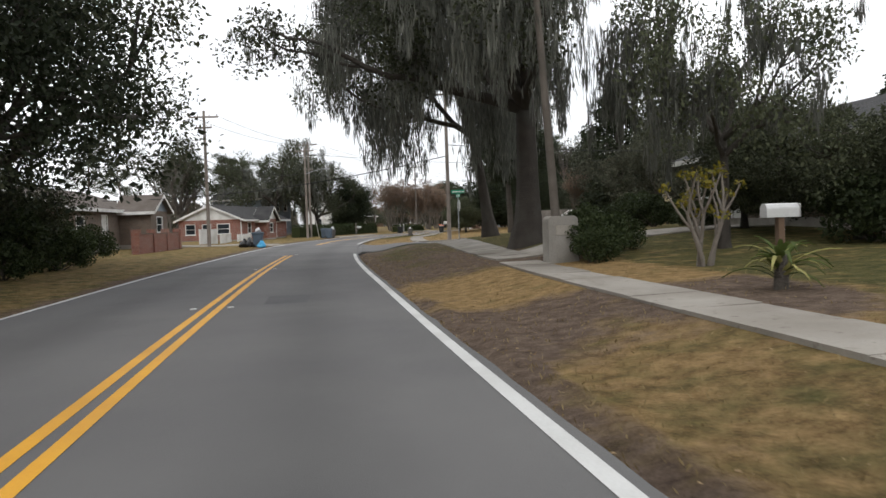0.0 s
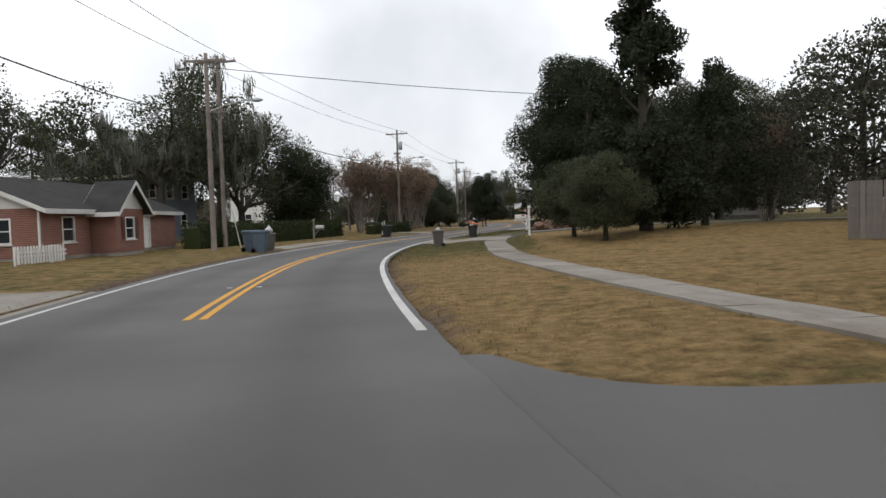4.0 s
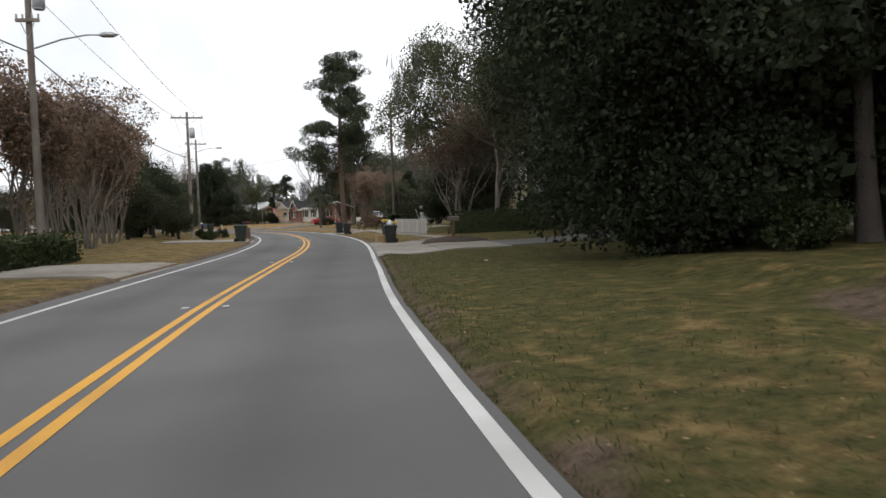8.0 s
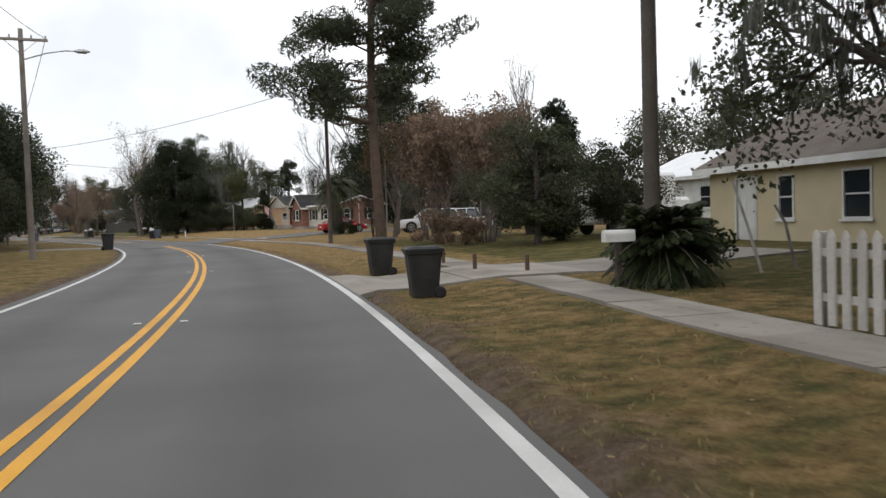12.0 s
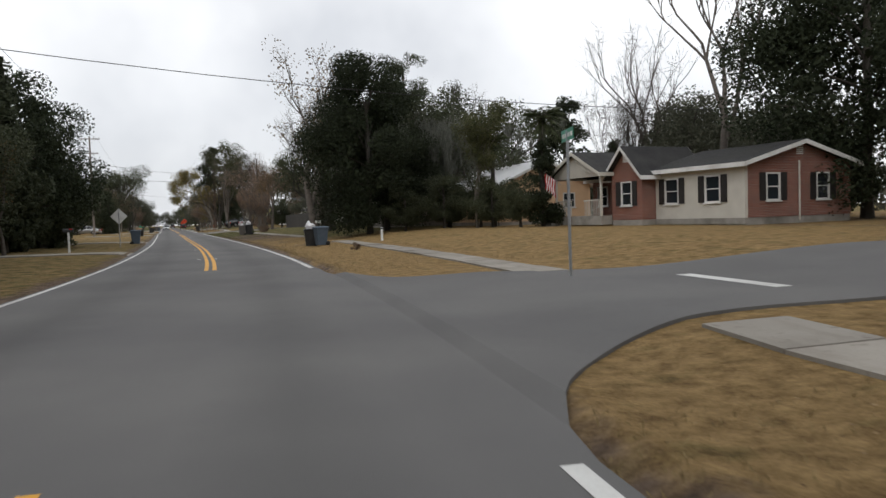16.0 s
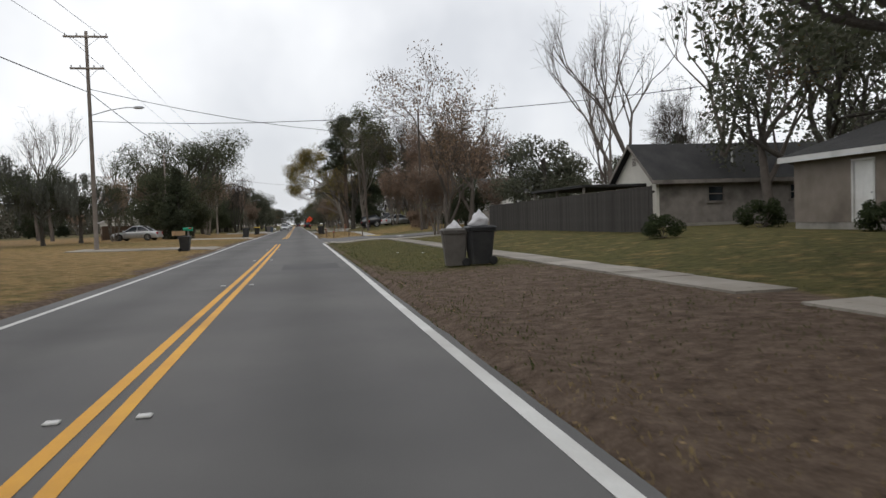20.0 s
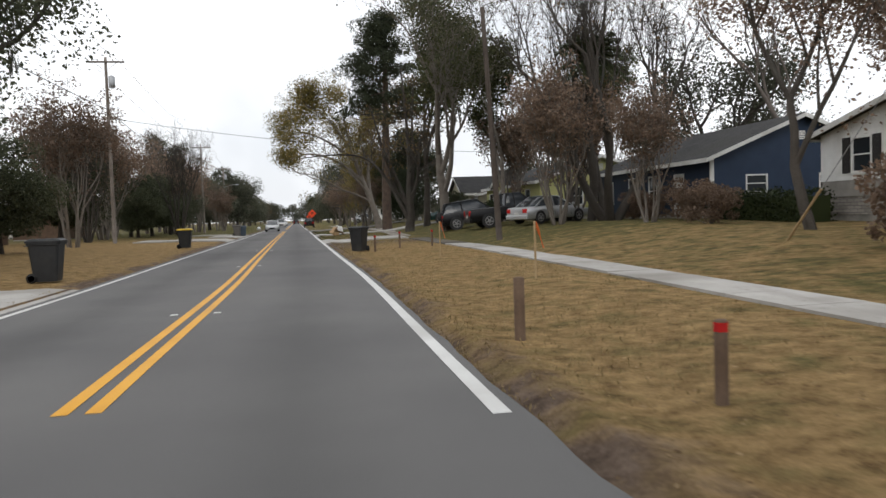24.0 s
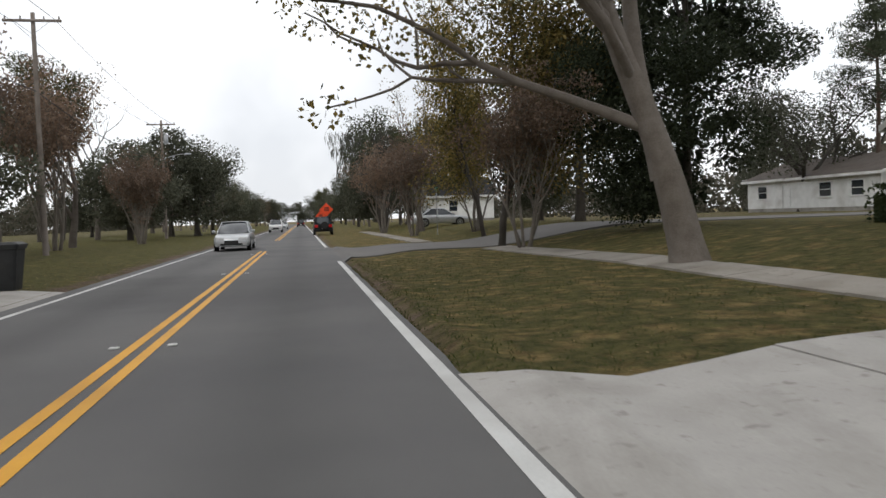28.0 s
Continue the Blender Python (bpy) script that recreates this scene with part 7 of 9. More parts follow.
utility_pole(214.5, 21.5, 8.0, (), None, material=WOOD_POLE, r=0.09, label="thin grey service pole in a yard")
utility_pole(235.0, -9.5, 10.5, ((0.5, 2.4), (1.6, 1.4)))
utility_pole(273.0, 11.0, 9.5, (), None, material=DARK_POLE, r=0.12, label="dark pole among oak trunks")
utility_pole(314.2, -11.0, 13.6, ((0.35, 2.6), (2.3, 2.0)), (8.4, 2.6, 0), label="tall utility pole with two crossarms and lamp")
utility_pole(341.5, 14.0, 12.5, (), None, material=DARK_POLE, r=0.15, label="dark wooden pole on the lawn")
utility_pole(351, -13.0, 9.5, (), None, r=0.11, label="plain grey service pole beside trees")
utility_pole(389.0, -11.4, 13.4, ((0.35, 2.6),), None, True)
utility_pole(363.2, 10.4, 10.2, (), None, material=DARK_POLE, r=0.15, lean=(-0.5, 0), label="dark leaning wooden pole beside the footpath")
utility_pole(434.0, -10.3, 11.6, ((0.4, 2.6),))
utility_pole(469.8, -10.8, 11.2, ((0.4, 2.6),), (7.5, 2.0, 0), True)
utility_pole(520, -10.5, 11.5, ((0.4, 2.6),))
line = [(58.7, -8.4, 9.9), (90.5, -9.0, 11.2), (127.0, -8.8, 10.8), (166.0, -8.2, 10.1), (187.0, -6.9, 9.9), (235.0, -9.5, 10.0), (314.2, -11.0, 13.2), (389.0, -11.4, 13.0), (434.0, -10.3, 11.2), (469.8, -10.8, 10.8), (520, -10.5, 11.1)]
for a, b in zip(line, line[1:]):
    for k in (-1.0, 1.0):
        cable(along_pole(a[0], a[1] + k, a[2] + 0.2), along_pole(b[0], b[1] + k, b[2] + 0.2), 0.5, 0.013)
    cable(along_pole(a[0], a[1], a[2] - 3.2), along_pole(b[0], b[1], b[2] - 3.2), 0.7, 0.025)
cable(along_pole(51.6, 9.6, 5.95), along_pole(58.7, -24, 4.3), 1.25, 0.03, "black service cable across the road")
cable(along_pole(51.6, 9.6, 6.7), along_pole(49, 45, 6.5), 0.8, 0.022, "black service cable over the side street")
cable(along_pole(84.2, -6.9, 9.6), along_pole(100, 40, 8.0), 1.0, 0.018, "black service cable across the road")
cable(along_pole(192.0, 8.1, 9.6), along_pole(235.0, -9.5, 9.2), 0.8, 0.02, "black service cable across the road")
cable(along_pole(235.0, -9.5, 8.6), along_pole(243, 40, 8.0), 0.9, 0.018, "black service cable across the road")
cable(along_pole(314.2, -11.0, 10.2), along_pole(341.5, 14.0, 10.5), 0.9, 0.02, "black service cable across the road")
cable(along_pole(314.2, -11.0, 8.2), along_pole(290, 24.0, 7.0), 0.9, 0.018, "black service cable across the road")
cable(along_pole(389.0, -11.4, 9.2), along_pole(402, 30, 7.5), 1.0, 0.016, "black service cable across the road")
for s, d, q in ((84.2, -6.9, (88.6, -7.2)), (341.5, 14.0, (348.6, 13.8))):
    a, b = along_pole(s, d, 7.5), P(q[0], q[1], 0.1)
    g = mesh("guy_wire", *tube([Vector((0, 0, 0)), b - a], [0.012, 0.012], 4), GALV)
    g.location = a
    tagged(g, "steel guy wire staying a utility pole", "cable")
    w = (a - b).normalized()
    g2 = mesh("guy_guard", *tube([Vector((0, 0, 0)), w * 2.3], [0.035, 0.035], 6), WHITE_PAINT if d < 0 else POST_WOOD)
    g2.location = b
    tagged(g2, "pale plastic guard on a guy wire", "guard")

def mound(s, d, rs, rd, h, material, label):
    """A low heap of mulch with an uneven outline."""
    v, f = [Vector((0, 0, h))], []
    rings, n = 6, 28
    for i in range(1, rings + 1):
        u = i / rings
        for k in range(n):
            a = 2 * math.pi * k / n
            w = u * (1 + 0.12 * noise.noise(Vector((math.cos(a) * 1.7, math.sin(a) * 1.7, s))))
            v.append(Vector((rd * w * math.cos(a), rs * w * math.sin(a), h * (1 - u * u) + 0.03 * noise.noise(Vector((w * 3 * math.cos(a), w * 3 * math.sin(a), 2))) * (1 - u) + 0.05 - 0.12 * (u == 1))))
    for k in range(n):
        f.append((0, 1 + k, 1 + (k + 1) % n))
    for i in range(rings - 1):
        for k in range(n):
            p, q = 1 + i * n, 1 + (i + 1) * n
            f.append((p + k, q + k, q + (k + 1) % n, p + (k + 1) % n))
    ob = mesh("mulch_bed", v, f, material, shade=True)
    ob.matrix_basis = at(s, d, 0, 0.0)
    return tagged(ob, label, "mulch")


# ---------------------------------------------------------------- signs, posts, mailboxes, bins
street_sign(49.9, 10.1, 100, "stop sign and two green street name blades on a post", True, 2, 3.1)
street_sign(216.0, 7.3, 80, "green street name blade on a steel post", False, 1, 2.9)
street_sign(442.0, 10.4, 90, "green street name blade on a post", False, 1, 3.0)
street_sign(257.0, -4.7, 180, "bare back of a diamond road sign", False, 0, 2.6, (0.76, SIGN_BACK), False)
street_sign(490.0, 5.0, 0, "orange diamond road work sign on a post", False, 0, 3.6, (1.2, SIGN_ORANGE))
street_sign(520.0, 5.0, 0, "orange diamond road work sign far down the road", False, 0, 3.0, (1.2, SIGN_ORANGE))
mailbox(9.9, 8.55, 180, BROWN_WOOD, SIGN_BACK, "grey metal mailbox on a wooden post above a yucca", height=1.0)
mailbox(84.2, 9.4, 0, WHITE_PAINT, WHITE_PAINT, "white wooden mailbox post with crossarm and finial", "cross", 1.0)
mailbox(99.6, 8.95, 180, WHITE_PAINT, SIGN_BACK, "large pale mailbox on a white post", height=0.95)
mailbox(95.6, -5.1, 180, GREY_WOOD, SIGN_BACK, "mailbox on a crossarm post in front of the hedge", "cross", 1.1)
mailbox(132.9, 6.9, 180, BROWN_WOOD, GREY_PLASTIC, "grey mailbox on two wooden posts in a mulch bed", "double", 1.0)
mound(133.2, 7.0, 2.1, 1.7, 0.22, MULCH, "brown mulch island in a driveway")
mailbox(158.0, -3.9, 0, BROWN_WOOD, BLACK_PLASTIC, "black mailbox on a thick brown post", height=1.1)
mailbox(160.2, 7.35, 180, DARK_POLE, WHITE_PAINT, "white mailbox in front of a sago palm", height=0.8)
mailbox(247.0, -6.6, 0, WHITE_PAINT, BLACK_PLASTIC, "dark mailbox on a white post", height=1.1)
mailbox(266.4, 10.5, 180, DARK_POLE, WHITE_PAINT, "pale mailbox on a dark post", height=1.0)
mailbox(309.9, -4.9, 0, GREY_WOOD, SIGN_GREEN, "teal mailbox on a post", height=1.15)
post(243.3, 9.8, 0.75, 0.07, WHITE_PAINT, "short white marker post with dark cap", cap=BLACK_PLASTIC)
for s, d in ((165.6, 6.5), (164.4, 7.35), (168.6, 6.6)):
    post(s, d, 0.42, 0.05, BROWN_WOOD, "low brown wooden bollard beside the driveway")
for s, d in ((155.6, -3.7), (163.0, -3.7), (164.5, -6.0)):
    post(s, d, 0.8, 0.09, BROWN_WOOD, "thick brown wooden post at a drive")
for s, d, h in ((339.3, 4.1, 0.72), (332.8, 5.95, 0.65), (331.7, 7.1, 0.6), (336.1, 4.7, 0.62)):
    post(s, d, h, 0.062 if h > 0.7 else 0.05, BROWN_WOOD, "short weathered wooden post at the street corner", cap=TAIL_LIGHT if d == 4.7 else None)
for s, d, h in ((113.2, -5.8, 1.2), (118.2, -7.4, 1.3)):
    post(s, d, h, 0.035, WHITE_PAINT, "slim white post beside the hedge")
for s, d in ((354.0, 5.9), (345.3, 6.15)):
    post(s, d, 1.15, 0.022, POST_WOOD, "pale wooden survey stake with orange ribbon", "survey_stake")
    bm = bmesh.new()
    for i in range(8):
        w = 0.04 + 0.03 * math.sin(i * 0.9)
        bm.verts.new((0.025 + 0.022 * i, -w, 1.14 - 0.075 * i))
        bm.verts.new((0.025 + 0.022 * i, w, 1.14 - 0.075 * i))
    bm.verts.ensure_lookup_table()
    for i in range(7):
        bm.faces.new((bm.verts[2 * i], bm.verts[2 * i + 1], bm.verts[2 * i + 3], bm.verts[2 * i + 2]))
    ob = part("ribbon", bm, ORANGE_PLASTIC)
    ob.modifiers.new("thickness", "SOLIDIFY").thickness = 0.006
    ob.matrix_basis = at(s, d, 5)
    tagged(ob, "orange plastic ribbon tied to a survey stake", "ribbon")

wheeled_bin(54.6, -3.9, 90, BLUE_PLASTIC, BLUE_PLASTIC, "slate grey wheeled bin beside rubbish bags")
bag(55.4, -4.6, 0.42, BLACK_BAG, "black rubbish bags heaped beside a bin", 2)
bag(54.6, -4.9, 0.38, BLACK_BAG, "black rubbish bags heaped beside a bin", 3)
bag(53.9, -3.55, 0.30, BLUE_BAG, "bright blue rubbish bag at the road edge", 4)
bag(54.7, -3.9, 0.22, WHITE_BAG, "white bag on top of a bin", 5, 1.08)
wheeled_bin(82.6, -3.9, 90, BLUE_PLASTIC, BLUE_PLASTIC, "dark slate wheeled bin near a pole")
wheeled_bin(83.3, -4.6, 80, BLUE_PLASTIC, BLUE_PLASTIC, "dark slate wheeled bin near a pole")
wheeled_bin(84.0, -3.9, 100, GREY_PLASTIC, GREY_PLASTIC, "grey bin overflowing with a white bag", scale=0.85)
bag(84.0, -3.9, 0.22, WHITE_BAG, "white bag on top of a bin", 6, 0.95)
wheeled_bin(85.1, 4.72, -80, GREY_PLASTIC, GREY_PLASTIC, "tapered grey-brown bin with a white bag", scale=0.78)
bag(85.1, 4.72, 0.13, WHITE_BAG, "white bag on top of a bin", 7, 0.80)
wheeled_bin(99.4, 5.2, -85, BLACK_PLASTIC, ORANGE_PLASTIC, "black bin overflowing under an orange lid", True, scale=0.86)
bag(99.4, 5.2, 0.25, WHITE_BAG, "pale rubbish spilling from a bin", 8, 0.74)
wheeled_bin(108.0, -3.6, 90, BLACK_PLASTIC, BLACK_PLASTIC, "wide black bin at the road edge", wide=1.8, scale=0.9)
wheeled_bin(148.2, -4.0, 85, GREEN_PLASTIC, GREEN_PLASTIC, "dark green wheeled bin by a driveway")
wheeled_bin(138.3, 4.45, -90, BLACK_PLASTIC, BLACK_PLASTIC, "black bin with a white bag on it", scale=0.88)
bag(138.3, 4.45, 0.2, WHITE_BAG, "white bag on top of a bin", 9, 0.92)
wheeled_bin(139.5, 4.5, -80, BLACK_PLASTIC, YELLOW_PLASTIC, "black bin with a yellow lid", True, 1.25, scale=0.95)
cb = part("cardboard_box", bx(-0.22, 0.22, -0.2, 0.2, 0.0, 0.42, 0.008), CARDBOARD)
cb.matrix_basis = at(138.9, 3.95, 15)
tagged(cb, "plain brown cardboard box beside the bins", "box")
wheeled_bin(161.9, 4.35, -92, BLACK_PLASTIC, BLACK_PLASTIC, "dark grey wheeled bin on the verge", scale=0.86)
wheeled_bin(167.6, 4.6, -88, BLACK_PLASTIC, BLACK_PLASTIC, "dark grey wheeled bin on the verge", scale=0.9)
wheeled_bin(200.5, -3.9, 90, BLACK_PLASTIC, BLACK_PLASTIC, "black wheeled bin on the verge")
wheeled_bin(242.0, 5.55, -95, BLACK_PLASTIC, BLACK_PLASTIC, "black bin with a white bag in it", scale=0.85)
bag(242.0, 5.55, 0.27, WHITE_BAG, "white bag on top of a bin", 10, 0.88)
wheeled_bin(241.3, 6.0, -80, BLUE_PLASTIC, BLUE_PLASTIC, "slate blue wheeled bin on the verge", scale=0.92)
wheeled_bin(264.2, -4.0, 90, BLUE_PLASTIC, BLUE_PLASTIC, "slate blue wheeled bin at a driveway")
wheeled_bin(284.6, 5.75, -95, GREY_PLASTIC, GREY_PLASTIC, "grey bin with white bags", scale=0.98)
wheeled_bin(284.3, 6.4, -85, BLACK_PLASTIC, BLACK_PLASTIC, "black bin with white bags")
bag(284.6, 5.75, 0.22, WHITE_BAG, "white bag on top of a bin", 11, 0.98, 0.6)
bag(284.3, 6.4, 0.30, WHITE_BAG, "full white bag on top of a bin", 12, 1.02)
wheeled_bin(308.4, -4.9, 90, BLACK_PLASTIC, BLACK_PLASTIC, "wide black tote at a driveway", wide=2.0, scale=0.8)
wheeled_bin(351.3, -4.6, 90, BLACK_PLASTIC, BLACK_PLASTIC, "black wheeled bin on dry grass")
wheeled_bin(374.5, -4.5, 90, BLACK_PLASTIC, YELLOW_PLASTIC, "black wheeled bin with yellow lid", False)
wheeled_bin(363.7, 4.2, -30, BLACK_PLASTIC, BLACK_PLASTIC, "black wheeled bin on the verge")
for s, d in ((362.3, 4.75), (363.1, 5.9), (363.0, 7.3)):
    post(s, d, 0.72, 0.045, BROWN_WOOD, "short brown wooden stake with a red reflector band", cap=TAIL_LIGHT)
wheeled_bin(405.2, -4.0, 90, GREY_PLASTIC, GREY_PLASTIC, "grey wheeled bin on a concrete apron")
wheeled_bin(405.6, -3.5, 95, BLUE_PLASTIC, BLUE_PLASTIC, "dark blue wheeled bin on a concrete apron", scale=0.92)
wheeled_bin(413, -4.6, 90, BLACK_PLASTIC, BLACK_PLASTIC, "black wheeled bin on the verge")
bag(452.5, -4.2, 0.35, WHITE_BAG, "white rubbish bag on the verge", 13)
bag(442.8, 20.0, 0.3, WHITE_BAG, "white bag on the lawn", 14)

# ---------------------------------------------------------------- houses
def house(s, d, turn, label, up=0.0, name="house"):
    return thing(name, label, "house", at(s, d, turn, up))


# brown brick house behind the first lawn
h = house(32.0, 18.3, -90, "low brown brick house with a broad dark roof")
block(h, 0, 15, 0, 9, 0.3, 2.7, BROWN_BRICK, {0: [(1.0, 2.0, 0.9, 2.1), (6.0, 8.2, 0.7, 2.2), (11, 12.5, 0.9, 2.1)], 1: [(2, 3.2, 0.9, 2.1), (5.5, 6.7, 0.9, 2.1)]}, WHITE_PAINT, 1.6, "x", SHINGLE, doors=((0, 3.6, 4.6),), over=0.7)
# red brick house with a garden wall, across the road
h = house(46, -13.5, 90, "brown brick bungalow with brown roof")
block(h, 0, 15, 0, 9, 0.3, 2.5, BROWN_BRICK, {0: [(1.5, 2.9, 0.8, 2.0), (11.5, 13, 0.8, 2.0)], 3: [(3, 4.4, 0.8, 2.0)]}, WHITE_PAINT, 1.5, "x", BROWN_SHINGLE, doors=((0, 6, 7),))
block(h, 9.5, 14, -2.2, -0.02, 0.3, 2.4, BROWN_BRICK, {0: [(1.4, 3.0, 0.8, 2.0)]}, WHITE_PAINT, 1.1, "y", BROWN_SHINGLE, gable=BLUE_GREY)
gw = house(45.2, -9.2, 90, "low red brick garden wall", name="garden_wall")
tagged(gw, category="wall")
part("brickwork", bx(0, 9.6, 0, 0.25, -0.2, 1.15, 0.01), RED_BRICK, gw)
part("coping", bx(-0.04, 9.64, -0.04, 0.29, 1.155, 1.22, 0.012), BROWN_BRICK, gw)
for x in (0, 3.2, 6.4, 9.6):
    part("pier", bx(x - 0.22, x + 0.22, -0.1, 0.36, -0.2, 1.45, 0.01), RED_BRICK, gw)
# brick house with white gables and white garden walls
h = house(77.0, -11.4, 90, "brick bungalow with white gables and dark roof")
block(h, 0, 15, 0, 6.8, 0.15, 2.1, RED_BRICK, {0: [(1.6, 2.7, 0.6, 1.75), (8.4, 9.4, 0.6, 1.75)], 3: [(0.7, 1.8, 0.6, 1.7), (2.5, 3.5, 0.6, 1.7), (4.1, 5.5, 0.6, 1.7)]}, WHITE_PAINT, 1.45, "x", SHINGLE, doors=((0, 10.2, 11.1),), gable=WHITE_PAINT)
block(h, 4.2, 7.4, -1.2, -0.02, 0.15, 2.1, RED_BRICK, {0: [(1.0, 2.1, 0.6, 1.7)]}, WHITE_PAINT, 1.25, "y", SHINGLE, gable=WHITE_PAINT, shutter=BROWN_SHUTTER)
part("downpipe", bx(-0.09, -0.01, 0.05, 0.13, 0.1, 2.3), WHITE_PAINT, h)
for s0, d0, ang, ln, ht in ((66.0, -11.3, 76, 2.9, 1.25), (68.9, -10.4, 96, 4.8, 0.8)):
    gw = house(s0, d0, ang, "white painted garden wall before a bungalow", name="garden_wall")
    tagged(gw, category="wall")
    part("panel", bx(0, ln, 0, 0.15, -0.2, ht, 0.01), WHITE_PAINT, gw)
    part("coping", bx(-0.03, ln + 0.03, -0.03, 0.18, ht + 0.003, ht + 0.06, 0.01), WHITE_PAINT, gw)
picket_fence(74.0, -10.6, 77.0, -10.4, 0.75, WHITE_PAINT, "low white picket fence before a brick bungalow", 0.2, 0.12)
# blue-grey two-storey house
h = house(99, -20, 90, "blue-grey two-storey house with white trim")
block(h, 0, 8, 0, 8, 0.3, 5.0, BLUE_GREY, {0: [(1, 2, 0.8, 2.0), (5.5, 6.5, 0.8, 2.0), (1, 2, 3.2, 4.4), (3.5, 4.5, 3.2, 4.4), (5.8, 6.8, 3.2, 4.4)], 3: [(2, 3, 3.2, 4.4), (5, 6, 0.8, 2.0)]}, WHITE_PAINT, 1.8, "y", SHINGLE)
# small gabled house behind the hedge, white house farther on
h = house(69, -27, 90, "pale grey gabled house behind the hedge")
block(h, 0, 7, 0, 7, 0.3, 2.8, BLUE_GREY, {3: [(2.5, 3.5, 0.9, 2.1)], 0: [(1, 2, 0.9, 2.1), (4.5, 5.5, 0.9, 2.1)]}, WHITE_PAINT, 1.9, "x", SHINGLE)
h = house(138, -27, 90, "white two-storey house behind trees")
block(h, 0, 10, 0, 8, 0.4, 5.2, WHITE_PAINT, {0: [(1, 2, 0.8, 2.2), (4, 5, 0.8, 2.2), (7.5, 8.5, 0.8, 2.2), (1, 2, 3.3, 4.7), (4.3, 5.3, 3.3, 4.7), (7.5, 8.5, 3.3, 4.7)], 3: [(2, 3, 0.8, 2.2), (5, 6, 0.8, 2.2), (2, 3, 3.3, 4.7), (5, 6, 3.3, 4.7)]}, WHITE_PAINT, 1.8, "x", SHINGLE)
porch(h, 0.5, 9.5, -2.4, 0, 0.4, 2.5, WHITE_PAINT, SHINGLE, 0.6, axis="x")
# house across the first side street with a wooden ramp, far in the shade
h = house(77, 33, -90, "red brick house in the shade of tall trees")
block(h, 0, 12, 0, 8, 0.35, 2.6, RED_BRICK, {0: [(1.5, 2.7, 0.8, 2.1), (8, 9.2, 0.8, 2.1)], 1: [(2, 3.2, 0.8, 2.1), (5, 6.2, 0.8, 2.1)]}, WHITE_PAINT, 1.6, "x", SHINGLE, doors=((0, 5, 6),))
picket_fence(67.5, 17.6, 65.5, 19.2, 1.8, GREY_WOOD, "weathered board fence panel in a yard", 0.16, 0.15, "board_fence", True)
picket_fence(64.5, 19.0, 62.0, 21.0, 1.8, GREY_WOOD, "weathered board fence panel in a yard", 0.16, 0.15, "board_fence", True)
st = thing("entry_stairs", "grey metal entry stairs with railings", "stairs", at(60.0, 18.6, -90))
for i in range(4):
    part("step", bx(0, 1.3, 0.3 * i, 0.3 * i + 0.29, 0.02, 0.19 * (i + 1), 0.01), GREY_WOOD, st)
for x in (0.05, 1.25):
    mesh("railing", *tube([Vector((x, 0, 0.9)), Vector((x, 1.2, 1.7))], [0.03, 0.03], 6), WHITE_PAINT, st)
    for y in (0, 0.6, 1.18):
        mesh("baluster", *tube([Vector((x, y, 0.1)), Vector((x, y, 0.9 + y * 0.667))], [0.02, 0.02], 6), WHITE_PAINT, st)
# house glimpsed beyond the white mailbox, and dark house with a gabled porch
h = house(112, 33, -90, "cream house almost hidden by evergreens")
block(h, 0, 9, 0, 8, 0.4, 2.7, CREAM, {0: [(2, 3.2, 0.8, 2.1), (6, 7.2, 0.8, 2.1)], 1: [(3, 4, 0.8, 2.1)]}, WHITE_PAINT, 1.7, "x", SHINGLE)
h = house(137.5, 22.5, -90, "white sided house beyond dark trees")
block(h, 0, 6.5, 0, 8, 0.45, 2.8, WHITE_PAINT, {0: [(0.7, 1.7, 0.8, 2.15), (1.85, 2.85, 0.8, 2.15)], 1: [(2, 3.2, 0.8, 2.1), (5, 6.2, 0.8, 2.1)]}, DARK_FENCE, 1.7, "x", SHINGLE, doors=((0, 4.4, 5.3),))
picket_fence(137.2, 16.4, 133.2, 19.4, 0.95, DARK_FENCE, "low dark board fence beside a driveway", 0.16, 0.15, "board_fence", True)
h = house(158.2, 19.6, -90, "dark grey house with a white gabled porch")
block(h, 0, 15, 0, 8, 0.3, 2.4, DARK_FENCE, {0: [(3.5, 4.5, 0.75, 2.0), (6.2, 7.9, 0.75, 2.0)], 1: [(3, 4.2, 0.8, 2.1)]}, WHITE_PAINT, 1.9, "x", SHINGLE, doors=((0, 9.0, 9.9),))
porch(h, 10.2, 12.7, -2.3, 0, 0.3, 2.1, WHITE_PAINT, SHINGLE, 0.85)
# cream house behind the picket fence
h = house(171.0, 17.2, -90, "cream yellow house behind a white picket fence", -0.4)
block(h, 0, 11, 0, 8, 0.35, 2.55, CREAM, {0: [(3.3, 4.0, 0.7, 2.1), (5.8, 6.8, 0.7, 2.1), (9.4, 10.3, 0.8, 2.1)], 1: [(2, 3.1, 0.8, 2.2), (5, 6.1, 0.8, 2.2)]}, WHITE_PAINT, 1.9, "x", BROWN_SHINGLE, doors=((0, 1.4, 2.3),))
# white house with carport far ahead on the right side of the bend
h = house(188, 27.0, -90, "small white house with porch and metal roof")
block(h, 0, 8, 0, 8, 0.3, 2.7, WHITE_PAINT, {0: [(1, 2.2, 0.8, 2.1), (5.5, 6.7, 0.8, 2.1)], 1: [(3, 4.2, 0.8, 2.1)]}, WHITE_PAINT, 1.6, "x", METAL_ROOF)
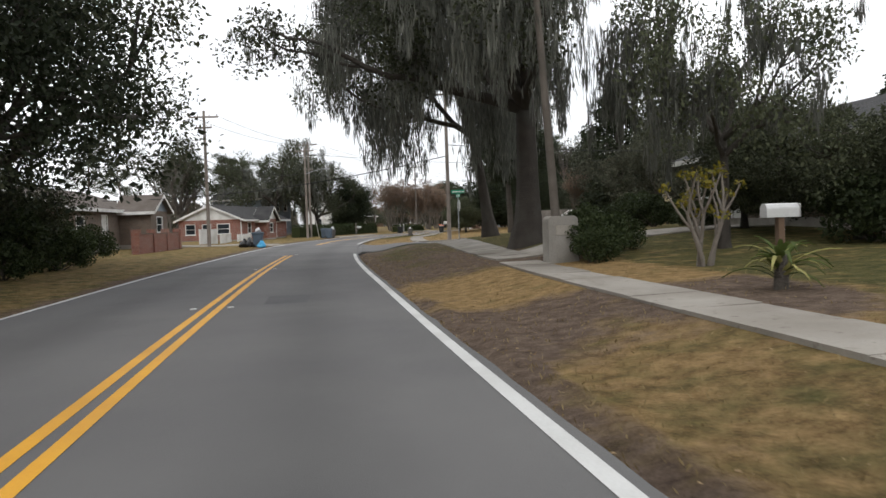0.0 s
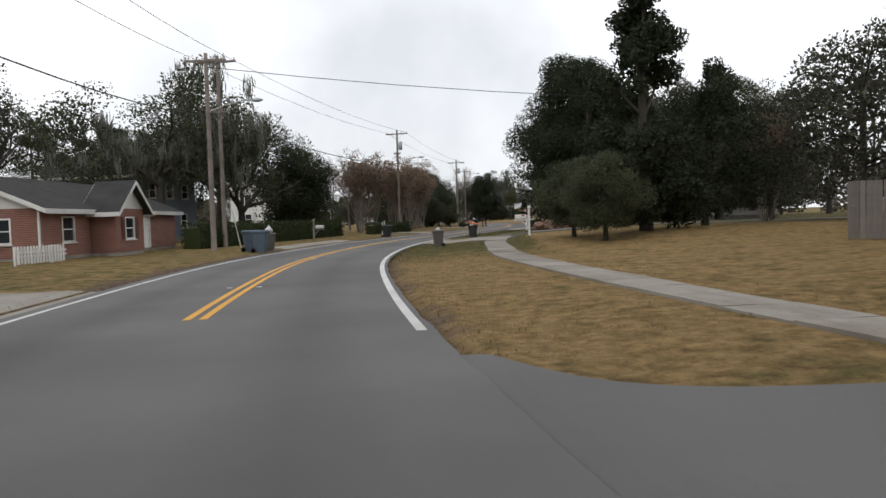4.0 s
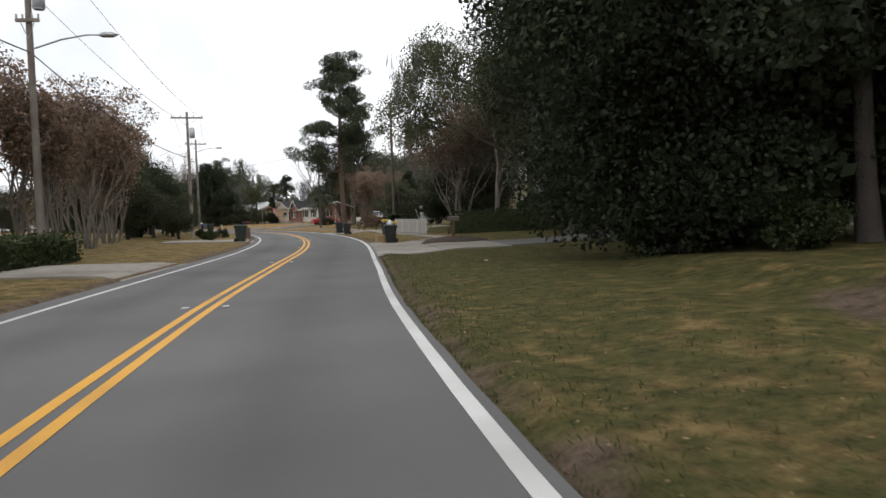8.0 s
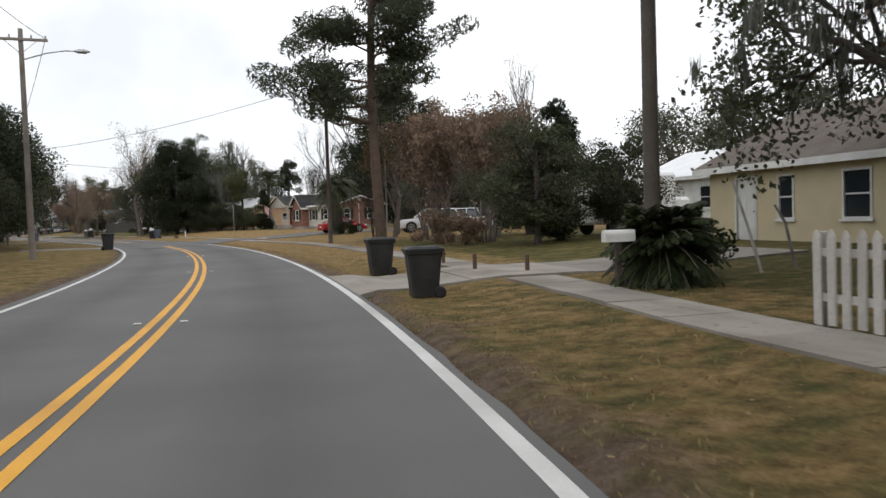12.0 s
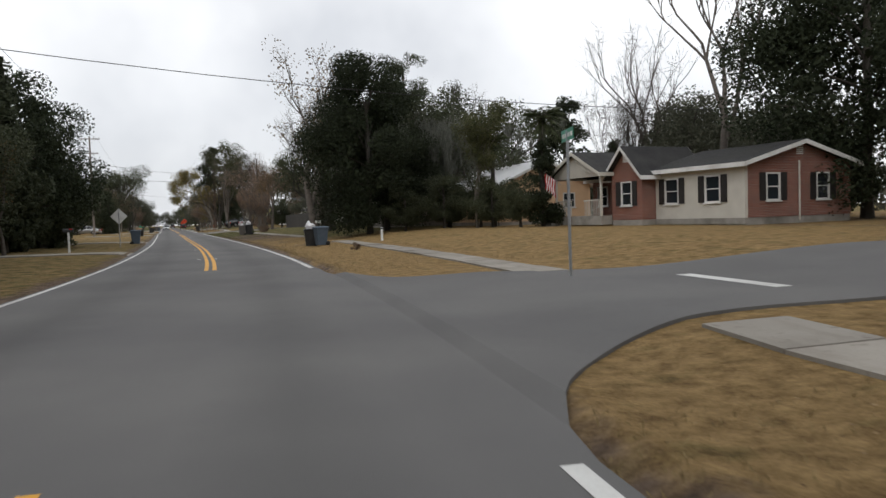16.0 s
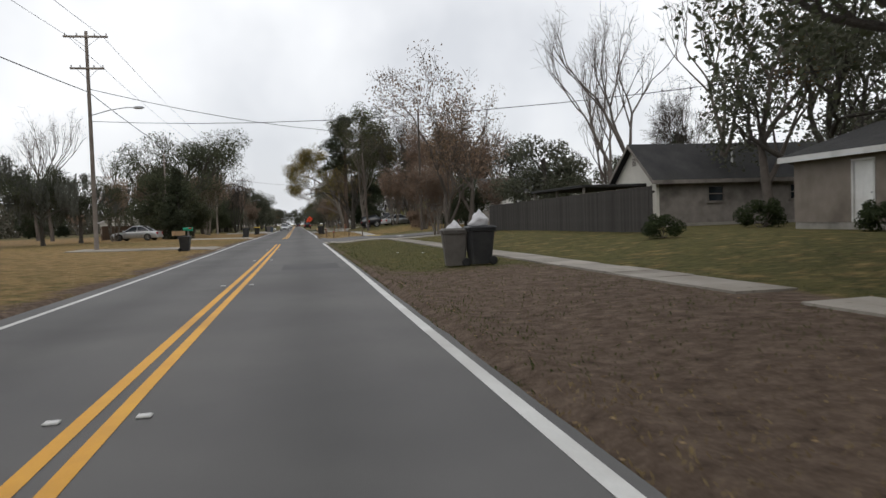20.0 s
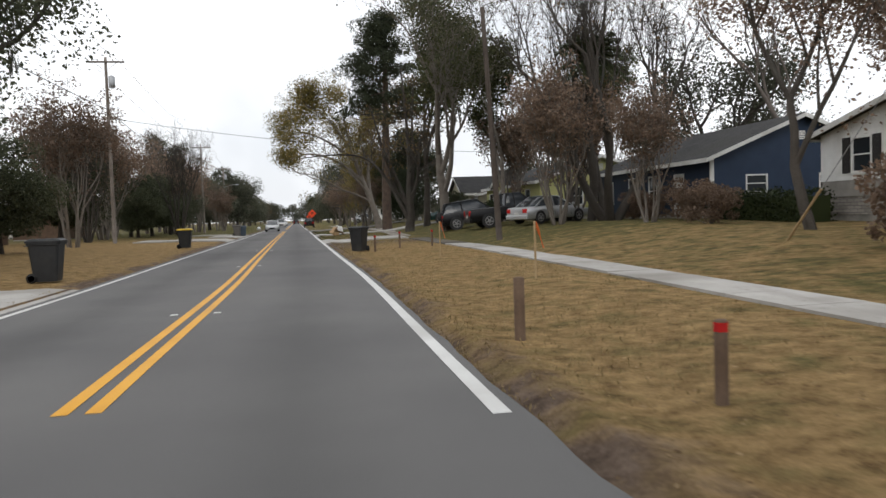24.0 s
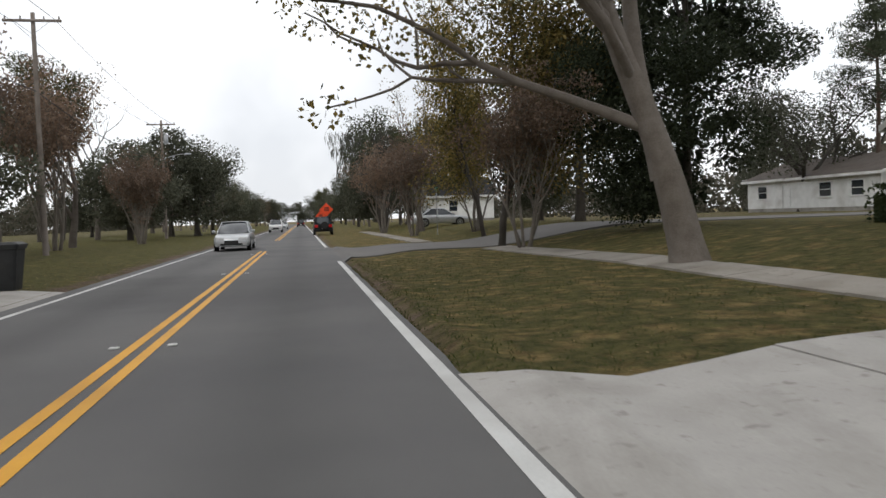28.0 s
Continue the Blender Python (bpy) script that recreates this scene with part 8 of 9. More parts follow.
# red brick house with a white middle and a gabled porch
a, b = P(230.6, 23.4), P(235.2, 21.8)
ang = math.degrees(math.atan2(a.y - b.y, a.x - b.x))
e = (a - b).normalized()
o = b + (b - a) * 1.55
front = o + e * 13.4
ang -= 11.5
e = Vector((math.cos(radians(ang)), math.sin(radians(ang)), 0))
o = front - e * 13.4
h = thing("house", "red brick bungalow with white siding and dark roof", "house", pose(o.x, o.y, gz(236, 22), 0, 0, ang))
block(h, 4.9, 7.4, -0.9, 3.0, 0.3, 2.55, RED_BRICK, {0: [(0.8, 1.7, 0.75, 2.05)]}, WHITE_PAINT, 1.25, "y", SHINGLE, shutter=DARK_SHUTTER)
block(h, 7.42, 13.4, 0, 7.0, 0.3, 2.5, [OFF_WHITE, RED_BRICK, RED_BRICK, OFF_WHITE], {0: [(0.7, 1.7, 0.75, 2.05), (3.5, 4.5, 0.75, 2.05)], 1: [(1.3, 2.2, 0.75, 2.05), (4.6, 5.5, 0.75, 2.05)]}, WHITE_PAINT, 0.95, "x", SHINGLE, gable=RED_BRICK, shutter=DARK_SHUTTER)
block(h, 0, 4.88, 1.4, 7.0, 0.3, 2.5, RED_BRICK, {0: [(0.5, 1.5, 0.8, 2.0)]}, WHITE_PAINT, 1.2, "x", SHINGLE, doors=((0, 2.2, 3.1),))
porch(h, 0.2, 4.8, -1.6, 1.36, 0.55, 2.4, OFF_WHITE, SHINGLE, 1.15, True, 4, 0.2)
mesh("downpipe", *tube([Vector((13.46, 3.4, 0.1)), Vector((13.46, 3.4, 2.9))], [0.045, 0.045], 6), OFF_WHITE, h)
part("skirting", bx(7.42, 13.42, -0.03, -0.003, 0.02, 0.3), STONE, h)
fl = thing("flag", "striped flag on an angled pole at the porch", "flag", h.matrix_basis @ pose(1.2, -1.75, 2.45, 0, 0, 0))
mesh("flagpole", *tube([Vector((0, 0, 0)), Vector((-0.25, -1.0, 0.75))], [0.014, 0.012], 6), GALV, fl)
for k in range(9):
    bm = bmesh.new()
    for i in range(7):
        for j in (0, 1):
            u = (k + j * 0.98) / 9
            bm.verts.new((-0.08 + 0.05 * math.sin(i * 1.4 + k * 0.3) - 0.22 * u, -0.35 - 0.55 * u, 0.28 + 0.4 * u - 1.05 * i / 6 * (1 - 0.1 * u)))
    bm.verts.ensure_lookup_table()
    for i in range(6):
        bm.faces.new((bm.verts[2 * i], bm.verts[2 * i + 1], bm.verts[2 * i + 3], bm.verts[2 * i + 2]))
    part("stripe", bm, FLAG_RED if k % 2 == 0 else FLAG_WHITE, fl)
# board fence behind, peach garage house with metal roof, dark sheds
picket_fence(226.5, 31, 219.0, 34, 1.7, BROWN_WOOD, "brown board fence behind the brick house", 0.16, 0.15, "board_fence", True)
h = house(262, 20.5, -90, "peach stucco house with a white metal roof")
block(h, 0, 11, 0, 7.5, 0.25, 2.6, PEACH, {1: [(1.6, 3.4, 0.9, 2.0), (5.2, 6.2, 0.9, 2.0)], 0: [(2, 3.2, 0.9, 2.0), (7, 8.2, 0.9, 2.0)]}, WHITE_PAINT, 1.7, "x", METAL_ROOF)
sh = house(270, 15.8, -90, "low dark shed with a pale roof edge", name="shed")
tagged(sh, category="shed")
block(sh, 0, 5, 0, 5, 0.1, 2.1, GREY_WOOD, {}, WHITE_PAINT, 0.9, "x", BROWN_SHINGLE)
# long grey-brown house under the oaks
h = house(289.5, 20.0, -90, "long grey-brown masonry house with white trim")
block(h, 0, 15.5, 0, 8, 0.25, 2.45, GREY_BLOCK, {0: [(6.0, 7.4, 0.9, 2.0), (9.6, 11.0, 0.9, 2.0), (12.6, 14.0, 0.9, 2.0)]}, WHITE_PAINT, 1.25, "x", SHINGLE, doors=((0, 3.1, 4.0),))
block(h, 15.52, 24.5, -1.6, 8, 0.25, 2.5, GREY_BLOCK, {0: [(1.0, 2.0, 0.9, 2.0), (5.6, 6.6, 0.9, 2.0)], 1: [(2, 3, 0.9, 2.0), (6, 7, 0.9, 2.0)]}, WHITE_PAINT, 1.5, "y", BROWN_SHINGLE, gable=GREY_BLOCK)
# the trees' shade on this fence is part of its dark board colour
picket_fence(318, 15.5, 291, 15.0, 1.85, DARK_FENCE, "tall weathered board fence along the yard", 0.17, 0.15, "board_fence", True)
sh = house(306.6, 20.4, -90, "dark-roofed house with a pale gable behind a board fence")
block(sh, 0, 5.2, 0, 14, 0.2, 2.5, [OFF_WHITE, GREY_WOOD, GREY_WOOD, GREY_WOOD], {0: [(3.0, 3.8, 1.3, 2.1)], 1: [(3, 4, 1.1, 2.0), (8, 9, 1.1, 2.0)]}, GREY_WOOD, 1.9, "y", SHINGLE, gable=OFF_WHITE)
part("vent_pipe", bx(4.3, 4.38, 5.0, 5.08, 3.2, 4.3), WHITE_PAINT, sh)
cp = house(311.5, 16.6, -90, "low carport roof on posts behind a fence", name="carport")
tagged(cp, category="carport")
part("roof", bx(0, 9, 0, 4, 2.35, 2.5, 0.02), SHINGLE, cp)
for x in (0.2, 4.5, 8.8):
    for y in (0.2, 3.8):
        part("post", bx(x - 0.06, x + 0.06, y - 0.06, y + 0.06, -0.3, 2.345), GREY_WOOD, cp)
# white houses near the third street
h = house(352, 25.5, -90, "white house with dark windows behind bare trees")
block(h, 0, 4.5, 0, 8, 0.35, 2.7, WHITE_PAINT, {0: [(1.2, 2.6, 0.8, 2.0)]}, WHITE_PAINT, 1.7, "x", SHINGLE)
h = house(356.5, 21.5, -90, "white house with stacked stone base and chimney", -0.1)
block(h, 0, 15, 0, 8.5, 0.3, 1.25, STONE_VENEER, {}, WHITE_PAINT, 0, "x", SHINGLE)
block(h, -0.06, 15.06, -0.06, 8.56, 1.56, 1.75, WHITE_PAINT, {0: [(1.6, 2.6, 0.25, 1.55), (6, 7.6, 0.25, 1.55), (11, 12, 0.25, 1.55)], 1: [(3, 4, 0.25, 1.55)]}, WHITE_PAINT, 1.9, "y", SHINGLE, shutter=DARK_SHUTTER)
part("chimney", bx(4.2, 5.2, 4, 4.9, 3.0, 6.0, 0.02), WHITE_PAINT, h)
# deep blue house with a shaded porch
h = house(378.0, 21.5, -90, "deep blue house with white trim and dark roof")
block(h, 0, 13.5, 0, 10, 0.2, 2.75, BLUE_PAINT, {1: [(1.9, 3.1, 1.0, 1.9), (6, 7.2, 1.0, 1.9)], 0: [(1, 2.2, 0.7, 2.1), (4.4, 5.4, 0.5, 2.2), (7.0, 8.0, 0.5, 2.2)]}, WHITE_PAINT, 2.0, "x", SHINGLE, doors=((0, 10.0, 10.9),))
part("corner_board", bx(13.5, 13.58, -0.06, 0.14, 0.2, 2.95), WHITE_PAINT, h)
# yellow-green house, tan house with awnings, far white houses
h = house(396.5, 18.5, -90, "yellow-green sided house with dark roof")
block(h, 0, 15, 0, 9, 0.2, 2.6, YELLOW_GREEN, {0: [(1.0, 2.3, 0.8, 2.1), (6.9, 8.4, 0.7, 2.2), (11.5, 12.7, 0.8, 2.1)], 3: [(3.2, 4.4, 0.8, 2.1)], 1: [(2, 3.2, 0.8, 2.1)]}, WHITE_PAINT, 1.6, "x", SHINGLE, doors=((0, 4.0, 4.9),))
block(h, 5.8, 9.4, -0.7, -0.02, 0.2, 2.6, YELLOW_GREEN, {0: [(1.0, 2.6, 0.6, 2.2)]}, WHITE_PAINT, 1.1, "y", SHINGLE)
picket_fence(403.6, 18.6, 397.0, 18.2, 1.7, BROWN_WOOD, "dark brown board fence behind a parked car", 0.16, 0.15, "board_fence", True)
h = house(413.6, 18.8, -90, "tan stucco house with white metal awnings")
block(h, 0, 6.4, 0, 9, 0.25, 2.6, TAN, {0: [(1.0, 1.9, 0.9, 2.0), (3.7, 4.6, 0.9, 2.0)], 1: [(1.2, 2.3, 0.9, 2.0), (4.4, 5.5, 0.9, 2.0)]}, WHITE_PAINT, 1.7, "y", SHINGLE, shutter=BROWN_SHUTTER, awning=WHITE_PAINT)
block(h, 6.42, 9.8, 1.5, 9, 0.25, 2.4, TAN, {1: [(0.9, 2.0, 0.9, 1.9), (3.4, 4.5, 0.9, 1.9)]}, WHITE_PAINT, 1.2, "x", BROWN_SHINGLE, awning=WHITE_PAINT)
h = house(457, 42, -90, "long white bungalow beyond the side street")
block(h, 0, 16, 0, 9, 0.3, 2.5, WHITE_PAINT, {0: [(1.5, 2.9, 0.8, 2.0), (9.5, 11, 0.8, 2.0), (13, 14.4, 0.8, 2.0)], 1: [(2, 3.4, 0.8, 2.0), (6, 7.4, 0.8, 2.0)]}, WHITE_PAINT, 1.6, "x", BROWN_SHINGLE, doors=((0, 5, 6),))
h = house(481, 15.5, -90, "small white gabled house far along the road")
block(h, 0, 7, 0, 7, 0.3, 2.6, WHITE_PAINT, {0: [(1.2, 2.2, 0.8, 2.0), (4.5, 5.5, 0.8, 2.0)], 1: [(2, 3, 0.8, 2.0)]}, WHITE_PAINT, 1.9, "y", SHINGLE)
# houses on the other side of the road
h = house(322, -34, 90, "low red brick ranch house across a wide yard")
block(h, 0, 20, 0, 9, 0.2, 2.4, RED_BRICK, {0: [(2, 3.6, 0.7, 2.0), (7, 8.6, 0.7, 2.0), (15, 16.6, 0.7, 2.0)], 3: [(3, 4.5, 0.7, 2.0)]}, WHITE_PAINT, 1.2, "x", BROWN_SHINGLE, doors=((0, 11, 12),), over=0.7)
h = house(430, -30, 90, "pale house with white chimney behind bare trees")
block(h, 0, 13, 0, 9, 0.2, 2.5, OFF_WHITE, {0: [(2, 3.4, 0.7, 2.0), (9, 10.4, 0.7, 2.0)], 3: [(3, 4.4, 0.7, 2.0)]}, WHITE_PAINT, 1.7, "x", BROWN_SHINGLE)
part("chimney", bx(3, 4, 3, 4, 2.8, 5.6, 0.02), WHITE_PAINT, h)
sh = house(412, -21, 90, "dark brown fence-high shed with low roof", name="shed")
tagged(sh, category="shed")
block(sh, 0, 7, 0, 5, 0.1, 1.9, BROWN_WOOD, {}, BROWN_WOOD, 0.6, "x", BROWN_SHINGLE)
picket_fence(352, -20, 392, -19.5, 1.6, BROWN_WOOD, "dark brown board fence across yards", 0.2, 0.18, "board_fence", True)

# white picket fence beside the footpath
picket_fence(155.5, 7.2, 147.2, 7.95, 1.05, AGED_WHITE, "aged white picket fence beside the footpath", 0.19, 0.10)
# pale boards that lean together on the lawn before the cream house
for k, (x, lean_) in enumerate(((0.0, -0.55), (0.75, -0.35))):
    lb = thing("leaning_board", "narrow pale board leaning on another on the lawn", "board", at(160.9, 10.7 + x, 15), "boards on the lawn")
    mesh("board", *tube([Vector((0, 0, -0.05)), Vector((lean_ * 0.5, 0.1, 0.9)), Vector((lean_, 0.2, 1.75 - 0.5 * k))], [0.035, 0.033, 0.03], 4), AGED_WHITE if k == 0 else GREY_WOOD, lb)
# upright stone marker at the first drive
mk = thing("stone_marker", "upright weathered concrete slab with rounded top", "marker", at(18.3, 8.0, 10))
bm = bmesh.new()
prof = [(-0.42, 0), (0.42, 0), (0.42, 1.15)] + [(0.42 - 0.14 * (1 - math.cos(t)), 1.15 + 0.14 * math.sin(t)) for t in (0.5, 1.0, 1.5)] + [(-0.28 - 0.14 * math.cos(t) * 1.0, 1.15 + 0.14 * math.sin(t)) for t in (1.5, 1.0, 0.5)] + [(-0.42, 1.15)]
fr = [bm.verts.new((x, -0.17, z - 0.1)) for x, z in prof]
bk = [bm.verts.new((x, 0.17, z - 0.1)) for x, z in prof]
bm.faces.new(fr)
bm.faces.new(bk[::-1])
for i in range(len(prof)):
    bm.faces.new((fr[i], bk[i], bk[(i + 1) % len(prof)], fr[(i + 1) % len(prof)]))
part("slab", bm, STONE, mk)
part("plate", bx(-0.22, 0.18, -0.185, -0.172, 0.7, 0.95, 0.01), CONCRETE, mk)

# row of boulders and smaller rocks on bare soil before the grove
rnd = random.Random(4)
for i, (s, d, z) in enumerate(((98.6, 9.8, 0.36), (99.4, 10.5, 0.42), (100.3, 11.2, 0.42), (100.9, 11.9, 0.30), (101.8, 12.9, 0.36), (102.6, 13.8, 0.30), (98.9, 10.3, 0.22))):
    ob = part("boulder", lump(bmesh.new(), 0, 0, 0, z * 1.25, z, z * 0.85, i + 30, 0.42), ROCK)
    ob.matrix_basis = at(s, d, rnd.uniform(0, 360), 0.02)
    tagged(ob, "rough orange-brown boulder on bare soil", "rock", "rocks on the lawn")
for i in range(16):
    s = 100.2 + rnd.uniform(-2.0, 3.5)
    d = 9.6 + (s - 98.2) * 0.95 + rnd.uniform(-0.9, 0.7)
    z = rnd.uniform(0.06, 0.16)
    ob = part("rock", lump(bmesh.new(), 0, 0, 0, z * 1.4, z, z * 0.7, i, 0.35), ROCK)
    ob.matrix_basis = at(s, d, rnd.uniform(0, 360), -0.02)
    tagged(ob, "small orange-brown rock on bare soil", "rock", "rocks on the lawn")

# broken-down cardboard boxes at the last driveway
cb = thing("cardboard_heap", "heap of torn cardboard boxes with a foam sheet", "cardboard", at(396.2, 5.0, 20) @ Matrix.Diagonal((0.8, 0.8, 0.95, 1)))
part("box", bx(-0.45, 0.1, -0.35, 0.25, 0.0, 0.32, 0.006), CARDBOARD, cb)
for i, (x, y, z, rx, ry, rz, m_) in enumerate(((0.2, 0.1, 0.42, 20, 25, 30, CARDBOARD), (-0.15, 0.0, 0.55, -35, 15, 70, CARDBOARD), (0.3, -0.1, 0.62, 60, 10, 20, WHITE_PAINT), (-0.4, 0.1, 0.5, 10, -40, 10, CARDBOARD), (0.5, 0.2, 0.3, 15, 30, -20, BROWN_WOOD), (0.0, -0.2, 0.38, 5, 10, 45, CARDBOARD))):
    q = part("flap", bx(-0.4, 0.4, -0.28, 0.28, -0.012, 0.012, 0.004), m_, cb)
    q.matrix_basis = pose(x, y, z, rx, ry, rz)
cb = thing("cardboard_box", "torn cardboard box on a wide black tote", "cardboard", at(308.2, -5.2, 35, 0.9))
part("box", bx(-0.3, 0.3, -0.2, 0.2, 0.0, 0.25, 0.005), CARDBOARD, cb)

# ---------------------------------------------------------------- vehicles
def park(s, d, turn):
    """Stands a vehicle on sloping ground."""
    m = at(s, d, turn)
    f = m.to_3x3() @ Vector((0, 1, 0))
    along_ = (P(s + 0.5, d, 0) - P(s - 0.5, d, 0)).normalized()
    out = (P(s, d + 0.5, 0) - P(s, d - 0.5, 0)).normalized()
    zs = [gz(s + k * f.dot(along_), d + k * f.dot(out)) for k in (1.4, -1.4)]
    return m @ pose(0, 0, (zs[0] + zs[1]) / 2 - gz(s, d) + 0.03, math.degrees(math.atan2(zs[0] - zs[1], 2.8)))


c = make_car("white sport utility car parked on a yard", WHITE_CAR, "suv", 4.7, 1.85, 1.72)
c.matrix_basis = park(201.0, 18.6, 75)
c2 = copy_thing(c, park(201.5, 22.0, 20))
tagged(c2, "white sport utility car beside bushes")
c = make_car("red compact coupe parked at the side street", RED_CAR, "coupe", 4.1, 1.74, 1.36)
c.matrix_basis = park(212.3, 16.0, -92)
c2 = copy_thing(c, park(129.2, 19.6, -75))
tagged(c2, "dark red car parked in the shade of trees")
c = make_car("silver sedan parked on a raised lawn", SILVER, "sedan", 4.75, 1.8, 1.46)
c.matrix_basis = park(371.2, 15.5, -66)
c2 = copy_thing(c, at(436.0, -1.6, 180, z=0.0))
tagged(c2, "silver sedan in the oncoming lane")
c = make_car("black pickup truck parked on a lawn", BLACK_CAR, "pickup", 5.6, 1.98, 1.85, "pickup_truck")
c.matrix_basis = park(374.4, 14.4, -92)
c = make_car("black off-road car parked near a driveway", BLACK_CAR, "suv", 4.4, 1.85, 1.75, "jeep")
c.matrix_basis = park(378.9, 13.2, -98)
c2 = copy_thing(c, at(469.3, 3.9, 0, z=0.0))
tagged(c2, "dark off-road car parked at the road edge")
c = make_car("dark green sedan parked on a lawn", GREEN_CAR, "sedan", 4.8, 1.78, 1.42)
c.matrix_basis = park(395.4, 15.5, -116)
for s, d, t, m_, k in ((500, -1.6, 180, WHITE_CAR, "suv"), (540, -1.6, 180, SILVER, "sedan"), (575, 1.7, 0, BLACK_CAR, "suv"), (455, 13, -90, SILVER, "sedan"), (347, 20.5, -60, WHITE_CAR, "sedan"), (345, -15, 80, SILVER, "sedan"), (204, 24, -80, WHITE_CAR, "suv")):
    c = make_car({"suv": "pale sport utility car far off", "sedan": "pale sedan parked in the distance"}[k] if m_ is not BLACK_CAR else "dark car far along the road", m_, k, 4.7, 1.8, 1.45 if k == "sedan" else 1.72)
    c.matrix_basis = at(s, d, t, z=0.0 if abs(d) < 3 else None)
rv = thing("camper_van", "white camper van parked behind bushes", "vehicle", at(180, 20, -80))
part("body", bx(-1.1, 1.1, -3.2, 2.2, 0.5, 2.9, 0.12), WHITE_CAR, rv)
part("cab", bx(-1.0, 1.0, 2.15, 3.3, 0.5, 1.7, 0.15), WHITE_CAR, rv)
part("windscreen", bx(-0.9, 0.9, 2.19, 2.3, 1.75, 2.3, 0.02), CAR_GLASS, rv)
for x in (-1, 1):
    part("side_window", bx(x * 1.1 - 0.01, x * 1.1 + 0.01, -1.5, -0.3, 1.6, 2.2), CAR_GLASS, rv)
    for y in (-1.8, 2.3):
        mesh("wheel", *tube([Vector((x * 0.95 + q, y, 0.38)) for q in (-0.12, -0.1, 0.1, 0.12)], [0.3, 0.38, 0.38, 0.3], 14), RUBBER, rv, shade=True)

# ---------------------------------------------------------------- trees and shrubs, space by space
# the first stretch: dark trees over the left edge, mossy oaks on the right
for k, s, d, sc in (("oak_dense", 13, -10.2, 1.3), ("oak_dense", 23, -11.0, 1.2), ("oak_plain", 27, -10.0, 1.1), ("ever_a", 6, -9, 0.9), ("ever_b", 17, -8.2, 0.7), ("ever_b", 30, -9.5, 0.62), ("ever_a", 2, -14, 1.1), ("ever_a", 33, -17, 0.8), ("oak_dense", -4, -11, 1.0)):
    plant(k, s, d, sc)
for s, d, sc in ((5, -7.8, 1.6), (11, -8.2, 1.7), (17, -8.4, 1.6), (22, -8.6, 1.7), (27, -8.8, 1.6), (33, -9.4, 1.5), (38, -9.8, 1.3), (14, -7.2, 1.0), (19, -7.6, 1.1), (24, -7.4, 0.9), (29, -7.6, 1.0), (8, -7.4, 1.1)):
    plant("bush", s, d, sc)
plant("oak_side", 26.2, 9.3, 0.95, 190)
plant("oak_moss", 11.0, -12.0, 0.95, 220)
plant("oak_lean", 37.4, 10.1, 0.9, 208)
plant("oak_moss", 61.0, 34, 0.7, 200)
plant("mossy", 17.8, 12.2, 0.6, 40, 1.4)
plant("bush", 17.4, 8.45, 0.62)
plant("ever_b", 17.5, 15.8, 0.42)
plant("ever_b", 12.5, 16.2, 0.36)
plant("ever_b", 24.0, 16.4, 0.5)
plant("ever_b", 20.6, 15.6, 0.46)
plant("ever_high", 57.2, 14.8, 1.0)
plant("ever_a", 49.0, 30.0, 0.75)
plant("ever_a", 58.5, 26.5, 0.8)
plant("oak_dense", 64.0, 27.5, 0.75)
plant("bush", 19.9, 9.2, 1.0, label="dark bush grown over the foot of a pole")
plant("ever_c", 53.0, 30, 0.9)
plant("oak_plain", 40, 40, 0.7)
plant("bush", 18.6, 8.9, 0.85)
plant("bush", 19.8, 9.9, 0.8)
plant("yucca", 9.6, 8.35, 1.25, label="spiky yucca plant around a mailbox post")
plant("pollard", 14.0, 9.6, 0.62)
plant("bush", 16.5, 15.5, 1.3)
for s, d, sc in ((33, 17, 1.1), (29, 17.2, 0.8), (44, 22, 1.3), (38, 18.6, 1.2), (41, 19, 1.4)):
    plant("bush", s, d, sc)
# beyond the first side street
plant("ever_c", 79, 14.2, 1.05)
plant("ever_b", 75.5, 11.8, 0.42)
plant("ever_b", 78.5, 11.0, 0.40)
plant("ever_a", 84, 18, 0.7)
for k, s, d, sc in (("ever_c", 64, 25, 1.25), ("oak_dense", 84, 33, 1.1), ("ever_a", 60, 36, 0.85), ("ever_a", 88, 27, 1.0), ("bare_a", 96, 30, 0.9), ("mixed_b", 82, 36, 1.0), ("myrtle_b", 92, 23, 1.0), ("ever_a", 100, 25, 0.55)):
    plant(k, s, d, sc)
# the dark grove on the right
for k, s, d, sc in (("ever_b", 105, 19.5, 0.72), ("ever_a", 110, 18.0, 0.8), ("oak_dense", 115, 15.0, 1.05), ("ever_a", 118, 12.6, 1.05), ("oak_dense", 123, 16, 1.15), ("oak_dense", 133.0, 12.8, 1.05), ("oak_dense", 130.5, 15.5, 0.9), ("ever_a", 121, 22, 1.3), ("ever_c", 111, 23, 1.2), ("ever_a", 127, 29, 1.2), ("bare_a", 108, 21, 0.9), ("oak_plain", 139, 17.5, 0.95), ("ever_b", 115, 19, 1.2)):
    plant(k, s, d, sc)
for s, d, sc in ((113, 11.2, 1.0), (117, 10.6, 1.2), (119.5, 14.0, 1.3), (108, 16, 1.2)):
    plant("bush", s, d, sc)
for s, d, sc, t_ in ((113.0, 13.0, 0.9, 10), (119.0, 11.2, 1.02, 100), (125.5, 12.4, 1.0, 200)):
    plant("ever_tall", s, d, sc, t_)
plant("mixed_a", 141.3, 15.5, 0.85, 30)
plant("oak_dense", 143, 31, 1.05)
plant("oak_plain", 152, 32, 1.0)
